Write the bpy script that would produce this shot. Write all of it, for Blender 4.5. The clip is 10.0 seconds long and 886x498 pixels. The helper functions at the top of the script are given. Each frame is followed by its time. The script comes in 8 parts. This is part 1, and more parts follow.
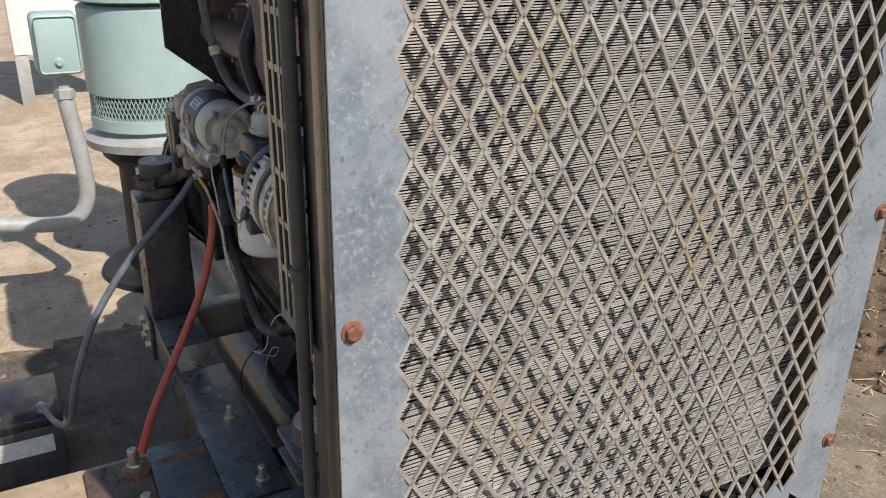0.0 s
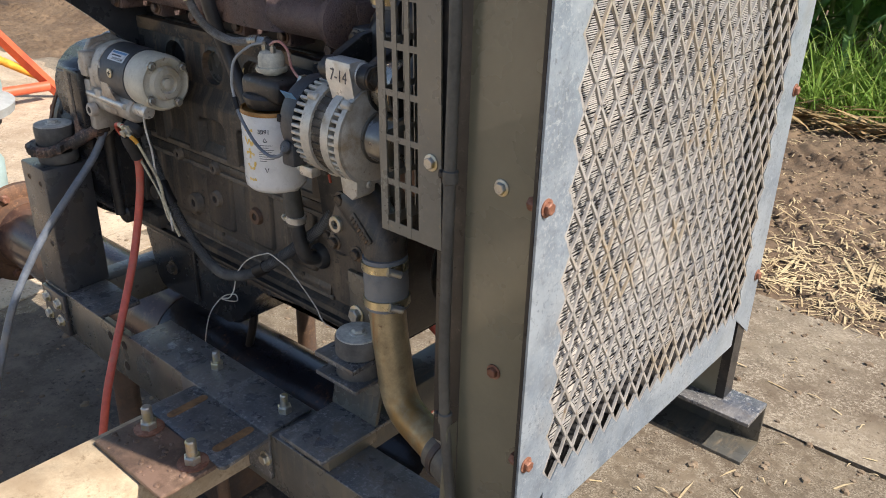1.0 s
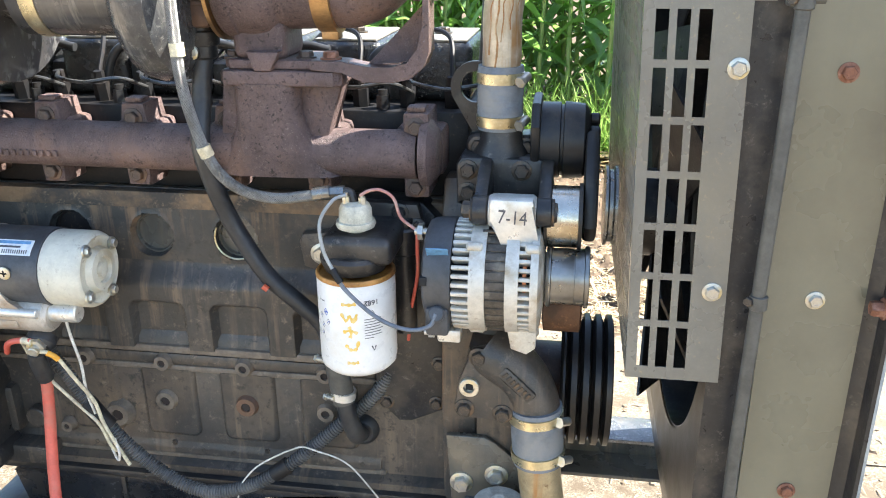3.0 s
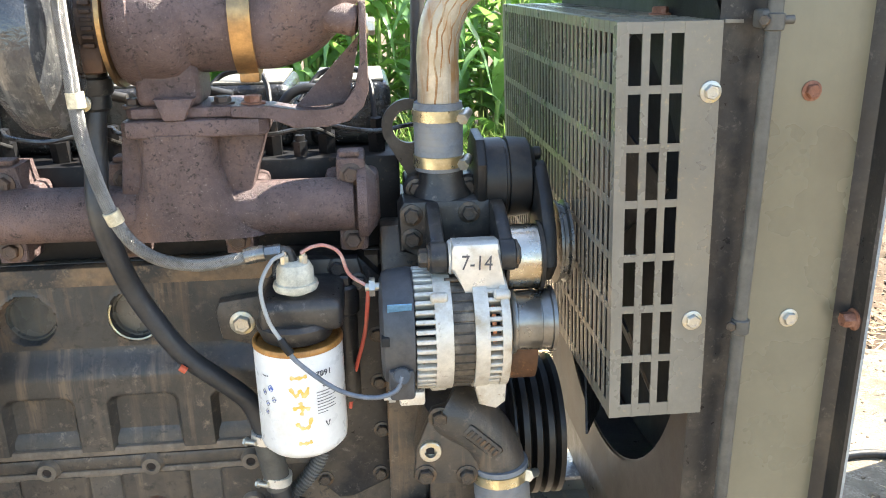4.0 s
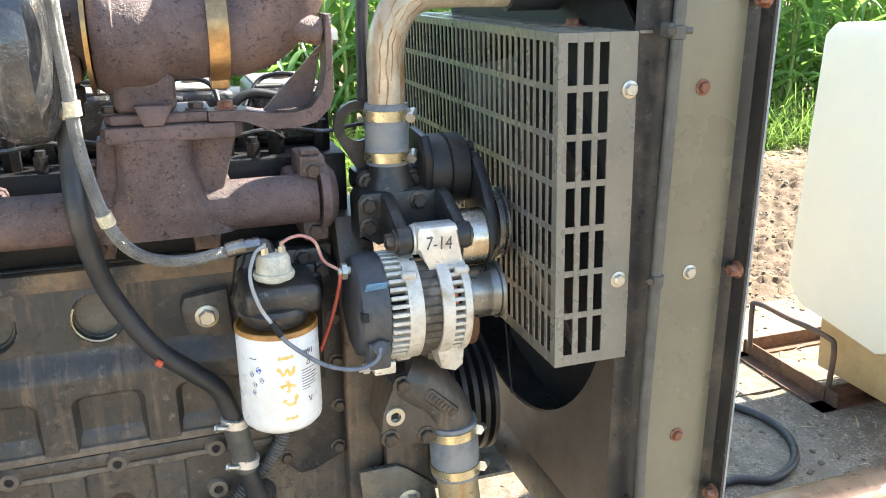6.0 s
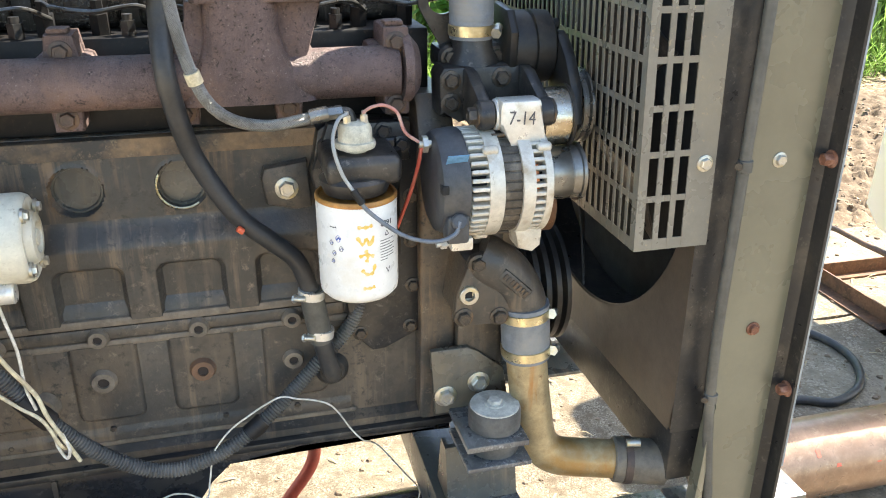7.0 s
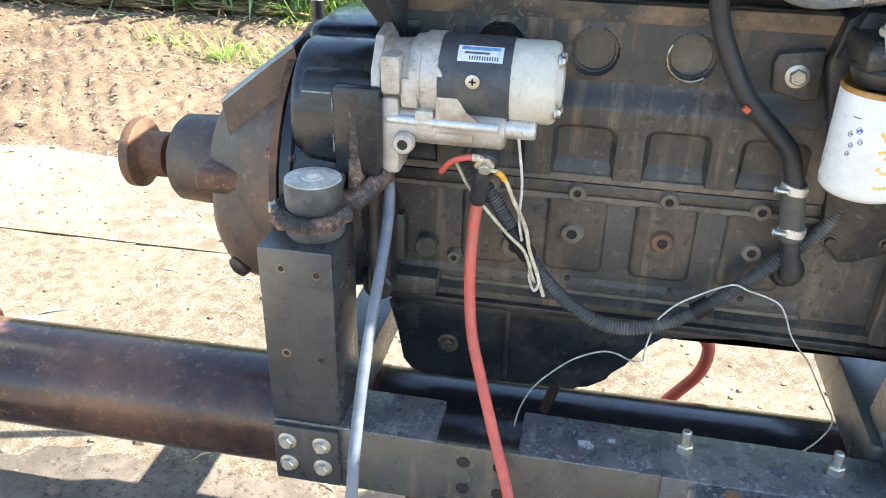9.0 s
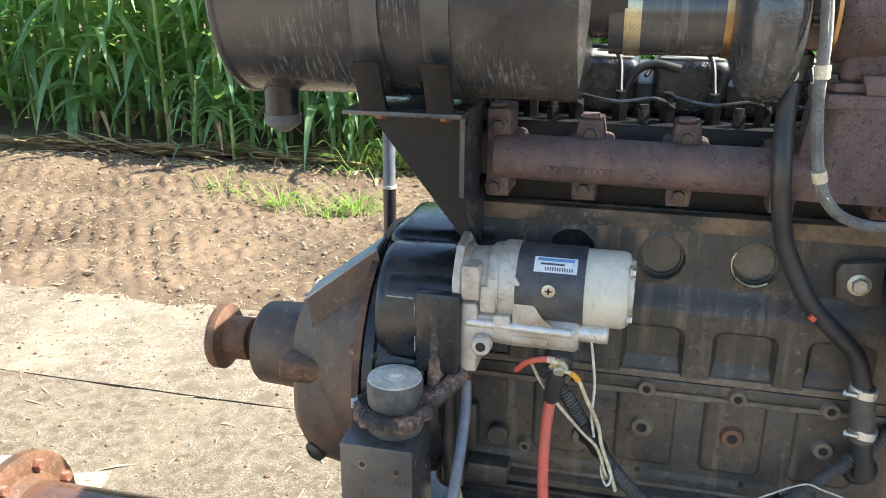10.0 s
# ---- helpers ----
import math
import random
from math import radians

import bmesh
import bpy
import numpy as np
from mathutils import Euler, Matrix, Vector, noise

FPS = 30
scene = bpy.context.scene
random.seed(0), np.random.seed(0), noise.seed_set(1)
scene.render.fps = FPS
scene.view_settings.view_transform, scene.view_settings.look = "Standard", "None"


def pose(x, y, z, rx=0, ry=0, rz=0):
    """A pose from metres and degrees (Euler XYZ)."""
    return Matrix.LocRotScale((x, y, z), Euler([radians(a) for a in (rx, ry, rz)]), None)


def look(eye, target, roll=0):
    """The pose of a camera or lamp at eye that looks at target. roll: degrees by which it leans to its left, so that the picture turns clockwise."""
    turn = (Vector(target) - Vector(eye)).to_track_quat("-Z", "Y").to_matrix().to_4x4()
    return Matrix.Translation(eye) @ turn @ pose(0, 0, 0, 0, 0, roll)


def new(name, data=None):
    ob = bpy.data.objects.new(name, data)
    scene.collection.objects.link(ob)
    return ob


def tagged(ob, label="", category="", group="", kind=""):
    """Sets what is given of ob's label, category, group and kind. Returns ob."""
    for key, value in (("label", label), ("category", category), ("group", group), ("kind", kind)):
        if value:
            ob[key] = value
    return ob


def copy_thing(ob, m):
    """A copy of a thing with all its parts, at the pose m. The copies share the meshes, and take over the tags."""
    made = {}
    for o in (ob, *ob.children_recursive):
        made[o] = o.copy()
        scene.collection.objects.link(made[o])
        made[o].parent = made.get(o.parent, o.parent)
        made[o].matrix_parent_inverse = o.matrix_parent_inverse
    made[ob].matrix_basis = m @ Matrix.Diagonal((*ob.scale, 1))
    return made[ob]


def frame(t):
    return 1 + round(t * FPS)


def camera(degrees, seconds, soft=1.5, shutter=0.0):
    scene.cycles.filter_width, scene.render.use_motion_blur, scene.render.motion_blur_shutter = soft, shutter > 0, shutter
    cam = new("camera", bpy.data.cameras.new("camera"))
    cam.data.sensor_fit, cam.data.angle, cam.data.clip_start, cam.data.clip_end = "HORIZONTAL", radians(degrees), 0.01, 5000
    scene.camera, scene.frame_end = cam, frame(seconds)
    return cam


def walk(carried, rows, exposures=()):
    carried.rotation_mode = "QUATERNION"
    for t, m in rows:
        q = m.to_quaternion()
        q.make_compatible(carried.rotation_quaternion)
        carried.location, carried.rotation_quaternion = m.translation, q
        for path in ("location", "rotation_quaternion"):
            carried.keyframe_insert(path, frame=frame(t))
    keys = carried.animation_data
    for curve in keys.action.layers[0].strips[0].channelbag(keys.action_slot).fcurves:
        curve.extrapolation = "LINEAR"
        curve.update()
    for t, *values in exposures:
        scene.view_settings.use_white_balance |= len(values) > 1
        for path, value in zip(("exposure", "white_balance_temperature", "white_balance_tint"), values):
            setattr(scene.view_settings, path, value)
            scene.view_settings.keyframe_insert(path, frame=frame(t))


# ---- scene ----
cam = camera(56.6, 10.0, soft=1.0)
PATH = [
    (0, (1.303, -0.418, 1.298), (-0.318, 0.47, 0.535), 1.1),
    (0.5, (1.252, -0.602, 1.284), (-0.13, 0.572, 0.441), 0.5),
    (1, (1.165, -0.83, 1.287), (-0.016, 0.54, 0.434), 1.4),
    (1.5, (1.007, -0.935, 1.295), (-0.043, 0.577, 0.513), 0.3),
    (2, (0.777, -0.94, 1.311), (-0.083, 0.716, 0.592), -0.7),
    (2.2, (0.689, -0.946, 1.323), (-0.065, 0.756, 0.59), -1.2),
    (3.3, (0.377, -0.978, 1.318), (0.241, 0.906, 0.66), -0.3),
    (3.5, (0.343, -0.951, 1.315), (0.293, 0.954, 0.708), -0.6),
    (4, (0.28, -0.904, 1.306), (0.449, 0.989, 0.684), -1.1),
    (4.5, (0.214, -0.918, 1.316), (0.616, 0.933, 0.675), -0.9),
    (5, (0.156, -0.948, 1.322), (0.699, 0.875, 0.704), -0.5),
    (6.3, (0.095, -0.985, 1.323), (0.707, 0.811, 0.691), -0.4),
    (6.5, (0.093, -0.986, 1.319), (0.673, 0.81, 0.657), -0.3),
    (7, (0.071, -0.986, 1.266), (0.531, 0.792, 0.475), 0.2),
    (7.5, (0.044, -0.999, 1.211), (0.346, 0.736, 0.263), 0.7),
    (8, (0.031, -1.005, 1.188), (0.176, 0.713, 0.176), 0.5),
    (8.5, (-0.014, -1.016, 1.187), (-0.101, 0.71, 0.181), 0.8),
    (9, (-0.109, -1.047, 1.209), (-0.438, 0.686, 0.267), 1.2),
    (9.5, (-0.15, -1.061, 1.256), (-0.61, 0.698, 0.422), 1.0),
    (10, (-0.156, -1.071, 1.315), (-0.606, 0.763, 0.657), 0.3),
]
EXPO = [(0, 0.22, 6650, 13), (0.5, 0.52, 6700, 13), (1.0, 0.78, 6750, 14), (1.5, 1.02, 6600, 13), (2.2, 1.82, 6200, 10), (3.3, 2.44, 6600, 8), (5.0, 2.50, 6800, 7), (6.5, 2.41, 6850, 7), (8.0, 2.40, 7400, 8), (8.5, 2.33, 7300, 9), (9.0, 2.36, 6350, 8), (9.5, 2.05, 6550, 7), (10.0, 1.88, 6450, 7)]
walk(cam, [(t, look(eye, target, roll)) for t, eye, target, roll in PATH], EXPO)

# ---- light ----
SUN = Vector((0.67, 0.18, 0.70)).normalized()
world = bpy.data.worlds.new("sky")
scene.world = world
world.use_nodes = True
wn = world.node_tree
wn.nodes.clear()
sky = wn.nodes.new("ShaderNodeTexSky")
sky.sky_type = "NISHITA"
sky.sun_disc = False
sky.sun_elevation = math.asin(SUN.z)
sky.sun_rotation = math.atan2(SUN.x, SUN.y)
bg = wn.nodes.new("ShaderNodeBackground")
bg.inputs["Strength"].default_value = 0.105
wo = wn.nodes.new("ShaderNodeOutputWorld")
wn.links.new(sky.outputs[0], bg.inputs[0])
wn.links.new(bg.outputs[0], wo.inputs[0])
sun = new("sun", bpy.data.lights.new("sun", "SUN"))
sun.data.energy, sun.data.angle, sun.data.color = 4.4, radians(0.53), (1.0, 0.95, 0.87)
sun.matrix_world = look(SUN * 20, (0, 0, 0))


# ---- materials ----
def surf(name, base, second=None, scale=12.0, lo=0.45, hi=0.65, rough=0.5, metal=0.0, bump=0.15, fine=160.0,
         spots=None, spot_scale=90.0, spot_lo=0.62, spot_hi=0.68, streak=None, streak_amt=0.5, streak_scale=0.0, rough_var=0.15, coat=0.0, pits=None, pit_scale=300.0, var=1.0, spec=0.5):
    """Base colour, patches of a second colour, small spots, streaks that run down, fine relief."""
    m = bpy.data.materials.new(name)
    m.use_nodes = True
    t = m.node_tree
    L = t.links.new
    b = t.nodes["Principled BSDF"]
    co = t.nodes.new("ShaderNodeTexCoord").outputs["Object"]

    def noise_tex(s, detail=5.0, rgh=0.6, vec=co, warp=0.0):
        n = t.nodes.new("ShaderNodeTexNoise")
        n.inputs["Distortion"].default_value = warp
        n.inputs["Scale"].default_value, n.inputs["Detail"].default_value, n.inputs["Roughness"].default_value = s, detail, rgh
        L(vec, n.inputs["Vector"])
        return n.outputs["Fac"]

    def ramp(fac, a, c):
        r = t.nodes.new("ShaderNodeMapRange")
        r.inputs["From Min"].default_value, r.inputs["From Max"].default_value = 0.5 + (a - 0.5) * 0.58, 0.5 + (c - 0.5) * 0.58
        L(fac, r.inputs["Value"])
        return r.outputs["Result"]

    def both(a, c):
        x = t.nodes.new("ShaderNodeMath")
        x.operation = "MULTIPLY"
        L(a, x.inputs[0])
        L(c, x.inputs[1])
        return x.outputs[0]

    def mix(fac, a, c):
        x = t.nodes.new("ShaderNodeMix")
        x.data_type = "RGBA"
        L(fac, x.inputs["Factor"])
        for s, v in ((x.inputs["A"], a), (x.inputs["B"], c)):
            if isinstance(v, tuple):
                s.default_value = (*v, 1)
            else:
                L(v, s)
        return x.outputs["Result"]
    dark = tuple(v * (1 - 0.3 * var) for v in base)
    lite = tuple(min(1, v * (1 + 0.28 * var)) for v in base)
    col = mix(ramp(noise_tex(scale * 2.3, 12, 0.80), 0.3, 0.7), dark, lite)
    big = noise_tex(scale, 6, 0.65)
    if second:
        col = mix(ramp(big, lo, hi), col, second)
    if streak:
        mp = t.nodes.new("ShaderNodeMapping")
        mp.inputs["Scale"].default_value = (1, 0.2, 0.07)
        L(co, mp.inputs["Vector"])
        sk = both(ramp(noise_tex(scale * 1.7, 3), 0.35, 0.65), ramp(noise_tex(streak_scale or scale * 6, 5, 0.65, mp.outputs[0]), 0.54, 0.74))
        mu = t.nodes.new("ShaderNodeMath")
        mu.operation = "MULTIPLY"
        mu.inputs[1].default_value = streak_amt
        L(sk, mu.inputs[0])
        col = mix(mu.outputs[0], col, streak)
    if spots:
        mask = ramp(noise_tex(spot_scale * 0.13, 4, 0.6), 0.30, 0.62)
        col = mix(both(mask, ramp(noise_tex(spot_scale, 8, 0.78, co, 0.2), spot_lo - 0.06, spot_hi + 0.02)), col, spots)
    if pits:
        mask = ramp(noise_tex(pit_scale * 0.09, 4, 0.6), 0.30, 0.60)
        col = mix(both(mask, ramp(noise_tex(pit_scale, 6, 0.75, co, 0.2), 0.56, 0.74)), col, pits)
    L(col, b.inputs["Base Color"])
    rr = t.nodes.new("ShaderNodeMapRange")
    rr.inputs["To Min"].default_value, rr.inputs["To Max"].default_value = max(0.05, rough - rough_var), min(1, rough + rough_var)
    L(noise_tex(scale * 4, 4), rr.inputs["Value"])
    L(rr.outputs[0], b.inputs["Roughness"])
    b.inputs["Metallic"].default_value = metal
    b.inputs["Coat Weight"].default_value = coat
    b.inputs["Specular IOR Level"].default_value = spec
    if bump:
        bp = t.nodes.new("ShaderNodeBump")
        bp.inputs["Strength"].default_value, bp.inputs["Distance"].default_value = bump, 0.002
        L(noise_tex(fine, 4, 0.7), bp.inputs["Height"])
        L(bp.outputs[0], b.inputs["Normal"])
    return m


M = dict(
    block=surf("engine_black", (0.050, 0.047, 0.043), (0.165, 0.120, 0.080), 3.2, 0.46, 0.84, 0.38, 0, 0.35, 180, spots=(0.20, 0.16, 0.12), spot_scale=75, spot_lo=0.64, spot_hi=0.80, streak=(0.19, 0.14, 0.095), streak_amt=0.75, streak_scale=40, pits=(0.034, 0.031, 0.028), pit_scale=70, rough_var=0.2, var=0.7),
    black=surf("black_paint", (0.022, 0.0215, 0.022), (0.075, 0.062, 0.048), 12, 0.52, 0.78, 0.36, 0, 0.15, 180, spots=(0.14, 0.125, 0.105), spot_scale=90, spot_lo=0.66, spot_hi=0.78, rough_var=0.25),
    gloss=surf("gloss_black", (0.014, 0.0155, 0.019), (0.045, 0.042, 0.038), 7, 0.55, 0.9, 0.24, 0, 0.06, 120, rough_var=0.2),
    frame=surf("frame_paint", (0.074, 0.074, 0.066), (0.155, 0.128, 0.085), 4, 0.46, 0.80, 0.30, 0, 0.2, 150, spots=(0.20, 0.185, 0.16), spot_scale=110, spot_lo=0.68, spot_hi=0.80, streak=(0.19, 0.155, 0.11), streak_amt=0.8, streak_scale=55, rough_var=0.22, spec=0.8),
    column=surf("column_paint", (0.135, 0.128, 0.088), (0.190, 0.172, 0.108), 2.2, 0.42, 0.8, 0.30, 0, 0.06, 150, spots=(0.19, 0.165, 0.11), spot_scale=140, spot_lo=0.70, spot_hi=0.82, streak=(0.075, 0.07, 0.052), streak_amt=0.35, streak_scale=14, rough_var=0.15, coat=0.4, spec=0.9, var=0.5),
    pulleysteel=surf("satin_steel", (0.27, 0.265, 0.25), (0.20, 0.18, 0.15), 16, 0.5, 0.8, 0.30, 0.85, 0.05, 300, var=0.4),
    guard=surf("guard_paint", (0.165, 0.158, 0.134), (0.205, 0.180, 0.130), 5, 0.44, 0.80, 0.30, 0, 0.12, 150, spots=(0.33, 0.265, 0.155), spot_scale=130, spot_lo=0.68, spot_hi=0.80, streak=(0.12, 0.114, 0.10), streak_amt=0.5, streak_scale=30, rough_var=0.18, coat=0.1, spec=0.9, var=0.5),
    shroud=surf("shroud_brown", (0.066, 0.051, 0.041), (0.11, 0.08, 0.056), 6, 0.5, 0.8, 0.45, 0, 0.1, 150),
    galv=surf("galvanized", (0.265, 0.315, 0.365), (0.37, 0.42, 0.46), 9, 0.40, 0.66, 0.42, 0.4, 0.06, 120, spots=(0.45, 0.49, 0.52), spot_scale=170, spot_lo=0.58, spot_hi=0.70, pits=(0.19, 0.215, 0.24), pit_scale=130, streak=(0.33, 0.30, 0.25), streak_amt=0.3, var=0.6),
    mesh=surf("mesh_steel", (0.46, 0.44, 0.41), (0.46, 0.38, 0.27), 9, 0.50, 0.8, 0.36, 0.4, 0.1, 200, spots=(0.36, 0.23, 0.11), spot_scale=60, spot_lo=0.66, spot_hi=0.80, var=0.6),
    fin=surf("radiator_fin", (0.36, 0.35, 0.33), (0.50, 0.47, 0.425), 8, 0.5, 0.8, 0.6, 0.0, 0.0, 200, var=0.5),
    cast=surf("rusty_cast_iron", (0.135, 0.092, 0.086), (0.215, 0.13, 0.095), 8, 0.48, 0.76, 0.44, 0.1, 1.0, 420, spots=(0.36, 0.30, 0.275), spot_scale=330, spot_lo=0.69, spot_hi=0.78, pits=(0.014, 0.010, 0.009), pit_scale=210, streak=(0.08, 0.056, 0.052), streak_amt=0.5, rough_var=0.2),
    rust=surf("rusted_steel", (0.15, 0.075, 0.04), (0.075, 0.045, 0.03), 10, 0.45, 0.7, 0.62, 0.15, 0.4, 180, spots=(0.28, 0.14, 0.07), spot_scale=90),
    rustbrown=surf("brown_housing", (0.078, 0.054, 0.043), (0.19, 0.10, 0.056), 5, 0.44, 0.74, 0.5, 0.1, 0.4, 200, spots=(0.19, 0.12, 0.075), spot_scale=70, spot_lo=0.60, spot_hi=0.74, streak=(0.15, 0.085, 0.05), streak_amt=0.6, rough_var=0.25),
    rustbolt=surf("rusty_bolt", (0.23, 0.10, 0.06), (0.36, 0.2, 0.14), 60, 0.5, 0.7, 0.6, 0.3, 0.3, 400),
    zinc=surf("zinc_bolt", (0.55, 0.53, 0.47), (0.62, 0.54, 0.32), 50, 0.5, 0.7, 0.35, 0.8, 0.15, 400, var=0.5),
    darkbolt=surf("dark_bolt", (0.075, 0.065, 0.055), (0.16, 0.11, 0.07), 60, 0.5, 0.7, 0.45, 0.5, 0.2, 400),
    alu=surf("cast_aluminium", (0.60, 0.57, 0.50), (0.40, 0.32, 0.22), 18, 0.56, 0.8, 0.42, 0.35, 0.35, 420, spots=(0.28, 0.22, 0.15), spot_scale=110, spot_lo=0.69, spot_hi=0.78, var=0.5),
    nose=surf("dull_cast_aluminium", (0.53, 0.485, 0.42), (0.36, 0.285, 0.21), 14, 0.5, 0.78, 0.45, 0.35, 0.4, 420, spots=(0.20, 0.15, 0.105), spot_scale=90, spot_lo=0.64, spot_hi=0.76, var=0.6),
    alubright=surf("bright_aluminium", (0.68, 0.66, 0.61), (0.5, 0.43, 0.33), 20, 0.58, 0.8, 0.32, 0.5, 0.2, 420, var=0.45),
    greypaint=surf("silver_paint", (0.60, 0.57, 0.47), (0.44, 0.37, 0.25), 16, 0.56, 0.8, 0.36, 0.0, 0.12, 260, spots=(0.26, 0.2, 0.14), spot_scale=130, spot_lo=0.68, spot_hi=0.75, var=0.4),
    chrome=surf("steel_pulley", (0.60, 0.55, 0.46), (0.44, 0.36, 0.25), 14, 0.55, 0.8, 0.27, 1.0, 0.05, 300, var=0.5),
    belt=surf("pulley_black", (0.022, 0.021, 0.02), (0.07, 0.055, 0.04), 18, 0.5, 0.8, 0.42, 0.2, 0.1, 260),
    rubber=surf("rubber", (0.030, 0.031, 0.033), (0.075, 0.067, 0.056), 10, 0.5, 0.78, 0.45, 0, 0.12, 260, rough_var=0.25),
    bushing=surf("dusty_rubber", (0.075, 0.074, 0.072), (0.17, 0.16, 0.145), 12, 0.46, 0.76, 0.6, 0, 0.2, 260),
    hoseblue=surf("blue_grey_hose", (0.165, 0.185, 0.21), (0.25, 0.245, 0.23), 12, 0.5, 0.8, 0.5, 0, 0.15, 260),
    band=surf("clamp_band", (0.62, 0.55, 0.36), (0.42, 0.33, 0.18), 20, 0.5, 0.75, 0.3, 0.85, 0.08, 300, var=0.6),
    copperband=surf("heat_tinted_band", (0.50, 0.31, 0.14), (0.30, 0.20, 0.11), 14, 0.48, 0.72, 0.34, 0.85, 0.1, 300),
    tanpipe=surf("corroded_pipe", (0.42, 0.33, 0.19), (0.38, 0.22, 0.075), 7, 0.48, 0.68, 0.36, 0.35, 0.15, 240, spots=(0.2, 0.12, 0.06), spot_scale=60, spot_lo=0.66, spot_hi=0.78, streak=(0.40, 0.20, 0.07), streak_amt=0.9, streak_scale=60),
    steelpipe=surf("weathered_pipe", (0.58, 0.52, 0.41), (0.46, 0.36, 0.23), 8, 0.46, 0.78, 0.34, 0.3, 0.1, 240, streak=(0.42, 0.22, 0.08), streak_amt=0.9, streak_scale=110),
    braid=surf("braided_steel", (0.235, 0.23, 0.215), (0.15, 0.143, 0.13), 60, 0.45, 0.7, 0.32, 0.6, 0.1, 600, var=0.4),
    white=surf("white_enamel", (0.78, 0.775, 0.75), (0.70, 0.66, 0.57), 14, 0.58, 0.85, 0.3, 0, 0.04, 200, var=0.2),
    orange_ring=surf("filter_ring", (0.42, 0.20, 0.05), (0.30, 0.13, 0.04), 30, 0.5, 0.7, 0.4, 0.2, 0.1, 300),
    yellowmark=surf("yellow_marker", (0.78, 0.52, 0.10), (0.84, 0.66, 0.3), 90, 0.4, 0.7, 0.6, 0, 0.05, 300, var=0.3),
    ink=surf("dark_print", (0.08, 0.08, 0.09), None, 30, rough=0.6, bump=0),
    blueink=surf("blue_print", (0.06, 0.12, 0.42), None, 30, rough=0.6, bump=0),
    bluelabel=surf("blue_label", (0.12, 0.28, 0.48), None, 30, rough=0.5, bump=0),
    label=surf("paper_label", (0.74, 0.75, 0.75), (0.6, 0.64, 0.66), 60, rough=0.5, bump=0.02, var=0.3),
    plastic=surf("dark_plastic", (0.055, 0.058, 0.064), (0.10, 0.095, 0.085), 16, 0.5, 0.8, 0.45, 0, 0.1, 300),
    clearplastic=surf("milky_plastic", (0.55, 0.52, 0.42), (0.42, 0.36, 0.26), 24, 0.5, 0.75, 0.35, 0, 0.05, 300),
    redcable=surf("red_cable", (0.62, 0.12, 0.08), (0.50, 0.17, 0.12), 16, 0.5, 0.8, 0.5, 0, 0.05, 300, var=0.5),
    greycable=surf("grey_cable", (0.13, 0.15, 0.18), (0.22, 0.22, 0.21), 16, 0.5, 0.8, 0.45, 0, 0.05, 300),
    wire_cream=surf("cream_wire", (0.62, 0.55, 0.38), (0.45, 0.38, 0.26), 60, 0.5, 0.7, 0.5, 0, 0.02),
    wire_white=surf("white_wire", (0.68, 0.65, 0.58), (0.5, 0.46, 0.38), 60, 0.5, 0.7, 0.5, 0, 0.02),
    copper=surf("copper_winding", (0.60, 0.20, 0.08), None, 60, rough=0.35, metal=0.9),
    laminate=surf("stator_steel", (0.10, 0.088, 0.074), (0.22, 0.19, 0.15), 40, 0.5, 0.7, 0.5, 0.6, 0.5, 700),
    teal=surf("teal_paint", (0.335, 0.455, 0.445), (0.39, 0.50, 0.48), 5, 0.45, 0.8, 0.4, 0, 0.04, 120, var=0.2),
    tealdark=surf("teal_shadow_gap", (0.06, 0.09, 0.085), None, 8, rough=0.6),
    tubegrey=surf("dusty_tube", (0.085, 0.082, 0.072), (0.13, 0.12, 0.10), 10, 0.5, 0.75, 0.5, 0, 0.08),
    conduitgrey=surf("grey_pvc", (0.36, 0.37, 0.36), (0.30, 0.285, 0.25), 8, 0.5, 0.8, 0.5, 0, 0.05, var=0.5),
    orange=surf("orange_paint", (0.62, 0.115, 0.05), (0.52, 0.09, 0.045), 8, 0.5, 0.75, 0.5, 0, 0.05, var=0.4),
    yellow=surf("yellow_paint", (0.75, 0.36, 0.04), None, 8, rough=0.5),
    jug=surf("translucent_poly", (0.86, 0.815, 0.67), None, 1.5, 0.45, 0.7, 0.4, 0, 0.02, 60, var=0.06),
    jugbase=surf("tan_poly", (0.52, 0.36, 0.17), (0.44, 0.29, 0.13), 5, 0.45, 0.7, 0.5, 0, 0.03, 60, var=0.3),
    oil=surf("oily_plate", (0.13, 0.085, 0.06), (0.22, 0.14, 0.1), 16, 0.45, 0.65, 0.45, 0.1, 0.35, 160, spots=(0.3, 0.2, 0.14), spot_scale=70),
    concrete=surf("concrete", (0.208, 0.170, 0.119), (0.131, 0.098, 0.064), 1.6, 0.42, 0.68, 0.88, 0, 0.9, 110, spots=(0.37, 0.318, 0.24), spot_scale=120, spot_lo=0.52, spot_hi=0.62, pits=(0.075, 0.056, 0.037), pit_scale=130),
    aggregate=surf("exposed_aggregate", (0.148, 0.114, 0.074), (0.105, 0.076, 0.047), 2.4, 0.42, 0.68, 0.9, 0, 1.0, 160, spots=(0.31, 0.265, 0.195), spot_scale=190, spot_lo=0.50, spot_hi=0.60, pits=(0.05, 0.035, 0.022), pit_scale=170),
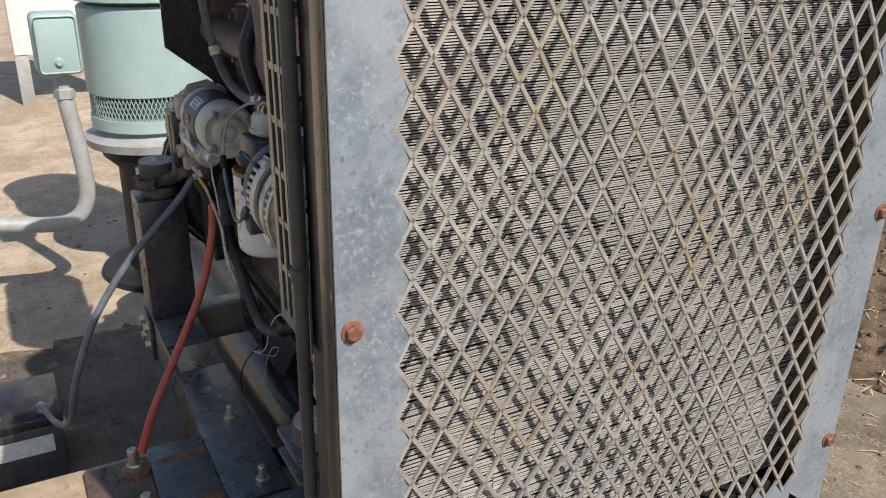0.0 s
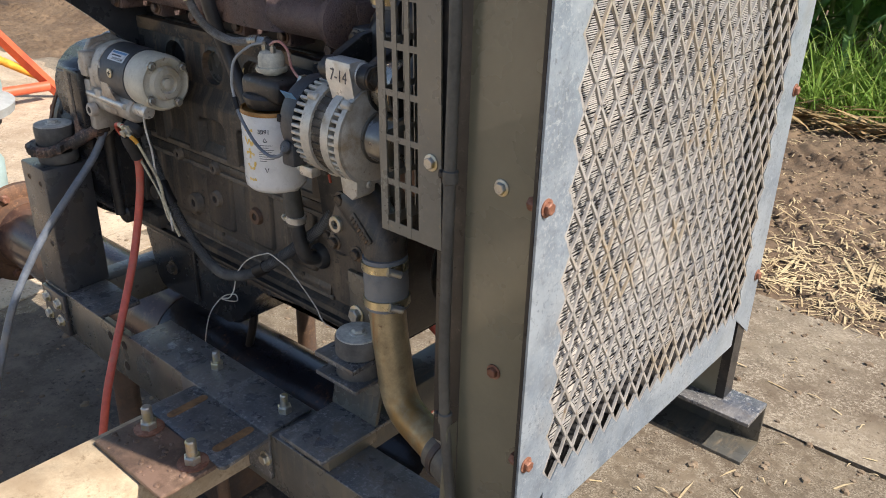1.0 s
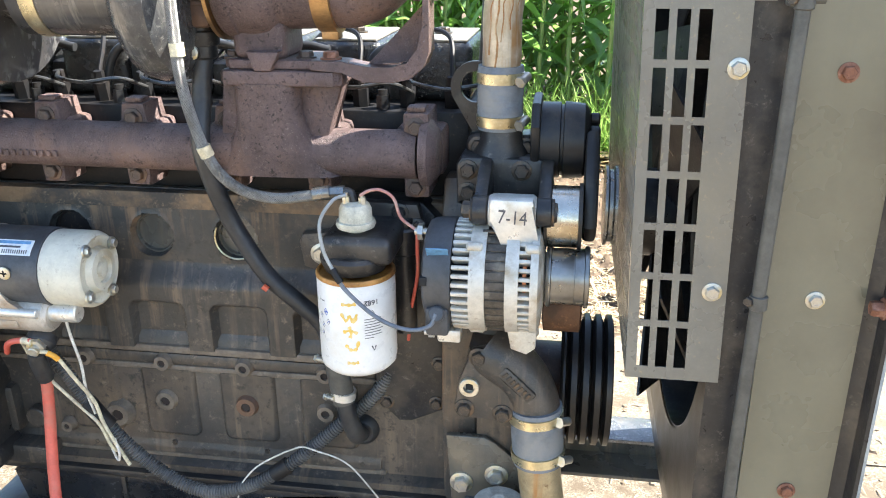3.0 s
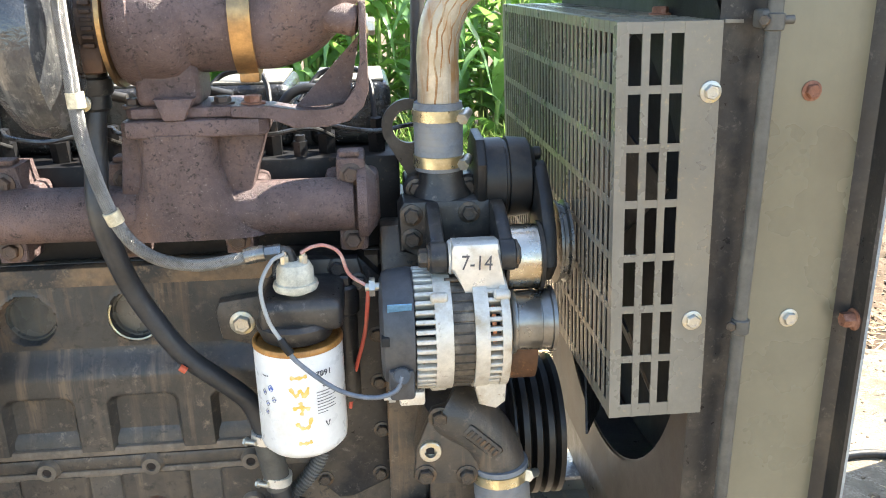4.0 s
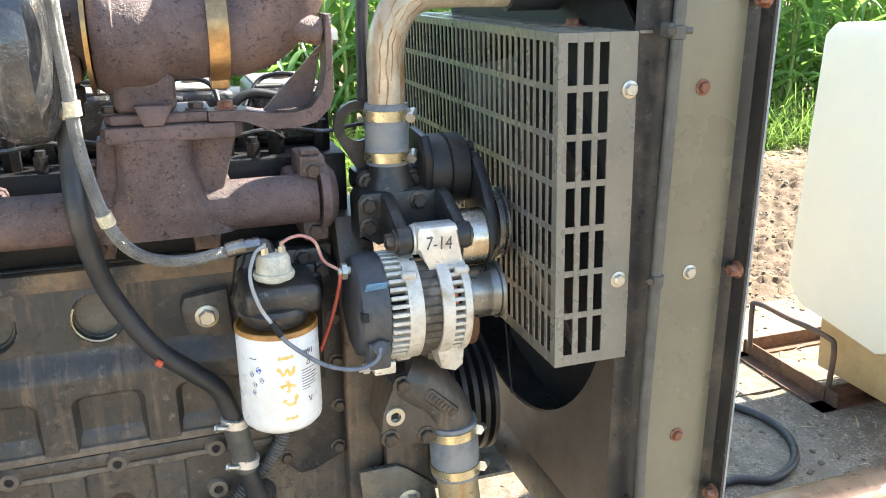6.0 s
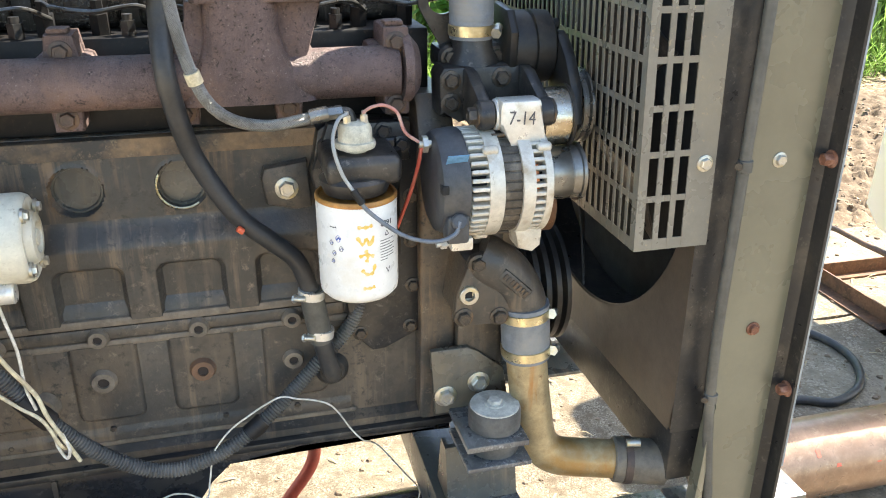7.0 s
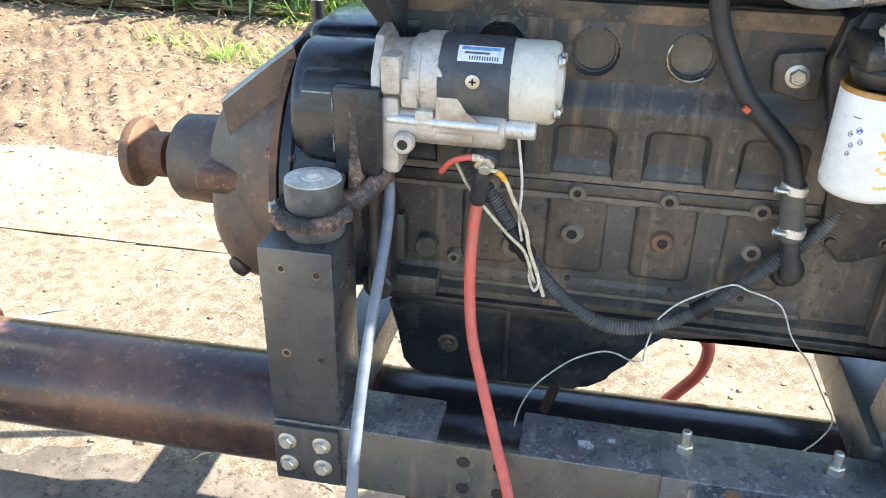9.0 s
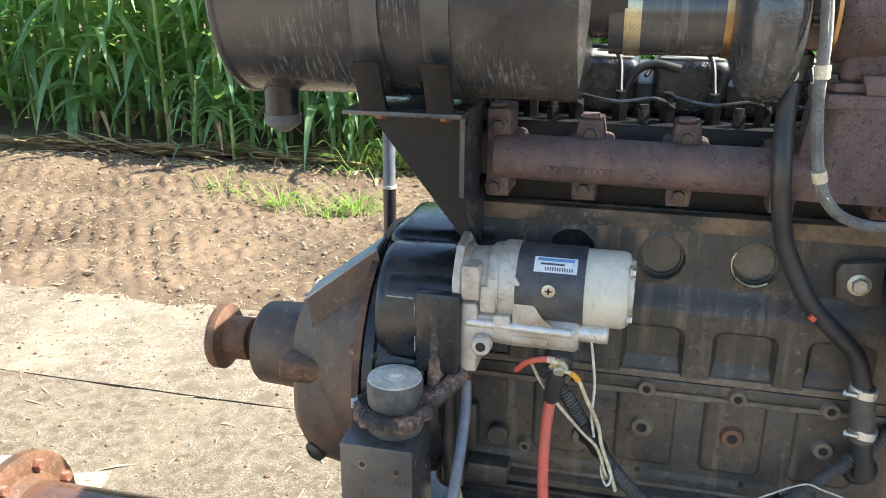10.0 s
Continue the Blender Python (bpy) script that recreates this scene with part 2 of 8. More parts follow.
    mud=surf("dry_mud", (0.150, 0.102, 0.062), (0.098, 0.062, 0.035), 1.3, 0.42, 0.66, 0.95, 0, 1.0, 60, spots=(0.055, 0.036, 0.022), spot_scale=48, spot_lo=0.55, spot_hi=0.68, pits=(0.24, 0.178, 0.115), pit_scale=90),
    sand=surf("pale_sand", (0.47, 0.375, 0.265), (0.36, 0.275, 0.185), 2.2, 0.44, 0.70, 0.95, 0, 0.9, 90, spots=(0.56, 0.47, 0.36), spot_scale=90, spot_lo=0.56, spot_hi=0.68, pits=(0.20, 0.15, 0.10), pit_scale=60),
    dirt=surf("trodden_earth", (0.150, 0.120, 0.092), (0.090, 0.072, 0.055), 3.5, 0.44, 0.70, 0.9, 0, 1.0, 80, spots=(0.19, 0.155, 0.115), spot_scale=70, spot_lo=0.60, spot_hi=0.72, pits=(0.035, 0.028, 0.022), pit_scale=60),
    straw=surf("straw", (0.52, 0.415, 0.24), (0.38, 0.28, 0.15), 3, 0.42, 0.7, 0.8, 0, 0),
    crumb=surf("earth_crumbs", (0.165, 0.115, 0.072), (0.25, 0.19, 0.128), 9, 0.4, 0.65, 0.9, 0, 0.2),
    leaf=surf("corn_leaf", (0.150, 0.275, 0.120), (0.25, 0.40, 0.19), 2, 0.42, 0.7, 0.22, 0, 0.1, 60, spots=(0.07, 0.14, 0.05), spot_scale=9, spot_lo=0.55, spot_hi=0.7),
    stalk=surf("corn_stalk", (0.22, 0.31, 0.085), (0.32, 0.37, 0.13), 4, 0.42, 0.65, 0.45, 0, 0.1, 60),
    grass=surf("grass", (0.23, 0.33, 0.055), (0.33, 0.39, 0.085), 4, 0.42, 0.65, 0.5, 0, 0),
    dustyblock=surf("dusty_black_iron", (0.175, 0.140, 0.104), (0.10, 0.083, 0.064), 12, 0.5, 0.75, 0.7, 0, 0.3, 200, spots=(0.22, 0.175, 0.13), spot_scale=90, spot_lo=0.6, spot_hi=0.72),
    pipe=surf("blue_black_pipe", (0.020, 0.022, 0.029), (0.060, 0.034, 0.026), 3, 0.54, 0.80, 0.20, 0.1, 0.12, 140, spots=(0.15, 0.085, 0.055), spot_scale=50, spot_lo=0.66, spot_hi=0.78, rough_var=0.15),
    oxidepipe=surf("brown_oxide_pipe", (0.066, 0.040, 0.036), (0.15, 0.080, 0.052), 3, 0.44, 0.72, 0.22, 0.2, 0.12, 140, spots=(0.24, 0.135, 0.085), spot_scale=50, spot_lo=0.62, spot_hi=0.76, rough_var=0.15),
    barepipe=surf("bare_brown_pipe", (0.30, 0.20, 0.14), (0.20, 0.115, 0.07), 4, 0.46, 0.74, 0.30, 0.5, 0.12, 140, spots=(0.42, 0.31, 0.22), spot_scale=50, spot_lo=0.64, spot_hi=0.76, rough_var=0.12),
    cover=surf("oily_valve_cover", (0.026, 0.026, 0.025), (0.12, 0.112, 0.098), 7, 0.52, 0.85, 0.46, 0, 0.25, 120, streak=(0.26, 0.25, 0.23), streak_amt=0.3, streak_scale=120, spots=(0.3, 0.29, 0.27), spot_scale=190, spot_lo=0.70, spot_hi=0.78, rough_var=0.2),
    tan=surf("tan_plank", (0.50, 0.40, 0.27), (0.40, 0.30, 0.19), 6, 0.5, 0.8, 0.8, 0, 0.25, 150, spots=(0.24, 0.17, 0.10), spot_scale=40, spot_lo=0.62, spot_hi=0.74),
    canister=surf("streaked_black", (0.034, 0.034, 0.037), (0.085, 0.074, 0.062), 5, 0.46, 0.82, 0.24, 0, 0.05, 120, streak=(0.27, 0.262, 0.25), streak_amt=0.5, streak_scale=330, rough_var=0.14),
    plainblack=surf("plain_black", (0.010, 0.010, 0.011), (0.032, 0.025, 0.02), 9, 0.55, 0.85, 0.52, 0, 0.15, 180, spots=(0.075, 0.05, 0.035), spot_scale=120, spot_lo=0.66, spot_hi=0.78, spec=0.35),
    blockrust=surf("stained_iron", (0.052, 0.050, 0.046), (0.22, 0.145, 0.085), 2.8, 0.48, 0.76, 0.40, 0, 0.35, 180, spots=(0.23, 0.18, 0.13), spot_scale=75, spot_lo=0.66, spot_hi=0.80, streak=(0.22, 0.145, 0.09), streak_amt=0.85, streak_scale=36, pits=(0.032, 0.030, 0.027), pit_scale=70, rough_var=0.2, var=0.7),
    # scratched paint, its base made paler and bluer for the reflected sky
    frametop=surf("scratched_skylit_paint", (0.070, 0.076, 0.086), (0.165, 0.155, 0.142), 7, 0.46, 0.78, 0.30, 0, 0.35, 150, spots=(0.34, 0.34, 0.33), spot_scale=150, spot_lo=0.58, spot_hi=0.70, streak=(0.27, 0.26, 0.24), streak_amt=0.55, streak_scale=90, pits=(0.13, 0.105, 0.08), pit_scale=45, rough_var=0.2, spec=0.9),
    postpaint=surf("post_paint", (0.040, 0.042, 0.046), (0.095, 0.085, 0.070), 6, 0.5, 0.82, 0.30, 0, 0.25, 150, spots=(0.15, 0.135, 0.115), spot_scale=120, spot_lo=0.70, spot_hi=0.82, streak=(0.11, 0.09, 0.07), streak_amt=0.6, streak_scale=50, rough_var=0.2, spec=0.8),
    oilwet=surf("oil_wet_black", (0.045, 0.047, 0.050), (0.10, 0.095, 0.088), 9, 0.48, 0.80, 0.20, 0, 1.0, 38, spots=(0.22, 0.21, 0.195), spot_scale=120, spot_lo=0.64, spot_hi=0.76, streak=(0.20, 0.195, 0.18), streak_amt=0.5, streak_scale=140, rough_var=0.15, spec=0.9),
    hosegloss=surf("scuffed_black_hose", (0.050, 0.050, 0.052), (0.12, 0.105, 0.090), 8, 0.48, 0.82, 0.24, 0, 0.2, 60, streak=(0.24, 0.22, 0.19), streak_amt=0.5, streak_scale=90, rough_var=0.15, spec=0.9),
    # the pale spots are painted specular flecks on the oily crinkle
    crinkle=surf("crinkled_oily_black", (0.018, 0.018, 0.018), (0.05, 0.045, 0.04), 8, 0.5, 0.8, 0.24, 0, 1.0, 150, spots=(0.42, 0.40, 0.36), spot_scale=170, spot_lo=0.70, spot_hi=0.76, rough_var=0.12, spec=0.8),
    dustysunlid=surf("dusty_sunlit_lid", (0.27, 0.255, 0.215), (0.16, 0.145, 0.12), 9, 0.46, 0.74, 0.5, 0, 0.2, 120, pits=(0.06, 0.055, 0.048), pit_scale=70),
    darksteel=surf("oily_steel_line", (0.10, 0.10, 0.098), (0.055, 0.05, 0.045), 30, 0.5, 0.75, 0.30, 0.7, 0.05, 300),
    tankgrey=surf("sky_tinted_grey", (0.17, 0.185, 0.20), (0.24, 0.24, 0.225), 6, 0.46, 0.8, 0.34, 0, 0.15, 150, spots=(0.11, 0.10, 0.09), spot_scale=80, spot_lo=0.62, spot_hi=0.76, spec=0.8),
    runrust=surf("orange_rust_run", (0.36, 0.17, 0.055), (0.46, 0.33, 0.19), 40, 0.42, 0.66, 0.6, 0, 0.2, 300),
    pinkwire=surf("faded_pink_wire", (0.46, 0.20, 0.17), (0.50, 0.36, 0.30), 40, 0.42, 0.66, 0.5, 0, 0.05, 300),
    brownhose=surf("dusty_brown_hose", (0.135, 0.115, 0.09), (0.22, 0.175, 0.12), 14, 0.46, 0.76, 0.55, 0, 0.2, 260),
    dusttop=surf("dusty_cap", (0.52, 0.50, 0.44), (0.38, 0.35, 0.29), 20, 0.5, 0.75, 0.8, 0, 0.15, 260),
    slotrust=surf("bright_rust", (0.24, 0.125, 0.05), (0.12, 0.065, 0.032), 40, 0.5, 0.75, 0.7, 0, 0.3, 300),
    rustyblack=surf("rust_scaled_black", (0.035, 0.030, 0.028), (0.19, 0.105, 0.07), 22, 0.44, 0.62, 0.55, 0, 0.8, 260, spots=(0.36, 0.25, 0.185), spot_scale=170, spot_lo=0.56, spot_hi=0.68, pits=(0.02, 0.015, 0.012), pit_scale=140),
    dryleaf=surf("dry_corn_leaf", (0.36, 0.25, 0.12), (0.24, 0.155, 0.07), 6, 0.42, 0.7, 0.7, 0, 0.1, 60),
    tanrust=surf("tan_rust_stain", (0.25, 0.165, 0.095), (0.060, 0.054, 0.048), 5, 0.42, 0.58, 0.75, 0, 0.4, 200, spots=(0.30, 0.22, 0.14), spot_scale=80, spot_lo=0.62, spot_hi=0.76),
    oilstain=surf("oily_dirt", (0.035, 0.031, 0.027), (0.12, 0.095, 0.07), 9, 0.5, 0.7, 0.5, 0, 0.9, 70, spots=(0.2, 0.165, 0.12), spot_scale=60, spot_lo=0.62, spot_hi=0.74),
    # near-black that paints in the shade of recesses and insides
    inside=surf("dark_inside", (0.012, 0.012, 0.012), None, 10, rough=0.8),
    hole=surf("bolt_hole", (0.03, 0.022, 0.018), None, 10, rough=0.9),
    chalk=surf("chalk_mark", (0.42, 0.43, 0.42), (0.2, 0.21, 0.21), 160, 0.45, 0.6, 0.8, 0, 0.3, 400),
)
for key, amount in (("leaf", 0.5), ("grass", 0.45), ("stalk", 0.2)):
    nt = M[key].node_tree
    b = nt.nodes["Principled BSDF"]
    tr = nt.nodes.new("ShaderNodeBsdfTranslucent")
    tr.inputs["Color"].default_value = (0.31, 0.52, 0.13, 1)
    ms = nt.nodes.new("ShaderNodeMixShader")
    ms.inputs[0].default_value = amount
    nt.links.new(b.outputs[0], ms.inputs[1])
    nt.links.new(tr.outputs[0], ms.inputs[2])
    nt.links.new(ms.outputs[0], nt.nodes["Material Output"].inputs["Surface"])
M["leaf"].node_tree.nodes["Principled BSDF"].inputs["Specular IOR Level"].default_value = 0.85
M["jug"].node_tree.nodes["Principled BSDF"].inputs["Subsurface Weight"].default_value = 0.6
M["jug"].node_tree.nodes["Principled BSDF"].inputs["Subsurface Radius"].default_value = (0.2, 0.18, 0.12)


# ---- building blocks ----
V = Vector
WORLD = {}


def thing(name, at, label, category, group="", kind=""):
    ob = new(name)
    ob.empty_display_size = 0.05
    ob.location = at
    WORLD[ob] = Matrix.Translation(at)
    return tagged(ob, label, category, group, kind)


def mesh_of(name, bm, material, smooth=38):
    me = bpy.data.meshes.new(name)
    bmesh.ops.recalc_face_normals(bm, faces=bm.faces)
    bm.to_mesh(me)
    bm.free()
    me.materials.append(material)
    if smooth:
        me.shade_smooth()
        me.set_sharp_from_angle(angle=radians(smooth))
    return me


def put_mesh(name, me, parent=None, label="", m=None):
    ob = new(name, me)
    m = m or Matrix()
    WORLD[ob] = m
    if parent:
        ob.parent = parent
        ob.matrix_parent_inverse = WORLD[parent].inverted()
    ob.matrix_basis = m
    if label:
        ob["label"] = label
    return ob


def part(name, bm, material, parent, label="", smooth=38):
    return put_mesh(name, mesh_of(name, bm, M[material], smooth), parent, label)


def solid(name, bm, material, label, category, group="", kind="", smooth=38):
    return tagged(put_mesh(name, mesh_of(name, bm, M[material], smooth)), label, category, group, kind)


def box(bm, x0, x1, y0, y1, z0, z1, bev=0.0, seg=2):
    vs = bmesh.ops.create_cube(bm, size=1)["verts"]
    for v in vs:
        v.co = V(((x0 + x1) / 2 + v.co.x * (x1 - x0), (y0 + y1) / 2 + v.co.y * (y1 - y0), (z0 + z1) / 2 + v.co.z * (z1 - z0)))
    if bev:
        es = list({e for v in vs for e in v.link_edges})
        bmesh.ops.bevel(bm, geom=es, offset=bev, segments=seg, affect="EDGES", profile=0.5)
    return bm


def prism(bm, outline, axis, a, b, bev=0.0):
    """A polygon in the two other axes (in x, y, z order), extruded along axis from a to b."""
    k = "xyz".index(axis)

    def at(p, d):
        c = list(p)
        c.insert(k, d)
        return V(c)
    lo = [bm.verts.new(at(p, a)) for p in outline]
    hi = [bm.verts.new(at(p, b)) for p in outline]
    n = len(outline)
    fs = [bm.faces.new(lo), bm.faces.new(hi[::-1])]
    fs += [bm.faces.new((lo[i], lo[(i + 1) % n], hi[(i + 1) % n], hi[i])) for i in range(n)]
    if bev:
        es = list({e for f in fs[:2] for e in f.edges})
        bmesh.ops.bevel(bm, geom=es, offset=bev, segments=2, affect="EDGES", profile=0.5)
    return bm


def basis(d):
    d = V(d).normalized()
    u = d.cross(V((0, 0, 1)) if abs(d.z) < 0.9 else V((1, 0, 0))).normalized()
    return d, u, d.cross(u)


def lathe(bm, at, axis, profile, n=32, squash=1.0):
    """Rings (distance along axis, radius) round a line, closed at both ends."""
    d, u, w = basis(axis)
    at = V(at)
    rings = []
    for s, r in profile:
        rings.append([bm.verts.new(at + d * s + (u * math.cos(2 * math.pi * i / n) + w * math.sin(2 * math.pi * i / n) * squash) * max(r, 1e-4)) for i in range(n)])
    for a, b in zip(rings, rings[1:]):
        for i in range(n):
            bm.faces.new((a[i], a[(i + 1) % n], b[(i + 1) % n], b[i]))
    bm.faces.new(rings[0][::-1])
    bm.faces.new(rings[-1])
    return bm


def cyl(bm, p0, p1, r, n=24, bev=0.0):
    p0, p1 = V(p0), V(p1)
    h = (p1 - p0).length
    pr = [(0, r - bev), (bev, r), (h - bev, r), (h, r - bev)] if bev else [(0, r), (h, r)]
    return lathe(bm, p0, p1 - p0, pr, n)


def ring(bm, at, axis, r0, r1, h, n=40):
    """A flat ring or short pipe: inner r0, outer r1, length h along axis."""
    d, u, w = basis(axis)
    at = V(at)
    rows = []
    for s, r in ((0, r0), (0, r1), (h, r1), (h, r0)):
        rows.append([bm.verts.new(at + d * s + (u * math.cos(2 * math.pi * i / n) + w * math.sin(2 * math.pi * i / n)) * r) for i in range(n)])
    for k in range(4):
        a, b = rows[k], rows[(k + 1) % 4]
        for i in range(n):
            bm.faces.new((a[i], a[(i + 1) % n], b[(i + 1) % n], b[i]))
    return bm


def glide(pts, steps=8):
    """A smooth line through points."""
    p = [V(q) for q in pts]
    p = [p[0] * 2 - p[1]] + p + [p[-1] * 2 - p[-2]]
    out = []
    for i in range(1, len(p) - 2):
        a, b, c, d = p[i - 1:i + 3]
        for k in range(steps):
            t = k / steps
            out.append(0.5 * ((2 * b) + (c - a) * t + (2 * a - 5 * b + 4 * c - d) * t * t + (3 * b - a - 3 * c + d) * t ** 3))
    return out + [p[-2]]


def tube(bm, pts, r, n=12, steps=8, ribs=0.0, rib_len=0.006):
    """A hose along a smooth line; ribs: depth of the rings of a corrugated hose."""
    line = glide(pts, steps)
    if ribs:
        fine, left = [line[0]], 0.0
        step = rib_len / 4
        for a, b in zip(line, line[1:]):
            seg = (b - a).length
            s = step - left
            while s < seg:
                fine.append(a.lerp(b, s / seg))
                s += step
            left = seg - (s - step)
        line = fine
    d = (line[1] - line[0]).normalized()
    d, u, w = basis(d)
    prev = None
    for i, q in enumerate(line):
        nd = (line[min(i + 1, len(line) - 1)] - line[max(i - 1, 0)]).normalized()
        u = (u - nd * u.dot(nd)).normalized()
        w = nd.cross(u)
        rr = (r(i / (len(line) - 1)) if callable(r) else r) - (ribs if ribs and i % 4 in (0, 1) else 0)
        row = [bm.verts.new(q + (u * math.cos(2 * math.pi * k / n) + w * math.sin(2 * math.pi * k / n)) * rr) for k in range(n)]
        if prev:
            for k in range(n):
                bm.faces.new((prev[k], prev[(k + 1) % n], row[(k + 1) % n], row[k]))
        else:
            bm.faces.new(row[::-1])
        prev = row
    bm.faces.new(prev)
    return bm


def weave(bm, pts, r, strands, pitch, w, steps=14):
    """Two sets of flat wires wound round a hose in opposite directions."""
    line = glide(pts, steps)
    d, u, _ = basis(line[1] - line[0])
    run, frames = 0.0, []
    for i, q in enumerate(line):
        nd = (line[min(i + 1, len(line) - 1)] - line[max(i - 1, 0)]).normalized()
        u = (u - nd * u.dot(nd)).normalized()
        run += (q - line[i - 1]).length if i else 0.0
        frames.append((q, nd, u.copy(), nd.cross(u), run))
    for sgn in (1, -1):
        for k in range(strands):
            prev = None
            for i, (q, nd, a, b, s) in enumerate(frames):
                ang = sgn * 2 * math.pi * (s / pitch) + 2 * math.pi * k / strands
                out = a * math.cos(ang) + b * math.sin(ang)
                side = (nd * math.cos(0.7) - sgn * nd.cross(out) * math.sin(0.7)) * w
                rr = r + 0.0001 * (sgn > 0)
                row = (bm.verts.new(q + out * rr + side), bm.verts.new(q + out * (rr + 0.00035)), bm.verts.new(q + out * rr - side))
                if prev:
                    bm.faces.new((prev[0], row[0], row[1], prev[1]))
                    bm.faces.new((prev[1], row[1], row[2], prev[2]))
                prev = row
    return bm


BOLTS = {}


def bolt(parent, at, axis, r=0.008, material="darkbolt", washer=True, h=None, name="bolt", label=""):
    """A hex head with its washer, set on a face."""
    key = (round(r, 5), material, washer, h)
    if key not in BOLTS:
        bm = bmesh.new()
        s = 0.0
        if washer:
            lathe(bm, (0, 0, 0), (0, 0, 1), [(-0.002, r * 1.38), (r * 0.16, r * 1.38), (r * 0.2, r * 1.3)], 20)
            s = r * 0.2
        hh = h or r * 0.85
        lathe(bm, (0, 0, s - 0.001), (0, 0, 1), [(0, r), (hh * 0.8, r), (hh, r * 0.86), (hh, r * 0.55), (hh * 0.95, r * 0.5)], 6)
        BOLTS[key] = mesh_of("bolt", bm, M[material], 30)
    m = Matrix.Translation(at) @ V(axis).to_track_quat("Z", "Y").to_matrix().to_4x4() @ Matrix.Rotation((at[0] * 37 + at[2] * 51) % 1.0, 4, "Z")
    return put_mesh(name, BOLTS[key], parent, label, m)


def words(text, size, m, material, parent, name="writing", label=""):
    cu = bpy.data.curves.new(name, "FONT")
    cu.body, cu.size, cu.align_x, cu.align_y, cu.extrude = text, size, "CENTER", "CENTER", 0.0002
    tmp = bpy.data.objects.new(name, cu)
    scene.collection.objects.link(tmp)
    me = bpy.data.meshes.new_from_object(tmp.evaluated_get(bpy.context.evaluated_depsgraph_get()))
    bpy.data.objects.remove(tmp)
    me.materials.clear()
    me.materials.append(M[material])
    return put_mesh(name, me, parent, label, m)


def new_bm():
    return bmesh.new()


NY, PX, NX, UP = (0, -1, 0), (1, 0, 0), (-1, 0, 0), (0, 0, 1)

# ---- ground ----
GZ = -0.08


def grid_mesh(name, xs, ys, height, material, label, category):
    nx, ny = len(xs), len(ys)
    X, Y = np.meshgrid(xs, ys)
    Z = height(X, Y)
    co = np.stack([X, Y, Z], -1).reshape(-1, 3)
    i = np.arange(nx * ny).reshape(ny, nx)
    f = np.stack([i[:-1, :-1], i[:-1, 1:], i[1:, 1:], i[1:, :-1]], -1).reshape(-1, 4)
    me = bpy.data.meshes.new(name)
    me.from_pydata(co.tolist(), [], f.tolist())
    me.materials.append(M[material])
    me.shade_smooth()
    return tagged(put_mesh(name, me), label, category, kind="structure")


def lumps(X, Y, s, seed):
    """Smooth random heights by summed waves of random direction."""
    g = np.random.default_rng(seed)
    Z = np.zeros_like(X)
    for k in range(14):
        a, p = g.uniform(0, 2 * np.pi), g.uniform(0, 2 * np.pi)
        f = s * g.uniform(0.6, 2.2)
        Z += np.sin((X * np.cos(a) + Y * np.sin(a)) * f + p + 0.8 * np.sin(Y * f * 0.37 + k)) / 14
    return Z


def mud_height(X, Y):
    on = np.clip((Y - 1.75) / 0.25, 0, 1) * np.clip((4.9 - Y) / 0.5, 0.25, 1)
    rut = sum(np.exp(-((Y - c - 0.06 * np.sin(X * 0.9 + c)) / 0.26) ** 2) for c in (2.35, 3.35))
    tread = np.sign(np.sin(X * 52 + Y * 36)) * 0.5 + 0.5
    tread2 = np.sign(np.sin(X * 48 - Y * 40 + 1)) * 0.5 + 0.5
    band = sum(np.exp(-((Y - c - 0.05 * np.sin(X * 0.7 + c)) / 0.14) ** 2) for c in (2.15, 2.62, 3.1, 3.62))
    Z = 0.05 * lumps(X, Y, 3.0, 1) + 0.022 * lumps(X, Y, 13, 2) + 0.022 * lumps(X, Y, 45, 3) + 0.022 * lumps(X, Y, 95, 7) + 0.016 * lumps(X, Y, 150, 8)
    Z += band * (0.020 * tread * (lumps(X, Y, 3, 5) > -0.05) + 0.017 * tread2 * (lumps(X, Y, 2.4, 6) > 0)) - rut * 0.022
    return GZ - 0.035 + on * (0.022 + Z)


xs = np.concatenate([np.linspace(-400, -9, 14), np.linspace(-7.5, 7.5, 800), np.linspace(9, 400, 14)])
ys = np.concatenate([np.linspace(-300, -6, 10), np.linspace(-4, 1.6, 12), np.linspace(1.7, 5.2, 200), np.linspace(5.6, 12, 10), np.linspace(14, 400, 12)])
grid_mesh("ground", xs, ys, mud_height, "mud", "dry brown earth with tyre tracks and clods", "ground")

slab = thing("pavement", (0, 0, GZ), "pale worn concrete slab under the engine with dirt and straw bits", "pavement", kind="structure")


def slab_piece(x0, x1, y0, y1, seed):
    """A slab with ragged edges."""
    g = random.Random(seed)
    bm = new_bm()
    out = []
    for (a, b, c, d, n) in ((x0, y0, x1, y0, 40), (x1, y0, x1, y1, 20), (x1, y1, x0, y1, 60), (x0, y1, x0, y0, 20)):
        for i in range(n):
            t = i / n
            w = 0.006 if abs(d - y1) > 0.01 or y1 < 1.5 else 0.035
            out.append((a + (c - a) * t + g.uniform(-w, w), b + (d - b) * t + g.uniform(-w, w)))
    prism(bm, out, "z", GZ - 0.12, GZ)
    return bm


part("slab", slab_piece(-5.0, 4.2, 1.136, 1.84, 1), "concrete", slab)
part("slab", slab_piece(-5.0, 1.104, -3.2, 1.124, 9), "aggregate", slab, "coarse slab with exposed gravel")
part("slab", slab_piece(1.112, 4.2, -3.2, 1.124, 10), "concrete", slab)

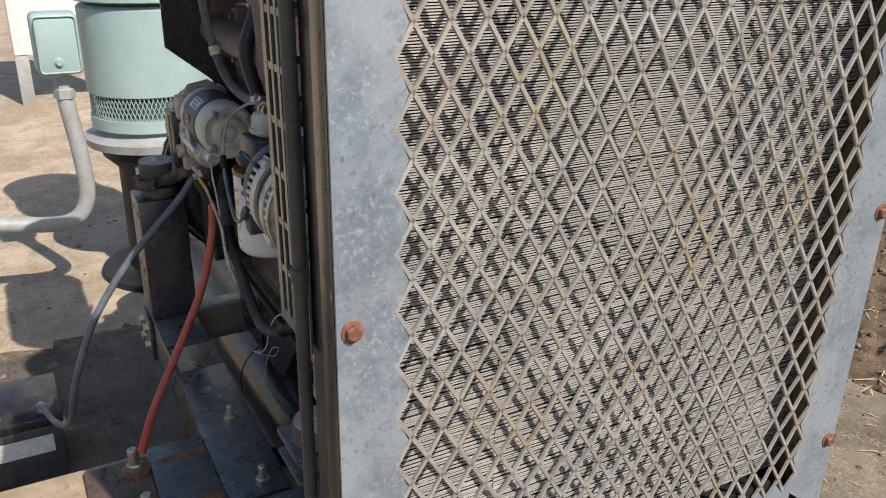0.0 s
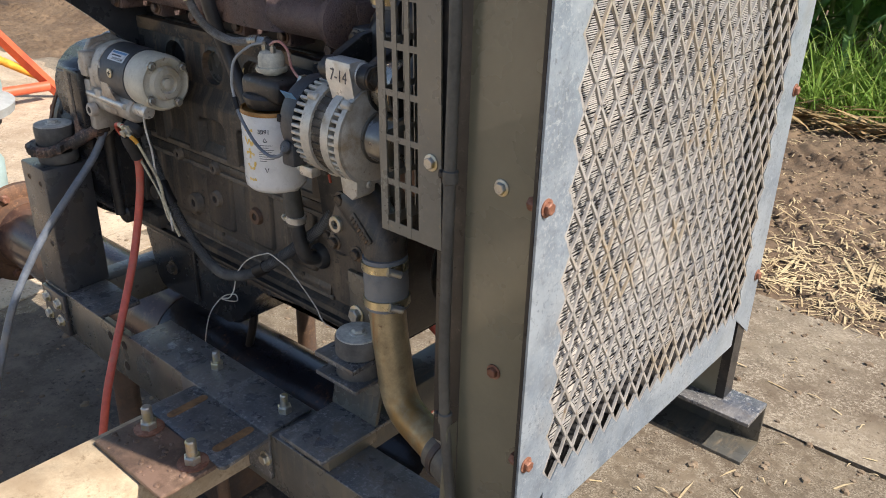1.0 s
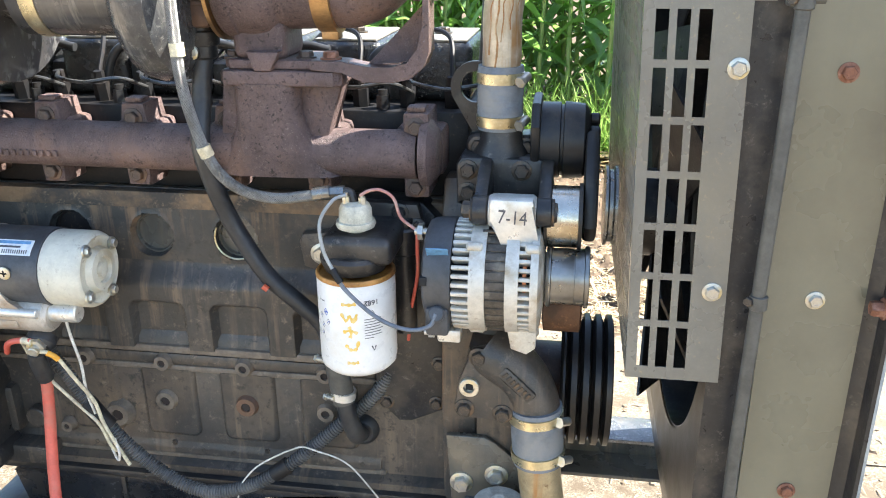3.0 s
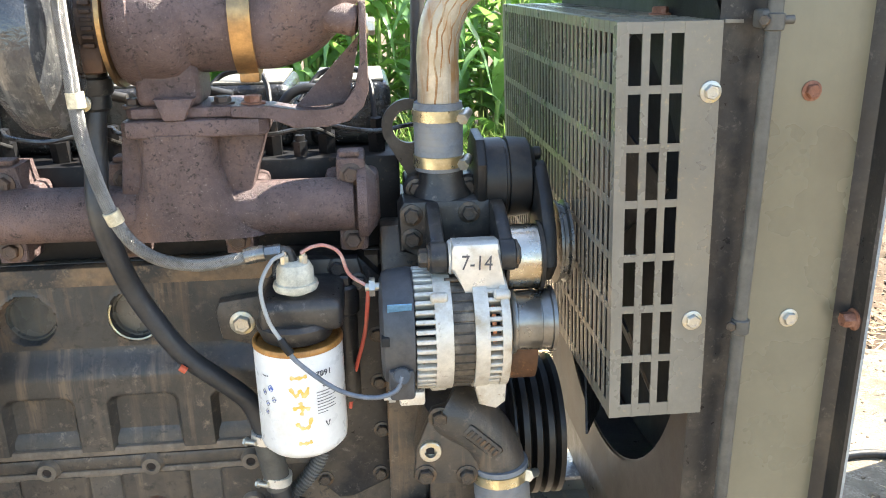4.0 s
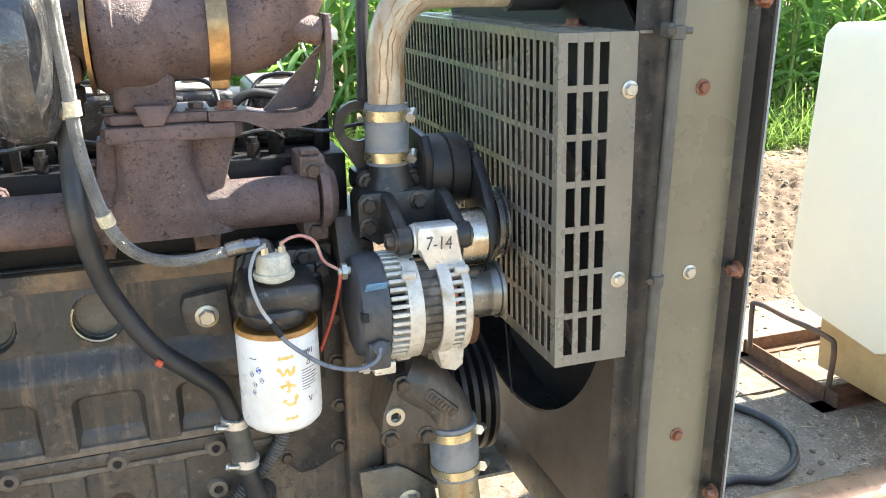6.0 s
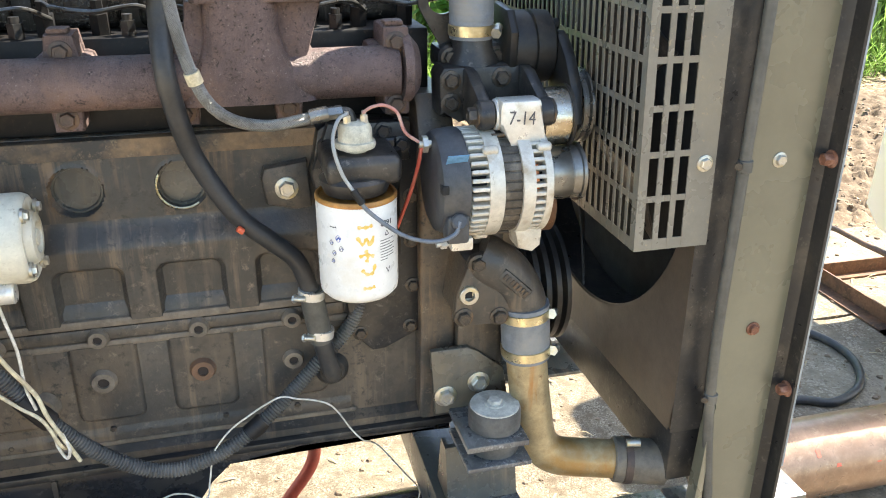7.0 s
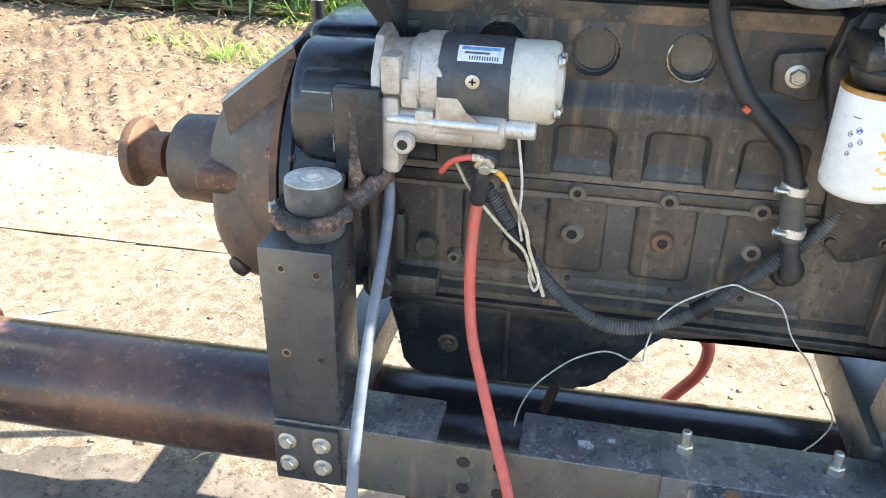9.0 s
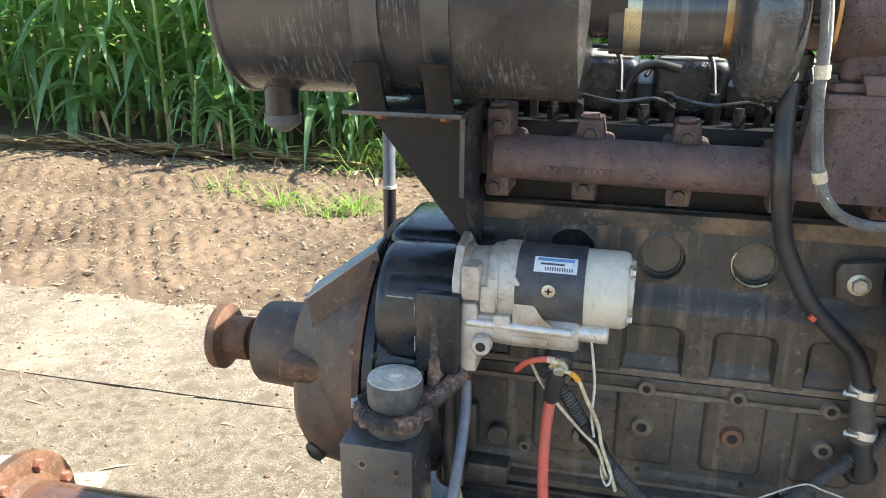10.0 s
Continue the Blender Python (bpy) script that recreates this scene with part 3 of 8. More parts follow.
g = random.Random(31)
bm = new_bm()
prism(bm, [(-0.02 + (0.62 + g.uniform(-0.1, 0.08)) * math.cos(k * math.pi / 24), 0.03 + (0.30 + g.uniform(-0.06, 0.05)) * math.sin(k * math.pi / 24)) for k in range(48)], "z", GZ - 0.002, GZ + 0.0025)
solid("oil_stain", bm, "oilstain", "black oily dirt caked on the concrete below the engine", "oil stain", smooth=0)
g = random.Random(71)
bm = new_bm()
rim = [(-1.36, -0.80), (-1.42, -0.30), (-1.38, 0.12), (-1.2, 0.19), (-0.7, 0.20), (0.1, 0.19), (0.7, 0.20), (1.06, 0.17), (1.10, -0.2), (1.02, -0.66), (0.2, -0.82)]
out = []
for p_, q_ in zip(rim, rim[1:] + rim[:1]):
    n_ = int(math.dist(p_, q_) / 0.04)
    out += [(p_[0] + (q_[0] - p_[0]) * i / n_ + g.uniform(-0.025, 0.025), p_[1] + (q_[1] - p_[1]) * i / n_ + g.uniform(-0.025, 0.025)) for i in range(n_)]
prism(bm, out, "z", GZ - 0.002, GZ + 0.0015)
solid("dirt", bm, "dirt", "dark trodden earth over the concrete beside the engine", "dirt", kind="stuff", smooth=0)
g = random.Random(57)
bm = new_bm()
rim = [(-1.5, -1.6), (-1.46, 0.0), (-1.52, 0.62), (-2.5, 0.74), (-3.2, 0.95), (-3.35, 1.7), (-8.0, 1.7), (-30.0, 1.7), (-30.0, -9.0), (-2.0, -9.0)]
out = []
for p_, q_ in zip(rim, rim[1:] + rim[:1]):
    n_ = max(2, min(40, int(math.dist(p_, q_) / 0.07)))
    out += [(p_[0] + (q_[0] - p_[0]) * i / n_ + g.uniform(-0.05, 0.05), p_[1] + (q_[1] - p_[1]) * i / n_ + g.uniform(-0.05, 0.05)) for i in range(n_)]
prism(bm, out, "z", GZ - 0.002, GZ + 0.004)
solid("sand", bm, "sand", "pale dry sand drifted over the concrete round the pump", "sand", kind="stuff", smooth=0)
rng = np.random.default_rng(4)


def scatter(name, n, region, size, material, label, category, flat=False, soft=False):
    """Small bits that lie on the ground, one mesh."""
    vs, fs = [], []
    x0, x1, y0, y1 = region
    px, py = rng.uniform(x0, x1, n), rng.uniform(y0, y1, n)
    if soft:
        px, py = x0 + (x1 - x0) * rng.beta(1.8, 1.8, n), y0 + (y1 - y0) * rng.beta(1.5, 2.6, n)
    pz = np.where(py > 1.86, mud_height(px, py), GZ)
    for x, y, z in zip(px.tolist(), py.tolist(), pz.tolist()):
        a, s = rng.uniform(0, 2 * np.pi), size * rng.lognormal(0, 0.5)
        i = len(vs)
        if flat:
            dx, dy, w = np.cos(a) * s, np.sin(a) * s, s * 0.03 + 0.0012
            nx, ny = -np.sin(a) * w, np.cos(a) * w
            up = rng.uniform(0.002, 0.012)
            vs += [(x - dx - nx, y - dy - ny, z + 0.002), (x - dx + nx, y - dy + ny, z + 0.002), (x + nx * 1.2, y + ny * 1.2, z + up), (x - nx * 1.2, y - ny * 1.2, z + up), (x + dx, y + dy, z + 0.003)]
            fs += [(i, i + 1, i + 2, i + 3), (i + 3, i + 2, i + 4)]
        else:
            n = 6
            hgt = s * rng.uniform(0.35, 0.75)
            for rr, zz in ((1.0, -0.002), (0.72, hgt * 0.75)):
                for q in range(n):
                    w = s * rr * rng.uniform(0.65, 1.25)
                    vs.append((x + w * np.cos(a + q * 1.047), y + w * np.sin(a + q * 1.047), z + zz * rng.uniform(0.7, 1.2)))
            vs.append((x + s * 0.2 * rng.uniform(-1, 1), y, z + hgt))
            for q in range(n):
                q2 = (q + 1) % n
                fs += [(i + q, i + q2, i + n + q2, i + n + q), (i + n + q, i + n + q2, i + 2 * n)]
    me = bpy.data.meshes.new(name)
    me.from_pydata([tuple(map(float, v)) for v in vs], [], fs)
    me.materials.append(M[material])
    return tagged(put_mesh(name, me), label, category, kind="stuff")


scatter("gravel", 3200, (-2.8, 2.8, -0.6, 1.84), 0.0055, "crumb", "small stones and earth crumbs strewn over the concrete", "gravel")
scatter("clods", 12000, (-4.5, 4.5, 1.8, 4.5), 0.0066, "crumb", "broken clods of dry brown earth", "clods")
scatter("straw_litter", 700, (-3, 3, 0.2, 1.9), 0.018, "straw", "dry straw bits on the concrete", "straw", True)
scatter("straw_litter", 5200, (-0.1, 2.5, 1.87, 3.1), 0.030, "straw", "pale dry corn straw lying on the earth", "straw", True, True)
scatter("straw_litter", 2500, (-5, 3, 1.9, 4.2), 0.02, "straw", "short straw bits strewn on the earth", "straw", True)
scatter("straw_litter", 1500, (-6, 6.5, 4.2, 4.75), 0.10, "straw", "dry corn leaves along the field edge", "straw", True)

# ---- skid frame ----
skid = thing("skid_frame", (0, 0, 0.345), "dark painted steel skid frame of channel rails, scratched and dusty", "skid frame")


def channel(owner, x0, x1, yf, yb, z0, z1, t, cuts=()):
    """A channel rail along x: web at yf, flanges towards yb; cuts: stretches without the top flange."""
    s = 1 if yb > yf else -1
    rail = part("rail", box(new_bm(), x0, x1, min(yf, yf + s * t), max(yf, yf + s * t), z0, z1, 0.0025), "frame", owner)
    edges = [x0] + [c for ab in cuts for c in ab] + [x1]
    for a, b in zip(edges[::2], edges[1::2]):
        part("top_flange", box(new_bm(), a, b, min(yf, yb) + 0.0005, max(yf, yb), z1 - t, z1 + 0.0008, 0.0015), "frametop", rail)
    part("bottom_flange", box(new_bm(), x0, x1, min(yf, yb) + 0.0005, max(yf, yb), z0 - 0.0008, z0 + t, 0.0015), "frame", rail)


channel(skid, -0.505, 0.632, -0.203, -0.112, 0.345, 0.452, 0.008, ((-0.275, -0.162),))
channel(skid, 0.634, 0.838, -0.177, -0.112, 0.352, 0.452, 0.008)
for z in (0.424, 0.378):
    bm = new_bm()
    ring(bm, (0.806, -0.1771, z), NY, 0.0068, 0.0095, 0.0008, 20)
    cyl(bm, (0.806, -0.1771, z), (0.806, -0.1775, z), 0.0068, 16)
    part("bolt_hole", bm, "hole", skid)
channel(skid, -0.505, 0.815, 0.472, 0.388, 0.337, 0.425, 0.007)
for x, w, z in ((0.335, 0.075, 0.475), (-0.455, 0.07, 0.445)):
    bm = new_bm()
    box(bm, x - w / 2, x + w / 2, -0.11, 0.39, z - 0.075, z, 0.004)
    part("cross_member", bm, "frame", skid)
for x, y, r in ((0.455, -0.16, 0.028), (-0.30, -0.16, 0.026), (-0.42, 0.43, 0.026), (0.04, -0.16, 0.012)):
    bm = new_bm()
    cyl(bm, (x, y, GZ), (x, y, 0.347), r)
    part("leg", bm, "rustbrown", skid)
bm = new_bm()
box(bm, 0.025, 0.272, -0.207, -0.118, 0.4525, 0.4585, 0.002)
box(bm, 0.025, 0.272, -0.2095, -0.2032, 0.365, 0.458, 0.002)
part("mounting_plate", bm, "frametop", skid)
bm = new_bm()
box(bm, -0.505, -0.41, -0.2115, -0.2032, 0.352, 0.448, 0.002)
part("bolt_plate", bm, "postpaint", skid)
for x, z in ((-0.484, 0.424), (-0.434, 0.424), (-0.484, 0.384), (-0.434, 0.384)):
    bolt(skid, (x, -0.2117, z), NY, 0.0098, "zinc")
for x in (0.055, 0.245):
    bm = new_bm()
    cyl(bm, (x, -0.153, 0.457), (x, -0.153, 0.492), 0.0065, 14, 0.002)
    lathe(bm, (x, -0.153, 0.458), UP, [(0, 0.012), (0.011, 0.012), (0.013, 0.010)], 6)
    part("stud", bm, "zinc", skid)
for x in (0.045, 0.262):
    bolt(skid, (x, -0.2097, 0.405), NY, 0.0095, "zinc")
for x, z in ((-0.235, 0.425), (-0.185, 0.424), (-0.235, 0.377), (-0.185, 0.377)):
    bm = new_bm()
    ring(bm, (x, -0.2031, z), NY, 0.0075, 0.0095, 0.0006, 20)
    cyl(bm, (x, -0.2031, z), (x, -0.2034, z), 0.0075, 16)
    part("bolt_hole", bm, "hole", skid)
for x, y, s in ((-0.075, -0.165, 0.014), (-0.04, -0.15, 0.009), (0.352, -0.165, 0.010)):
    g = random.Random(int(x * 1000))
    bm = new_bm()
    z = 0.4825 if x > 0.3 else 0.4532
    prism(bm, [(x + s * g.uniform(0.5, 1.3) * math.cos(k * 0.5236), y + 0.7 * s * g.uniform(0.4, 1.2) * math.sin(k * 0.5236)) for k in range(12)], "z", z, z + 0.0006)
    part("chalk_mark", bm, "chalk", skid, "white paint splash")

# outrigger with slotted plate and plank
outrigger = thing("drawbar", (0.17, -0.4, 0.4), "steel drawbar with a slotted plate and oily bolts, partly sunlit", "drawbar")
bm = new_bm()
prism(bm, [(0.066, -0.2105), (0.064, -0.292), (0.07, -0.30), (0.277, -0.305), (0.284, -0.298), (0.277, -0.2105)], "z", 0.4475, 0.4545, 0.0015)
part("slotted_plate", bm, "frametop", outrigger, "blue-black scratched plate with two slots")
for x in (0.111, 0.238):
    bm = new_bm()
    o = [(x + 0.0085 * math.cos(a), -0.221 + 0.0085 * math.sin(a)) for a in [i * math.pi / 6 for i in range(7)]]
    o += [(x + 0.002 + 0.0085 * math.cos(a), -0.281 + 0.0085 * math.sin(a)) for a in [math.pi + i * math.pi / 6 for i in range(7)]]
    prism(bm, o, "z", 0.4546, 0.4549)
    part("slot", bm, "slotrust", outrigger, "rusty slot")
bm = new_bm()
box(bm, 0.082, 0.270, -0.40, -0.303, 0.4445, 0.4535, 0.003)
part("bolt_plate", bm, "oil", outrigger, "oily rust-stained plate")
for x in (0.117, 0.240):
    bm = new_bm()
    cyl(bm, (x, -0.325, 0.452), (x, -0.325, 0.496), 0.0085, 14, 0.002)
    lathe(bm, (x, -0.325, 0.453), UP, [(0, 0.0135), (0.014, 0.0135), (0.016, 0.011)], 6)
    stud = part("stud", bm, "zinc", outrigger)
    bm = new_bm()
    lathe(bm, (x, -0.325, 0.4525), UP, [(0, 0.024), (0.003, 0.024), (0.004, 0.021)], 24)
    part("washer", bm, "rustbolt", stud, "rusty washer")
gr = random.Random(12)
for k in range(46):
    x, y, s = gr.uniform(0.09, 0.262), gr.uniform(-0.395, -0.306), gr.uniform(0.002, 0.006)
    bm = new_bm()
    lathe(bm, (x, y, 0.4532), UP, [(0, s), (s * 0.4, s * 0.8), (s * 0.6, s * 0.3)], 6)
    part("grease_crumb", bm, "oil", outrigger)
bm = new_bm()
box(bm, 0.060, 0.214, -1.9, -0.2, 0.36, 0.4435, 0.004)
part("beam", bm, "tan", outrigger, "dusty tan beam, sunlit at its end")

# ---- big pipe under the engine ----
pipe = thing("discharge_pipe", (0, 0.07, 0.13), "red-brown and blue-black steel water pipe with a rusty flange", "pipe")
pa, pb = V((-1.315, 0.075, 0.226)), V((0.40, 0.081, 0.244))
bm = new_bm()
pm = pa.lerp(pb, 0.52)
cyl(bm, pa, pm, 0.1, 40)
part("barrel", bm, "oxidepipe", pipe, "red-brown oxide barrel")
bm = new_bm()
cyl(bm, pm, pb, 0.0985, 40)
part("barrel", bm, "pipe", pipe, "blue-black barrel under the engine")
bm = new_bm()
d = (pb - pa).normalized()
lathe(bm, pa - d * 0.012, d, [(0, 0.098), (0, 0.154), (0.002, 0.157), (0.022, 0.157), (0.024, 0.154), (0.026, 0.115), (0.05, 0.102)], 44)
part("flange", bm, "rust", pipe, "rusty orange pipe flange")
for k in range(8):
    a = k * math.pi / 4 + 0.35
    bolt(pipe, pa + d * 0.012 + V((0, math.cos(a) * 0.131, math.sin(a) * 0.131)), PX, 0.013, "rustbolt", False, 0.016)
bm = new_bm()
prism(bm, [(-0.05, GZ), (0.2, GZ), (0.17, 0.17), (0.075, 0.13), (-0.02, 0.17)], "x", -0.24, -0.16)
part("saddle", bm, "rustbrown", pipe)

lying = thing("steel_pipe", (1.9, 0.38, GZ), "bare brown steel pipe with red paint marks lying on the concrete", "pipe")
bm = new_bm()
lathe(bm, (1.06, 0.375, GZ + 0.096), PX, [(0, 0.088), (0.0005, 0.096), (1.9, 0.096), (1.9, 0.088)], 40)
part("barrel", bm, "barepipe", lying)
g = random.Random(5)
for k in range(9):
    x_, a_, h_ = 1.2 + 0.085 * k + g.uniform(-0.02, 0.02), g.uniform(0.25, 0.9), g.uniform(0.03, 0.22)
    bm = new_bm()
    rows_ = []
    for i in range(5):
        q_ = a_ + h_ * i / 4
        w_ = 0.006 * g.uniform(0.5, 1.3)
        rows_.append([bm.verts.new((x_ + dx_, 0.375 - 0.0964 * math.cos(q_), GZ + 0.096 + 0.0964 * math.sin(q_))) for dx_ in (-w_, w_)])
    for p_, q_ in zip(rows_, rows_[1:]):
        bm.faces.new((p_[0], p_[1], q_[1], q_[0]))
    part("paint_mark", bm, "redcable", lying, "smeared red paint mark", 0)

# ---- radiator ----
rad = thing("radiator", (0.7, 0.13, 0.45), "large engine radiator in a dark steel channel frame with expanded-mesh grille", "radiator")
COLT = 1.50
for side, y0, y1 in ((1, -0.184, -0.178), (-1, 0.430, 0.436)):
    bm = new_bm()
    s = -1 if side > 0 else 1
    web = y0 if side > 0 else y1
    foot = 0.345 if side > 0 else 0.40
    prism(bm, [(0.640, web), (0.7335, web), (0.7335, web - s * 0.006), (0.640, web - s * 0.006)], "z", foot, COLT)
    col = part("column", bm, "column", rad, "dusty olive steel channel column")
    bm = new_bm()
    out = [(0.7337, web - s * 0.0005), (0.740, web + s * 0.001), (0.7465, web + s * 0.006), (0.7465, web + s * 0.029), (0.7505, web + s * 0.029), (0.7505, web - s * 0.006), (0.7337, web - s * 0.006)]
    prism(bm, out, "z", foot, COLT)
    part("lip", bm, "black", col, "black flange lip")
bm = new_bm()
prism(bm, [(0.594, -0.178), (0.639, -0.178), (0.639, -0.171), (0.600, -0.171)], "z", 0.606, 1.30)
part("shroud_side", bm, "black", rad, "black painted shroud side")
bm = new_bm()
prism(bm, [(0.634, 0.62), (0.6395, 0.66), (0.6395, 0.365), (0.634, 0.338), (0.618, 0.346), (0.628, 0.50)], "y", -0.205, -0.1845, 0.001)
part("foot_gusset", bm, "column", rad, "flared foot of the column")
# shroud face with a round opening
bm = new_bm()
cy, cz, R, n = 0.13, 0.965, 0.288, 72
inner, outer = [], []
for i in range(n):
    a = 2 * math.pi * i / n
    c, s_ = math.cos(a), math.sin(a)
    inner.append((cy + R * c, cz + R * s_))
    k = min((0.295 if c > 0 else 0.308) / max(abs(c), 1e-6), (0.335 if s_ > 0 else 0.359) / max(abs(s_), 1e-6))
    outer.append((cy + k * c, cz + k * s_))
bm.free()
# one plate in two colours: upper half blackened as shade inside the guard
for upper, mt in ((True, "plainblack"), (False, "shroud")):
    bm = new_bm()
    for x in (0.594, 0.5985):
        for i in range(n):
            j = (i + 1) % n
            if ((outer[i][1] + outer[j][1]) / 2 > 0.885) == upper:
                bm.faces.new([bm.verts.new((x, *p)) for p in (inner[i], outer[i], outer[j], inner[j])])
    part("shroud_face", bm, mt, rad, "upper fan shroud coloured black for the shade inside the guard" if upper else "brown-black fan shroud plate with round opening", smooth=0)
bm = new_bm()
ring(bm, (0.596, cy, cz), PX, R - 0.003, R, 0.055, 72)
part("shroud_ring", bm, "black", rad)
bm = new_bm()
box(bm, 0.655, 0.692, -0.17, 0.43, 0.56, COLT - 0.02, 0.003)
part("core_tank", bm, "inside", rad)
# header tank: the bluish sky light is put into its base colour
bm = new_bm()
box(bm, 0.575, 0.73, -0.17, 0.43, 1.30, 1.485, 0.01)
part("top_tank", bm, "tankgrey", rad, "header tank coloured blue-grey for the sky light on it")
bm = new_bm()
box(bm, 0.605, 0.73, -0.165, 0.43, 0.512, 0.603, 0.006)
part("bottom_tank", bm, "black", rad)
# core of thin fins
vs, fs, ve, fe = [], [], [], []
g = random.Random(2)
z = 0.612
while z < 1.40:
    for (ya, yb) in ((-0.168, -0.03), (-0.0295, 0.11), (0.1105, 0.25), (0.2505, 0.428)):
        x1 = 0.7120 + g.uniform(-0.0012, 0.0012)
        dz = g.uniform(-0.0004, 0.0004)
        i, j = len(vs), len(ve)
        for x in (0.692, x1 - 0.0006):
            vs += [(x, ya, z + dz + 0.0004), (x, yb, z - dz + 0.0004), (x, yb, z - dz + 0.0008), (x, ya, z + dz + 0.0008)]
        fs += [(i, i + 1, i + 5, i + 4), (i + 3, i + 7, i + 6, i + 2)]
        for x in (x1 - 0.0006, x1):
            ve += [(x, ya, z + dz), (x, yb, z - dz), (x, yb, z - dz + 0.0013), (x, ya, z + dz + 0.0013)]
        fe += [(j + 4, j + 5, j + 6, j + 7), (j, j + 1, j + 5, j + 4), (j + 3, j + 7, j + 6, j + 2), (j, j + 3, j + 2, j + 1)]
    z += 0.0024
# bodies near-black to paint in the shade of the gaps, only edges pale
for nm, pv, pf, mt, lb in (("fin_core", vs, fs, "inside", "radiator fins coloured near-black for the shade between them"), ("fin_edges", ve, fe, "fin", "pale front edges of the radiator fins, split from the darkened bodies")):
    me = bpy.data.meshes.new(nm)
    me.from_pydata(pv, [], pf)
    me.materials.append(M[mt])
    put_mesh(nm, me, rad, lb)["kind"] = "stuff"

# grille: zinc plate with a cut-out, expanded diamond mesh
grille = thing("grille", (0.753, 0.13, 0.55), "galvanized radiator grille with diamond expanded mesh and rusty bolts", "grille")
GY0, GY1, GZ0, GZ1 = -0.2125, 0.474, 0.548, 1.50
MY0, MY1, MZ0, MZ1 = -0.160, 0.412, 0.604, 1.377
PW, PH = (MY1 - MY0) / 18, (MZ1 - MZ0) / 15
bm = new_bm()
XA, XB = 0.7508, 0.7538
# left and right strips and top and bottom strips with the saw-toothed inner edge
for y_out, y_in, sgn in ((GY0, MY0, 1), (GY1, MY1, -1)):
    o = [(y_out, GZ0), (y_out, GZ1)]
    o += [(y_in + (0 if i % 2 else 0.36 * PW * sgn), MZ1 - i * PH / 2) for i in range(31)]
    prism(bm, o, "x", XA, XB)
for z_out, z_in, sgn in ((GZ0, MZ0, 1), (GZ1, MZ1, -1)):
    o = [(MY0 + 0.004, z_out), (MY1 - 0.004, z_out)]
    o += [(MY1 - 0.004 - i * (PW / 2) * ((MY1 - MY0 - 0.008) / (MY1 - MY0)), z_in + (0 if i % 2 else 0.36 * PH * sgn)) for i in range(37)]
    prism(bm, o, "x", XA + 0.0002, XB - 0.0002)
part("grille_plate", bm, "galv", grille, "mottled zinc border plate", smooth=0)
# strands of the mesh: each zigzag strand is one piece
W2 = 0.0027


def strand(y_start, flip):
    """A strand that zigzags down between two neighbouring columns of openings."""
    b = new_bm()
    prev = None
    for i in range(31):
        z_ = MZ1 - i * PH / 2
        y_ = y_start + ((PW / 4) if (i % 2 == 0) == flip else -(PW / 4))
        x_ = 0.7523 + (0.0008 if i % 2 else -0.0008)
        row_ = [b.verts.new((x_ - 0.0018, y_ - W2, z_)), b.verts.new((x_ + 0.0010, y_ - W2 * 0.75, z_)), b.verts.new((x_ + 0.0010, y_ + W2 * 0.75, z_)), b.verts.new((x_ - 0.0018, y_ + W2, z_))]
        if prev:
            for k_ in range(4):
                b.faces.new((prev[k_], prev[(k_ + 1) % 4], row_[(k_ + 1) % 4], row_[k_]))
        else:
            b.faces.new(row_)
        prev = row_
    b.faces.new(prev[::-1])
    return b


for c in range(36):
    part("strand", strand(MY0 + (c + 0.5) * PW / 2, c % 2 == 0), "mesh", grille, smooth=0)
for z_ in (0.665, 0.982, 1.30):
    bolt(grille, (XB, -0.199, z_), PX, 0.0072, "rustbolt")
    bolt(grille, (XB, 0.462, z_), PX, 0.0072, "rustbolt")
for z_, mt in ((1.204, "rustbolt"), (0.981, "zinc"), (0.755, "rustbolt"), (0.445, "zinc"), (0.392, "rustbolt")):
    bolt(rad, ({1.204: 0.683, 0.981: 0.687, 0.755: 0.690}.get(z_, 0.712), -0.1842, z_), NY, 0.0068, mt)
for z_ in (0.425, 0.388):
    bolt(rad, (0.662, -0.1842, z_), NY, 0.0075, "zinc")
for z_ in (0.665, 0.982, 1.30):
    bolt(rad, (0.7462, -0.199, z_), NX, 0.0080, "rustbolt", True, 0.012)

# guard box round the fan
guard = thing("fan_guard", (0.55, 0.13, 0.88), "dark painted sheet-metal fan guard with rows of slots", "fan guard")
G0, G1, GY, GF, GT, GB = 0.5045, 0.6, -0.184, 0.425, 1.268, 0.881
rows = 7
zr = [(GB, 0.895)] + [(0.9413 + i * 0.05285, 0.9487 + i * 0.05285) for i in range(rows - 1)] + [(1.258, GT)]


def slot_panel(u_edges, z_edges, solid_from, solid_to, build):
    for a, b in zip(u_edges[::2], u_edges[1::2]):
        build(a, b, GB, GT, "slat")
    for z0_, z1_ in z_edges:
        build(solid_from, solid_to, z0_, z1_, "rail")


def lean(b):
    """The guard leans a little towards the engine at its top."""
    for v in b.verts:
        v.co.x += (1.075 - v.co.z) * 0.026
    return b


def face_y(a, b, z0, z1, nm):
    b_ = new_bm()
    e = 0.0 if nm == "slat" else 0.0004
    lean(box(b_, a, b, GY + e, GY + 0.0022 - e, z0, z1))
    part(nm, b_, "guard", guard, smooth=0)


def face_x(a, b, z0, z1, nm):
    b_ = new_bm()
    e = 0.0 if nm == "slat" else 0.0004
    lean(box(b_, G0 + e, G0 + 0.0016 - e, a, b, z0, z1))
    part(nm, b_, "guard", guard, smooth=0)


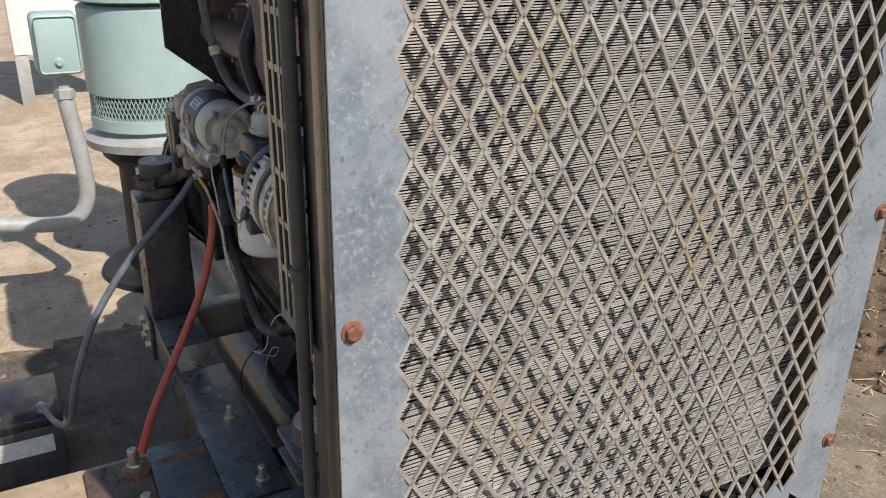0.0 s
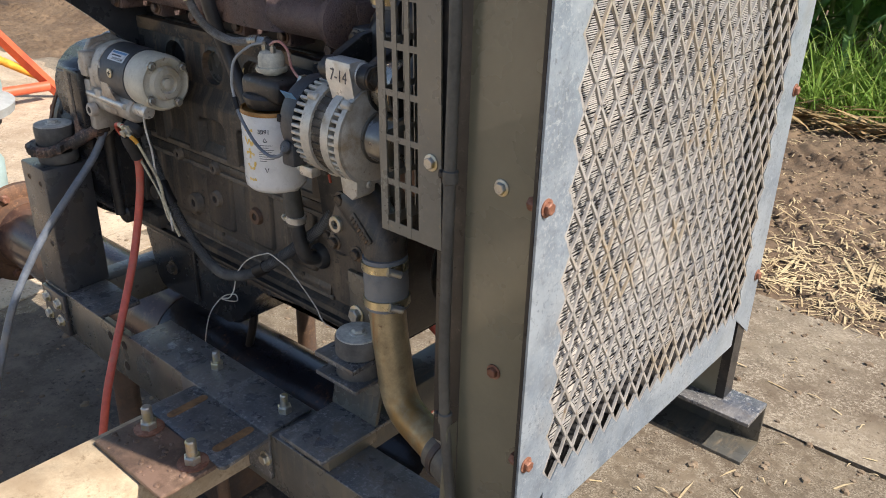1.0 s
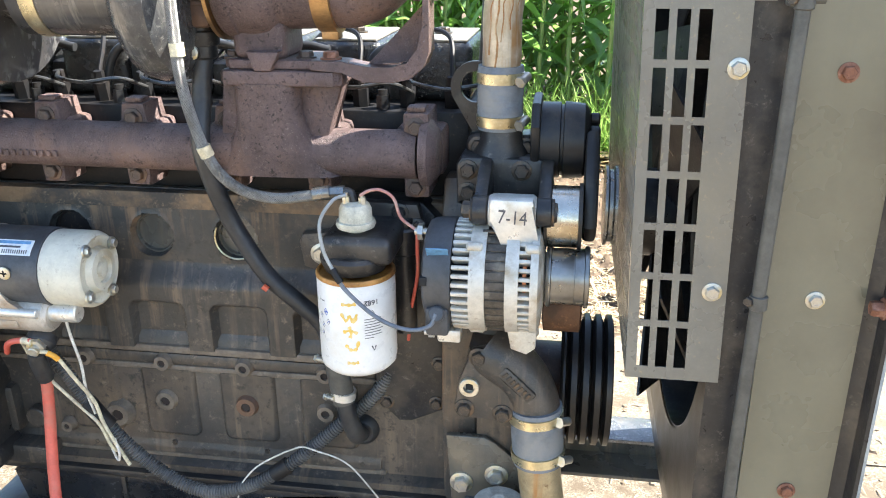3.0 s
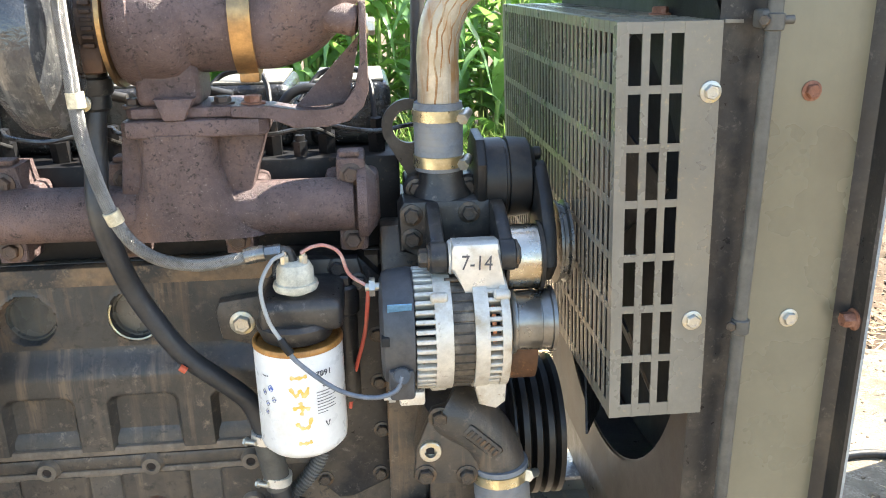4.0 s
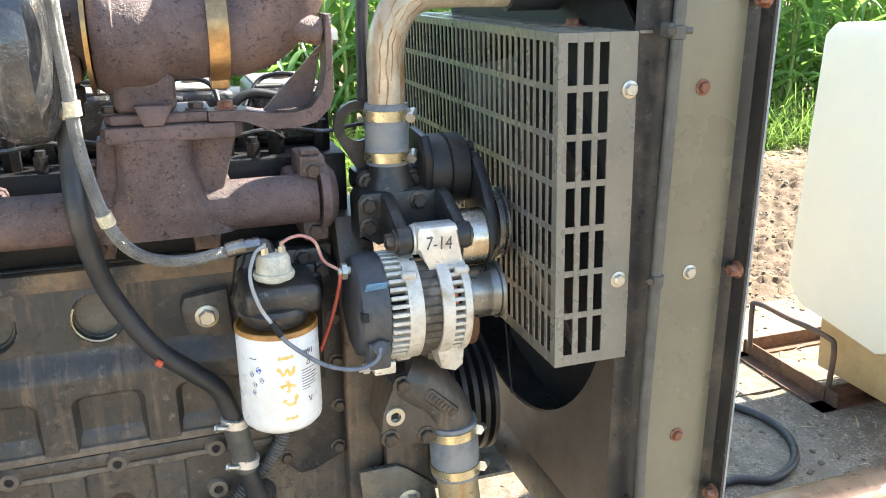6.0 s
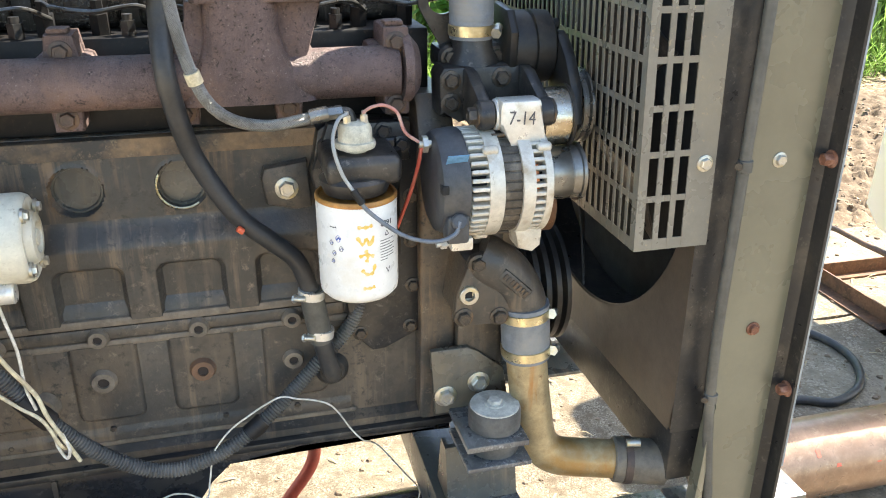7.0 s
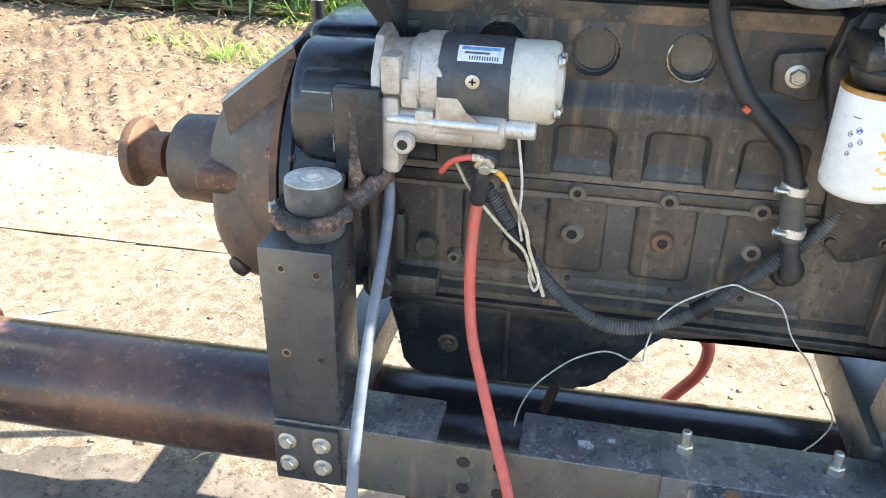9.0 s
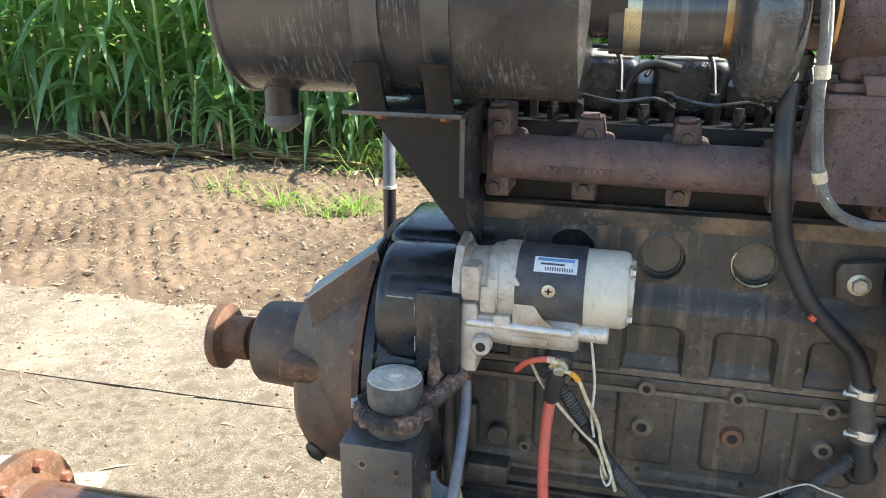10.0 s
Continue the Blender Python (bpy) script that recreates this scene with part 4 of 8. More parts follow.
slot_panel([G0, 0.5155, 0.5275, 0.5345, 0.5465, 0.5535, 0.5655, G1], zr, G0 + 0.001, 0.567, face_y)
u = [GY + 0.0023, GY + 0.0125]
NS = 34
step = (GF - GY - 0.025) / NS
for i in range(NS):
    y_ = GY + 0.0125 + (i + 1) * step
    u += [y_ - 0.0056, y_] if i < NS - 1 else [y_ - 0.0056, GF]
slot_panel(u, zr, GY + 0.004, GF, face_x)
for k_, (a, b) in enumerate(zip(u[::2], u[1::2])):
    b_ = new_bm()
    lean(box(b_, G0 + 0.0012, G1 + 0.02, max(a, GY + 0.004), b, GT - 0.003, GT))
    part("top_slat", b_, "guard", guard, smooth=0)
for x_ in (G0 + 0.0012, 0.55, 0.602):
    b_ = new_bm()
    lean(box(b_, x_, x_ + 0.009, GY + 0.001, GF, GT - 0.0026, GT + 0.0004))
    part("top_rail", b_, "guard", guard, smooth=0)
for z_ in (1.206, 0.984):
    bolt(guard, (0.588, GY - 0.0002, z_), NY, 0.0072, "zinc")
bolt(guard, (0.585, -0.05, GT), UP, 0.0085, "rustbolt")

# added panel closing the far side, near-black like the shaded inside
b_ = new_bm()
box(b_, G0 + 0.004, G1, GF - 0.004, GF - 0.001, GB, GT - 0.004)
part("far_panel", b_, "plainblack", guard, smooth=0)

# fan behind the guard
fan = thing("cooling_fan", (0.55, 0.12, 0.8), "black engine cooling fan behind its guard", "fan")
bm = new_bm()
cyl(bm, (0.535, cy, cz), (0.60, cy, cz), 0.06, 32, 0.004)
part("hub", bm, "black", fan)
for k_ in range(6):
    a = k_ * math.pi / 3 + 0.3
    bm = new_bm()
    d1, d2 = V((0, math.cos(a), math.sin(a))), V((0, -math.sin(a), math.cos(a)))
    q = [V((0, cy, cz)) + d1 * r_ + d2 * w_ + V((x_, 0, 0)) for r_, w_, x_ in ((0.055, -0.02, 0.555), (0.245, -0.055, 0.545), (0.245, 0.055, 0.592), (0.055, 0.025, 0.585))]
    lo_ = [bm.verts.new(p) for p in q]
    hi_ = [bm.verts.new(p + V((0.003, 0, 0))) for p in q]
    bm.faces.new(lo_)
    bm.faces.new(hi_[::-1])
    for i in range(4):
        bm.faces.new((lo_[i], lo_[(i + 1) % 4], hi_[(i + 1) % 4], hi_[i]))
    part("blade", bm, "black", fan)

# overflow tube on the column
otube = thing("overflow_tube", (0.632, -0.2, 0.45), "thin grey overflow tube clipped to the radiator column", "tube")
bm = new_bm()
tube(bm, [(0.640, -0.196, 1.40), (0.633, -0.2, 1.27), (0.631, -0.2, 1.10), (0.629, -0.2, 0.95), (0.628, -0.2, 0.75), (0.636, -0.2, 0.62), (0.652, -0.2, 0.50), (0.660, -0.196, 0.44)], 0.0068, 14)
part("hose", bm, "tubegrey", otube)
for z_, x_ in ((1.268, 0.633), (0.984, 0.630), (0.671, 0.632)):
    bm = new_bm()
    lathe(bm, (x_, -0.2, z_ - 0.009), UP, [(0, 0.0074), (0.001, 0.0088), (0.014, 0.0088), (0.015, 0.0074)], 18)
    part("clip", bm, "tubegrey", otube)
    bolt(otube, (x_ - 0.010, -0.203, z_), (-0.6, -0.8, 0), 0.005, "darkbolt", False)
    if z_ > 1.2:
        bm = new_bm()
        box(bm, 0.620, 0.634, -0.203, -0.184, z_ - 0.007, z_ + 0.009, 0.003)
        cyl(bm, (0.640, -0.2, z_), (0.650, -0.2, z_), 0.004, 10)
        part("bracket", bm, "tubegrey", otube)

# ---- engine ----
AY, AZ = 0.07, 0.737   # crankshaft line
engine = thing("engine", (0, 0.1, 0.45), "black six-cylinder diesel engine block, oily and dust-stained", "engine")
bm = new_bm()
box(bm, -0.402, 0.30, 0.0295, 0.30, 0.60, 1.004, 0.003)
part("upper_block", bm, "blockrust", engine)
bm = new_bm()
prism(bm, [(0.012, 0.80), (0.004, 0.785), (0.004, 0.59), (-0.012, 0.583), (-0.012, 0.572), (0.16, 0.572), (0.16, 0.80)], "x", -0.402, 0.30)
part("skirt", bm, "block", engine)
bm = new_bm()
box(bm, -0.392, 0.285, 0.0108, 0.03, 0.980, 1.0025, 0.001)
part("deck_ledge", bm, "tanrust", engine, "tan rust-stained deck ledge")
# long ribs along the side
for z0_, z1_, d_ in ((0.766, 0.778, 0.006), (0.737, 0.747, 0.005), (0.588, 0.596, 0.004)):
    bm = new_bm()
    box(bm, -0.40, 0.20, 0.004 - d_, 0.03, z0_, z1_, 0.003)
    part("rib", bm, "dustyblock", engine)
bm = new_bm()
box(bm, -0.40, 0.19, -0.001, 0.03, 0.7475, 0.7655, 0.004)
part("rib", bm, "block", engine)
# side wall with windows between the cylinders above the rib, thin ribs below
def step(a, b, v):
    u = min(1.0, max(0.0, (v - a) / (b - a)))
    return u * u * (3 - 2 * u)


def rounded(x, z, x0, x1, z0, z1, r):
    """Signed distance to a rectangle with round corners, minus inside."""
    dx, dz = abs(x - (x0 + x1) / 2) - (x1 - x0) / 2 + r, abs(z - (z0 + z1) / 2) - (z1 - z0) / 2 + r
    return math.hypot(max(dx, 0), max(dz, 0)) + min(max(dx, dz), 0) - r


def casting(x0, x1, z0, z1, depth, cell=0.0024):
    """A cast wall whose relief is depth(x, z), as one smooth sheet closed along its edges."""
    bm = new_bm()
    nx, nz = int((x1 - x0) / cell), int((z1 - z0) / cell)
    rows_ = []
    for k in range(nz + 1):
        z = z0 + (z1 - z0) * k / nz
        row = []
        for n in range(nx + 1):
            x = x0 + (x1 - x0) * n / nx
            edge = k in (0, nz) or n in (0, nx)
            row.append(bm.verts.new((x, 0.03 if edge else depth(x, z), z)))
        rows_.append(row)
    for k in range(nz):
        for n in range(nx):
            bm.faces.new((rows_[k][n], rows_[k][n + 1], rows_[k + 1][n + 1], rows_[k + 1][n])).smooth = True
    return bm


def upper_depth(x, z):
    c = -0.36 + 0.12 * round((x + 0.36) / 0.12)
    d = rounded(x, z, c - 0.040, c + 0.040, 0.755, 0.846, 0.014)
    swell = step(0.905, 0.868, z)
    return 0.0122 - 0.0145 * swell * step(-0.006, 0.003, d) - 0.002 * swell


def lower_depth(x, z):
    c = -0.36 + 0.12 * round((x + 0.36) / 0.12)
    d = rounded(x, z, c - 0.041, c + 0.041, 0.628, 0.78, 0.012)
    groove = 0.0025 * step(0.0, 0.002, 0.0035 - abs(d - 0.0035))
    return 0.0042 - 0.006 * step(0.003, -0.005, d) + groove - 0.0035 * step(0.618, 0.604, z)


def plug_depth(x, z):
    d = min(math.hypot(x - c, z - 0.941) for c in (-0.239, -0.119, 0.001))
    return 0.0122 + 0.0145 * step(0.0305, 0.0285, d) - 0.0012 * step(0.036, 0.0315, d) * step(0.029, 0.0305, d) - 0.0012 * step(0.985, 0.995, z)


part("plug_wall", casting(-0.402, 0.29, 0.898, 0.984, plug_depth), "blockrust", engine)
part("wall_band", casting(-0.40, 0.29, 0.772, 0.906, upper_depth), "block", engine)
part("cast_panel", casting(-0.40, 0.195, 0.594, 0.742, lower_depth), "block", engine)
# freeze plugs
for i, x in enumerate((-0.239, -0.119, 0.001)):
    bm = new_bm()
    lathe(bm, (x, 0.0292, 0.941), NY, [(0, 0.0295), (0.007, 0.0293), (0.0072, 0.0268), (0.0026, 0.0255), (0.0026, 0.012), (0.0026, 0.003)], 40)
    part("freeze_plug", bm, "plainblack" if i == 0 else "frame", engine, "pressed steel cup plug")
    if i == 2:
        bm = new_bm()
        pts = [(0.0295 * math.cos(a), 0.0295 * math.sin(a)) for a in [2.6 + k * 0.12 for k in range(24)]]
        tube(bm, [(x + a, 0.0115, 0.941 + b) for a, b in pts], 0.0014, 6, 2)
        part("sealant", bm, "band", engine, "line of yellowish sealant")
# bosses with bolt holes
for x, z, r in ((-0.122, 0.752, 0.011), (0, 0.752, 0.011), (0.119, 0.750, 0.011), (-0.124, 0.69, 0.014), (-0.001, 0.69, 0.014), (0.117, 0.689, 0.012), (-0.29, 0.632, 0.009), (-0.203, 0.66, 0.017), (-0.242, 0.752, 0.011)):
    bm = new_bm()
    lathe(bm, (x, 0.003, z), NY, [(0, r * 1.35), (0.008, r * 1.12), (0.012, r), (0.0122, r * 0.52), (0.004, r * 0.48)], 28)
    part("boss", bm, "rustbrown" if x == -0.001 else "dustyblock", engine)
    bm = new_bm()
    cyl(bm, (x, -0.004, z), (x, -0.0065, z), r * 0.49, 18)
    part("bolt_hole", bm, "hole", engine)
for x, z in ((-0.124, 0.613), (-0.078, 0.604), (-0.031, 0.604), (0.021, 0.611), (0.118, 0.611), (0.07, 0.604), (0.165, 0.604), (-0.20, 0.604), (-0.25, 0.604)):
    bolt(engine, (x, 0.0035, z), NY, 0.0045, "darkbolt", False)
bm = new_bm()
prism(bm, [(0.095, 0.945), (0.10, 0.958), (0.152, 0.965), (0.155, 0.905), (0.135, 0.902), (0.10, 0.912)], "y", -0.004, 0.02, 0.004)
part("boss_pad", bm, "block", engine)
bolt(engine, (0.125, -0.004, 0.932), NY, 0.0105, "zinc", True, 0.008)
# rear ledge under the starter
bm = new_bm()
box(bm, -0.408, -0.31, -0.03, 0.03, 0.574, 0.606, 0.006)
box(bm, -0.395, -0.36, -0.02, 0.03, 0.62, 0.70, 0.01)
cyl(bm, (-0.33, 0.02, 0.65), (-0.33, -0.02, 0.65), 0.016, 20, 0.002)
part("rear_foot", bm, "block", engine)
# oil pan
bm = new_bm()
prism(bm, [(-0.39, 0.573), (0.335, 0.560), (0.335, 0.545), (0.12, 0.557), (0.017, 0.552), (-0.012, 0.525), (-0.034, 0.492), (-0.05, 0.455), (-0.076, 0.437), (-0.10, 0.432), (-0.325, 0.421), (-0.352, 0.428), (-0.366, 0.446), (-0.372, 0.50), (-0.378, 0.555)], "y", -0.018, 0.155, 0.008)
part("oil_pan", bm, "gloss", engine, "black oil pan")
bm = new_bm()
box(bm, -0.207, -0.2, -0.022, -0.0175, 0.44, 0.56, 0.001)
part("pan_seam", bm, "black", engine)
bolt(engine, (-0.293, -0.0185, 0.489), NY, 0.0115, "darkbolt")
bm = new_bm()
box(bm, -0.402, 0.335, -0.022, 0.17, 0.5605, 0.5715, 0.002)
part("pan_flange", bm, "black", engine)
bm = new_bm()
tube(bm, [(-0.12, 0.06, 0.44), (-0.125, 0.055, 0.39), (-0.14, 0.05, 0.33)], 0.009, 12)
part("drain_pipe", bm, "plainblack", engine)
# head and valve covers
bm = new_bm()
box(bm, -0.40, 0.315, 0.035, 0.29, 1.0045, 1.115, 0.004)
part("cylinder_head", bm, "plainblack", engine)
for i in range(6):
    x = -0.34 + 0.12 * i
    bm = new_bm()
    box(bm, x - 0.05, x + 0.05, 0.10, 0.27, 1.115, 1.192, 0.012, 3)
    lid = part("valve_cover", bm, "crinkle", engine, "oily black crinkled valve cover")
    # thin pale slab: dust, with the sun's brightness put into its colour
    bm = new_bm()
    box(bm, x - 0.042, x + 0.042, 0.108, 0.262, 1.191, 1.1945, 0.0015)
    part("cover_top", bm, "dustysunlid", lid, "dust-coated top of the cover, coloured paler for the sun on it")
    bolt(engine, (x, 0.185, 1.1945), UP, 0.009, "darkbolt", True)
    for dx in (-0.028, 0.03):
        bm = new_bm()
        cyl(bm, (x + dx, 0.065, 1.11), (x + dx, 0.06, 1.14), 0.011, 6)
        cyl(bm, (x + dx, 0.06, 1.139), (x + dx, 0.058, 1.155), 0.007, 6)
        part("injector", bm, "plainblack", engine)
    bm = new_bm()
    tube(bm, [(x - 0.028, 0.058, 1.153), (x - 0.01, 0.03, 1.150), (x + 0.03, 0.02, 1.146), (x + 0.075, 0.03, 1.150), (x + 0.10, 0.055, 1.135)], 0.0027, 8)
    part("fuel_line", bm, "darksteel", engine)
    bm = new_bm()
    tube(bm, [(x + 0.03, 0.06, 1.15), (x + 0.02, 0.10, 1.20), (x - 0.03, 0.13, 1.202), (x - 0.06, 0.10, 1.17)], 0.0032, 8)
    part("fuel_line", bm, "plainblack", engine)
# intake cover on the far side of the head
bm = new_bm()
box(bm, -0.38, 0.30, 0.285, 0.37, 1.03, 1.165, 0.012, 3)
part("intake_cover", bm, "cover", engine, "black intake manifold cover")
for i in range(5):
    x = -0.28 + 0.12 * i
    bm = new_bm()
    box(bm, x - 0.018, x + 0.018, 0.11, 0.26, 1.112, 1.160, 0.008)
    part("rocker_pedestal", bm, "cover", engine)
    bm = new_bm()
    tube(bm, [(x - 0.03, 0.075, 1.135), (x - 0.015, 0.08, 1.175), (x + 0.01, 0.085, 1.188), (x + 0.045, 0.085, 1.182)], 0.006, 10)
    part("return_line", bm, "rubber", engine)
    bm = new_bm()
    cyl(bm, (x + 0.002, 0.05, 1.112), (x + 0.002, 0.05, 1.132), 0.009, 6)
    cyl(bm, (x + 0.002, 0.05, 1.132), (x + 0.002, 0.05, 1.139), 0.006, 10)
    part("line_nut", bm, "black", engine)
# front gear housing and cover plates
bm = new_bm()
prism(bm, [(-0.02, 1.0), (-0.03, 0.95), (-0.03, 0.72), (-0.02, 0.575), (0.20, 0.575), (0.20, 1.04), (0.0, 1.04)], "x", 0.288, 0.335, 0.005)
part("gear_housing", bm, "blockrust", engine, "rust-stained gear housing")
bm = new_bm()
prism(bm, [(-0.035, 0.60), (-0.045, 0.66), (-0.045, 0.87), (-0.02, 0.93), (0.17, 0.93), (0.17, 0.60)], "x", 0.336, 0.398, 0.008)
part("front_cover", bm, "block", engine)
bm = new_bm()
prism(bm, [(0.155, 0.948), (0.166, 1.004), (0.18, 1.014), (0.262, 1.010), (0.294, 0.976), (0.291, 0.715), (0.242, 0.692), (0.224, 0.691), (0.195, 0.722), (0.19, 0.79)], "y", -0.012, 0.03, 0.004)
part("cooler_cover", bm, "black", engine, "oil cooler cover plate")
for x, z in ((0.208, 0.721), (0.277, 0.724), (0.281, 0.785), (0.280, 0.85), (0.20, 1.0), (0.245, 1.0), (0.280, 0.912)):
    bolt(engine, (x, -0.012, z), NY, 0.0075, "darkbolt", True)
bm = new_bm()
cyl(bm, (0.245, -0.045, 0.955), (0.245, -0.045, 0.99), 0.017, 24, 0.003)
cyl(bm, (0.245, -0.045, 0.85), (0.245, -0.045, 0.956), 0.014, 24)
part("relief_valve", bm, "black", engine)
bolt(engine, (0.245, -0.045, 0.99), UP, 0.012, "black", False, 0.012)
# lifting eye by the thermostat
bm = new_bm()
ring(bm, (0.326, 0.013, 1.152), NY, 0.0185, 0.0305, 0.008, 36)
prism(bm, [(0.300, 1.136), (0.316, 1.130), (0.338, 1.130), (0.352, 1.138), (0.360, 1.085), (0.330, 1.085)], "y", 0.0055, 0.0125)
part("lifting_eye", bm, "black", engine)
# thermostat neck and water outlet
bm = new_bm()
box(bm, 0.318, 0.405, -0.008, 0.04, 1.070, 1.096, 0.004)
lathe(bm, (0.359, -0.010, 1.070), UP, [(0, 0.036), (0.010, 0.034), (0.026, 0.025), (0.07, 0.0245)], 28)
part("thermostat_housing", bm, "black", engine)
for x in (0.331, 0.389):
    bm = new_bm()
    cyl(bm, (x, -0.012, 1.085), (x, 0.015, 1.085), 0.0145, 18, 0.003)
    part("lug", bm, "black", engine)
    bolt(engine, (x, -0.012, 1.085), NY, 0.0085, "darkbolt", True)
# alternator bracket
bm = new_bm()
prism(bm, [(0.310, 1.022), (0.309, 1.070), (0.315, 1.079), (0.408, 1.079), (0.414, 1.070), (0.424, 1.040), (0.424, 1.016), (0.345, 1.014), (0.335, 1.018)], "y", -0.046, 0.0, 0.005)
part("bracket", bm, "black", engine)
for x0_ in (0.338, 0.4085):
    bm = new_bm()
    prism(bm, [(-0.04, 1.078), (-0.060, 1.076), (-0.118, 1.050), (-0.118, 1.024), (-0.04, 1.016)], "x", x0_, x0_ + 0.015, 0.003)
    cyl(bm, (x0_ - 0.002, -0.112, 1.037), (x0_ + 0.0165, -0.112, 1.037), 0.0165, 22, 0.002)
    part("bracket_arm", bm, "black", engine)
for x, z in ((0.323, 1.064), (0.323, 1.037), (0.386, 1.065)):
    bolt(engine, (x, -0.046, z), NY, 0.0088, "darkbolt", True)
bolt(engine, (0.336, -0.112, 1.037), NX, 0.0098, "darkbolt", True, 0.010)
bolt(engine, (0.425, -0.112, 1.037), PX, 0.011, "darkbolt", True, 0.004)
# belt tensioner
bm = new_bm()
lathe(bm, (0.40, 0.0, 1.092), PX, [(0, 0.040), (0.004, 0.045), (0.028, 0.045), (0.029, 0.042), (0.032, 0.042), (0.033, 0.046), (0.056, 0.044), (0.062, 0.036), (0.064, 0.018), (0.075, 0.016)], 36)
part("tensioner", bm, "belt", engine, "black belt tensioner body")
bm = new_bm()
prism(bm, [(-0.046, 1.077), (-0.050, 1.117), (-0.030, 1.141), (0.02, 1.145), (0.05, 1.11), (0.03, 1.05), (-0.02, 1.046)], "x", 0.395, 0.406, 0.003)
part("tensioner_plate", bm, "belt", engine)
for a_ in (0.6, 1.6, 2.6, 3.6):
    bm = new_bm()
    cyl(bm, (0.462, -0.026 * math.cos(a_), 1.092 + 0.026 * math.sin(a_)), (0.474, -0.026 * math.cos(a_), 1.092 + 0.026 * math.sin(a_)), 0.0075, 12, 0.002)
    part("tensioner_boss", bm, "belt", engine)
bm = new_bm()
prism(bm, [(-0.036, 1.112), (-0.066, 1.088), (-0.090, 1.055), (-0.098, 1.015), (-0.075, 0.992), (-0.045, 1.00), (-0.02, 1.055), (0.0, 1.07)], "x", 0.458, 0.474, 0.005)
part("tensioner_arm", bm, "belt", engine)
for x_, w_ in ((0.4155, 0.004), (0.453, 0.0048)):
    bm = new_bm()
    lathe(bm, (x_, -0.078, 1.022), PX, [(0, 0.034), (0.0005, 0.0385), (w_ - 0.0005, 0.0385), (w_, 0.034)], 40)
    part("idler_rim", bm, "belt", engine, "black idler rim")
bm = new_bm()
lathe(bm, (0.4195, -0.078, 1.022), PX, [(0, 0.030), (0, 0.0352), (0.0335, 0.0352), (0.0335, 0.03)], 44)
part("idler_pulley", bm, "chrome", engine, "polished steel idler pulley")
bm = new_bm()
lathe(bm, (0.482, -0.03, 1.022), PX, [(0, 0.03), (0.001, 0.047), (0.004, 0.047), (0.006, 0.043), (0.010, 0.043), (0.012, 0.047), (0.015, 0.047), (0.016, 0.03)], 44)
part("guide_pulley", bm, "pulleysteel", engine, "dusty steel belt pulley")
# crank pulley and lower pulley
bm = new_bm()
pr = [(0, 0.04), (0, 0.088)]
for k in range(4):
    s = 0.004 + k * 0.0155
    pr += [(s, 0.092), (s + 0.003, 0.092), (s + 0.007, 0.080), (s + 0.011, 0.092)]
pr += [(0.068, 0.092), (0.07, 0.085), (0.066, 0.05), (0.07, 0.02)]
lathe(bm, (0.442, AY, AZ - 0.004), PX, pr, 56)
part("crank_pulley", bm, "belt", engine, "black grooved crank pulley")
bm = new_bm()
cyl(bm, (0.335, AY, AZ - 0.004), (0.443, AY, AZ - 0.004), 0.05, 32)
part("crank_nose", bm, "rustbrown", engine)
bm = new_bm()
lathe(bm, (0.416, -0.02, 0.893), PX, [(0, 0.028), (0.002, 0.040), (0.046, 0.040), (0.048, 0.034)], 36)
part("water_pump_pulley", bm, "rust", engine, "rust-brown pulley")
# water inlet elbow
bm = new_bm()
prism(bm, [(0.314, 0.771), (0.322, 0.762), (0.380, 0.760), (0.400, 0.79), (0.392, 0.838), (0.354, 0.861), (0.336, 0.856), (0.318, 0.810)], "y", -0.102, -0.088, 0.004)
prism(bm, [(0.318, 0.775), (0.330, 0.850), (0.39, 0.850), (0.40, 0.775)], "y", -0.09, 0.02, 0.01)
part("inlet_flange", bm, "block", engine)
bm = new_bm()
tube(bm, [(0.352, -0.074, 0.846), (0.366, -0.078, 0.838), (0.391, -0.078, 0.818), (0.408, -0.080, 0.790), (0.4145, -0.084, 0.765)], lambda t: 0.034 - 0.003 * t, 24)
part("inlet_elbow", bm, "block", engine)
bm = new_bm()
a = Matrix.Translation((0.391, -0.1105, 0.818)) @ Matrix.Rotation(radians(44), 4, "Y")
box(bm, -0.026, 0.026, -0.002, 0.004, -0.0085, 0.0085, 0.004)
bmesh.ops.transform(bm, matrix=a, verts=bm.verts)
part("casting_plate", bm, "block", engine)
for k in range(7):
    bm = new_bm()
    box(bm, -0.0018, 0.0018, -0.0035, 0.0, -0.0042, 0.0042, 0.0006, 1)
    bmesh.ops.transform(bm, matrix=a @ Matrix.Translation(((k - 3) * 0.0064, 0, 0)), verts=bm.verts)
    part("raised_bar", bm, "darkbolt", engine)
bm = new_bm()
lathe(bm, (0.333, -0.1015, 0.807), NY, [(0, 0.0125), (0.005, 0.0125), (0.006, 0.0115), (0.006, 0.0068), (0.001, 0.006)], 28)
part("plug", bm, "zinc", engine, "silver square-drive plug")
bm = new_bm()
box(bm, 0.3285, 0.3375, -0.1035, -0.10, 0.8025, 0.8115)
part("plug_socket", bm, "inside", engine)
for x, z in ((0.344, 0.848), (0.327, 0.776), (0.374, 0.772)):
    bolt(engine, (x, -0.102, z), NY, 0.009, "darkbolt", True)

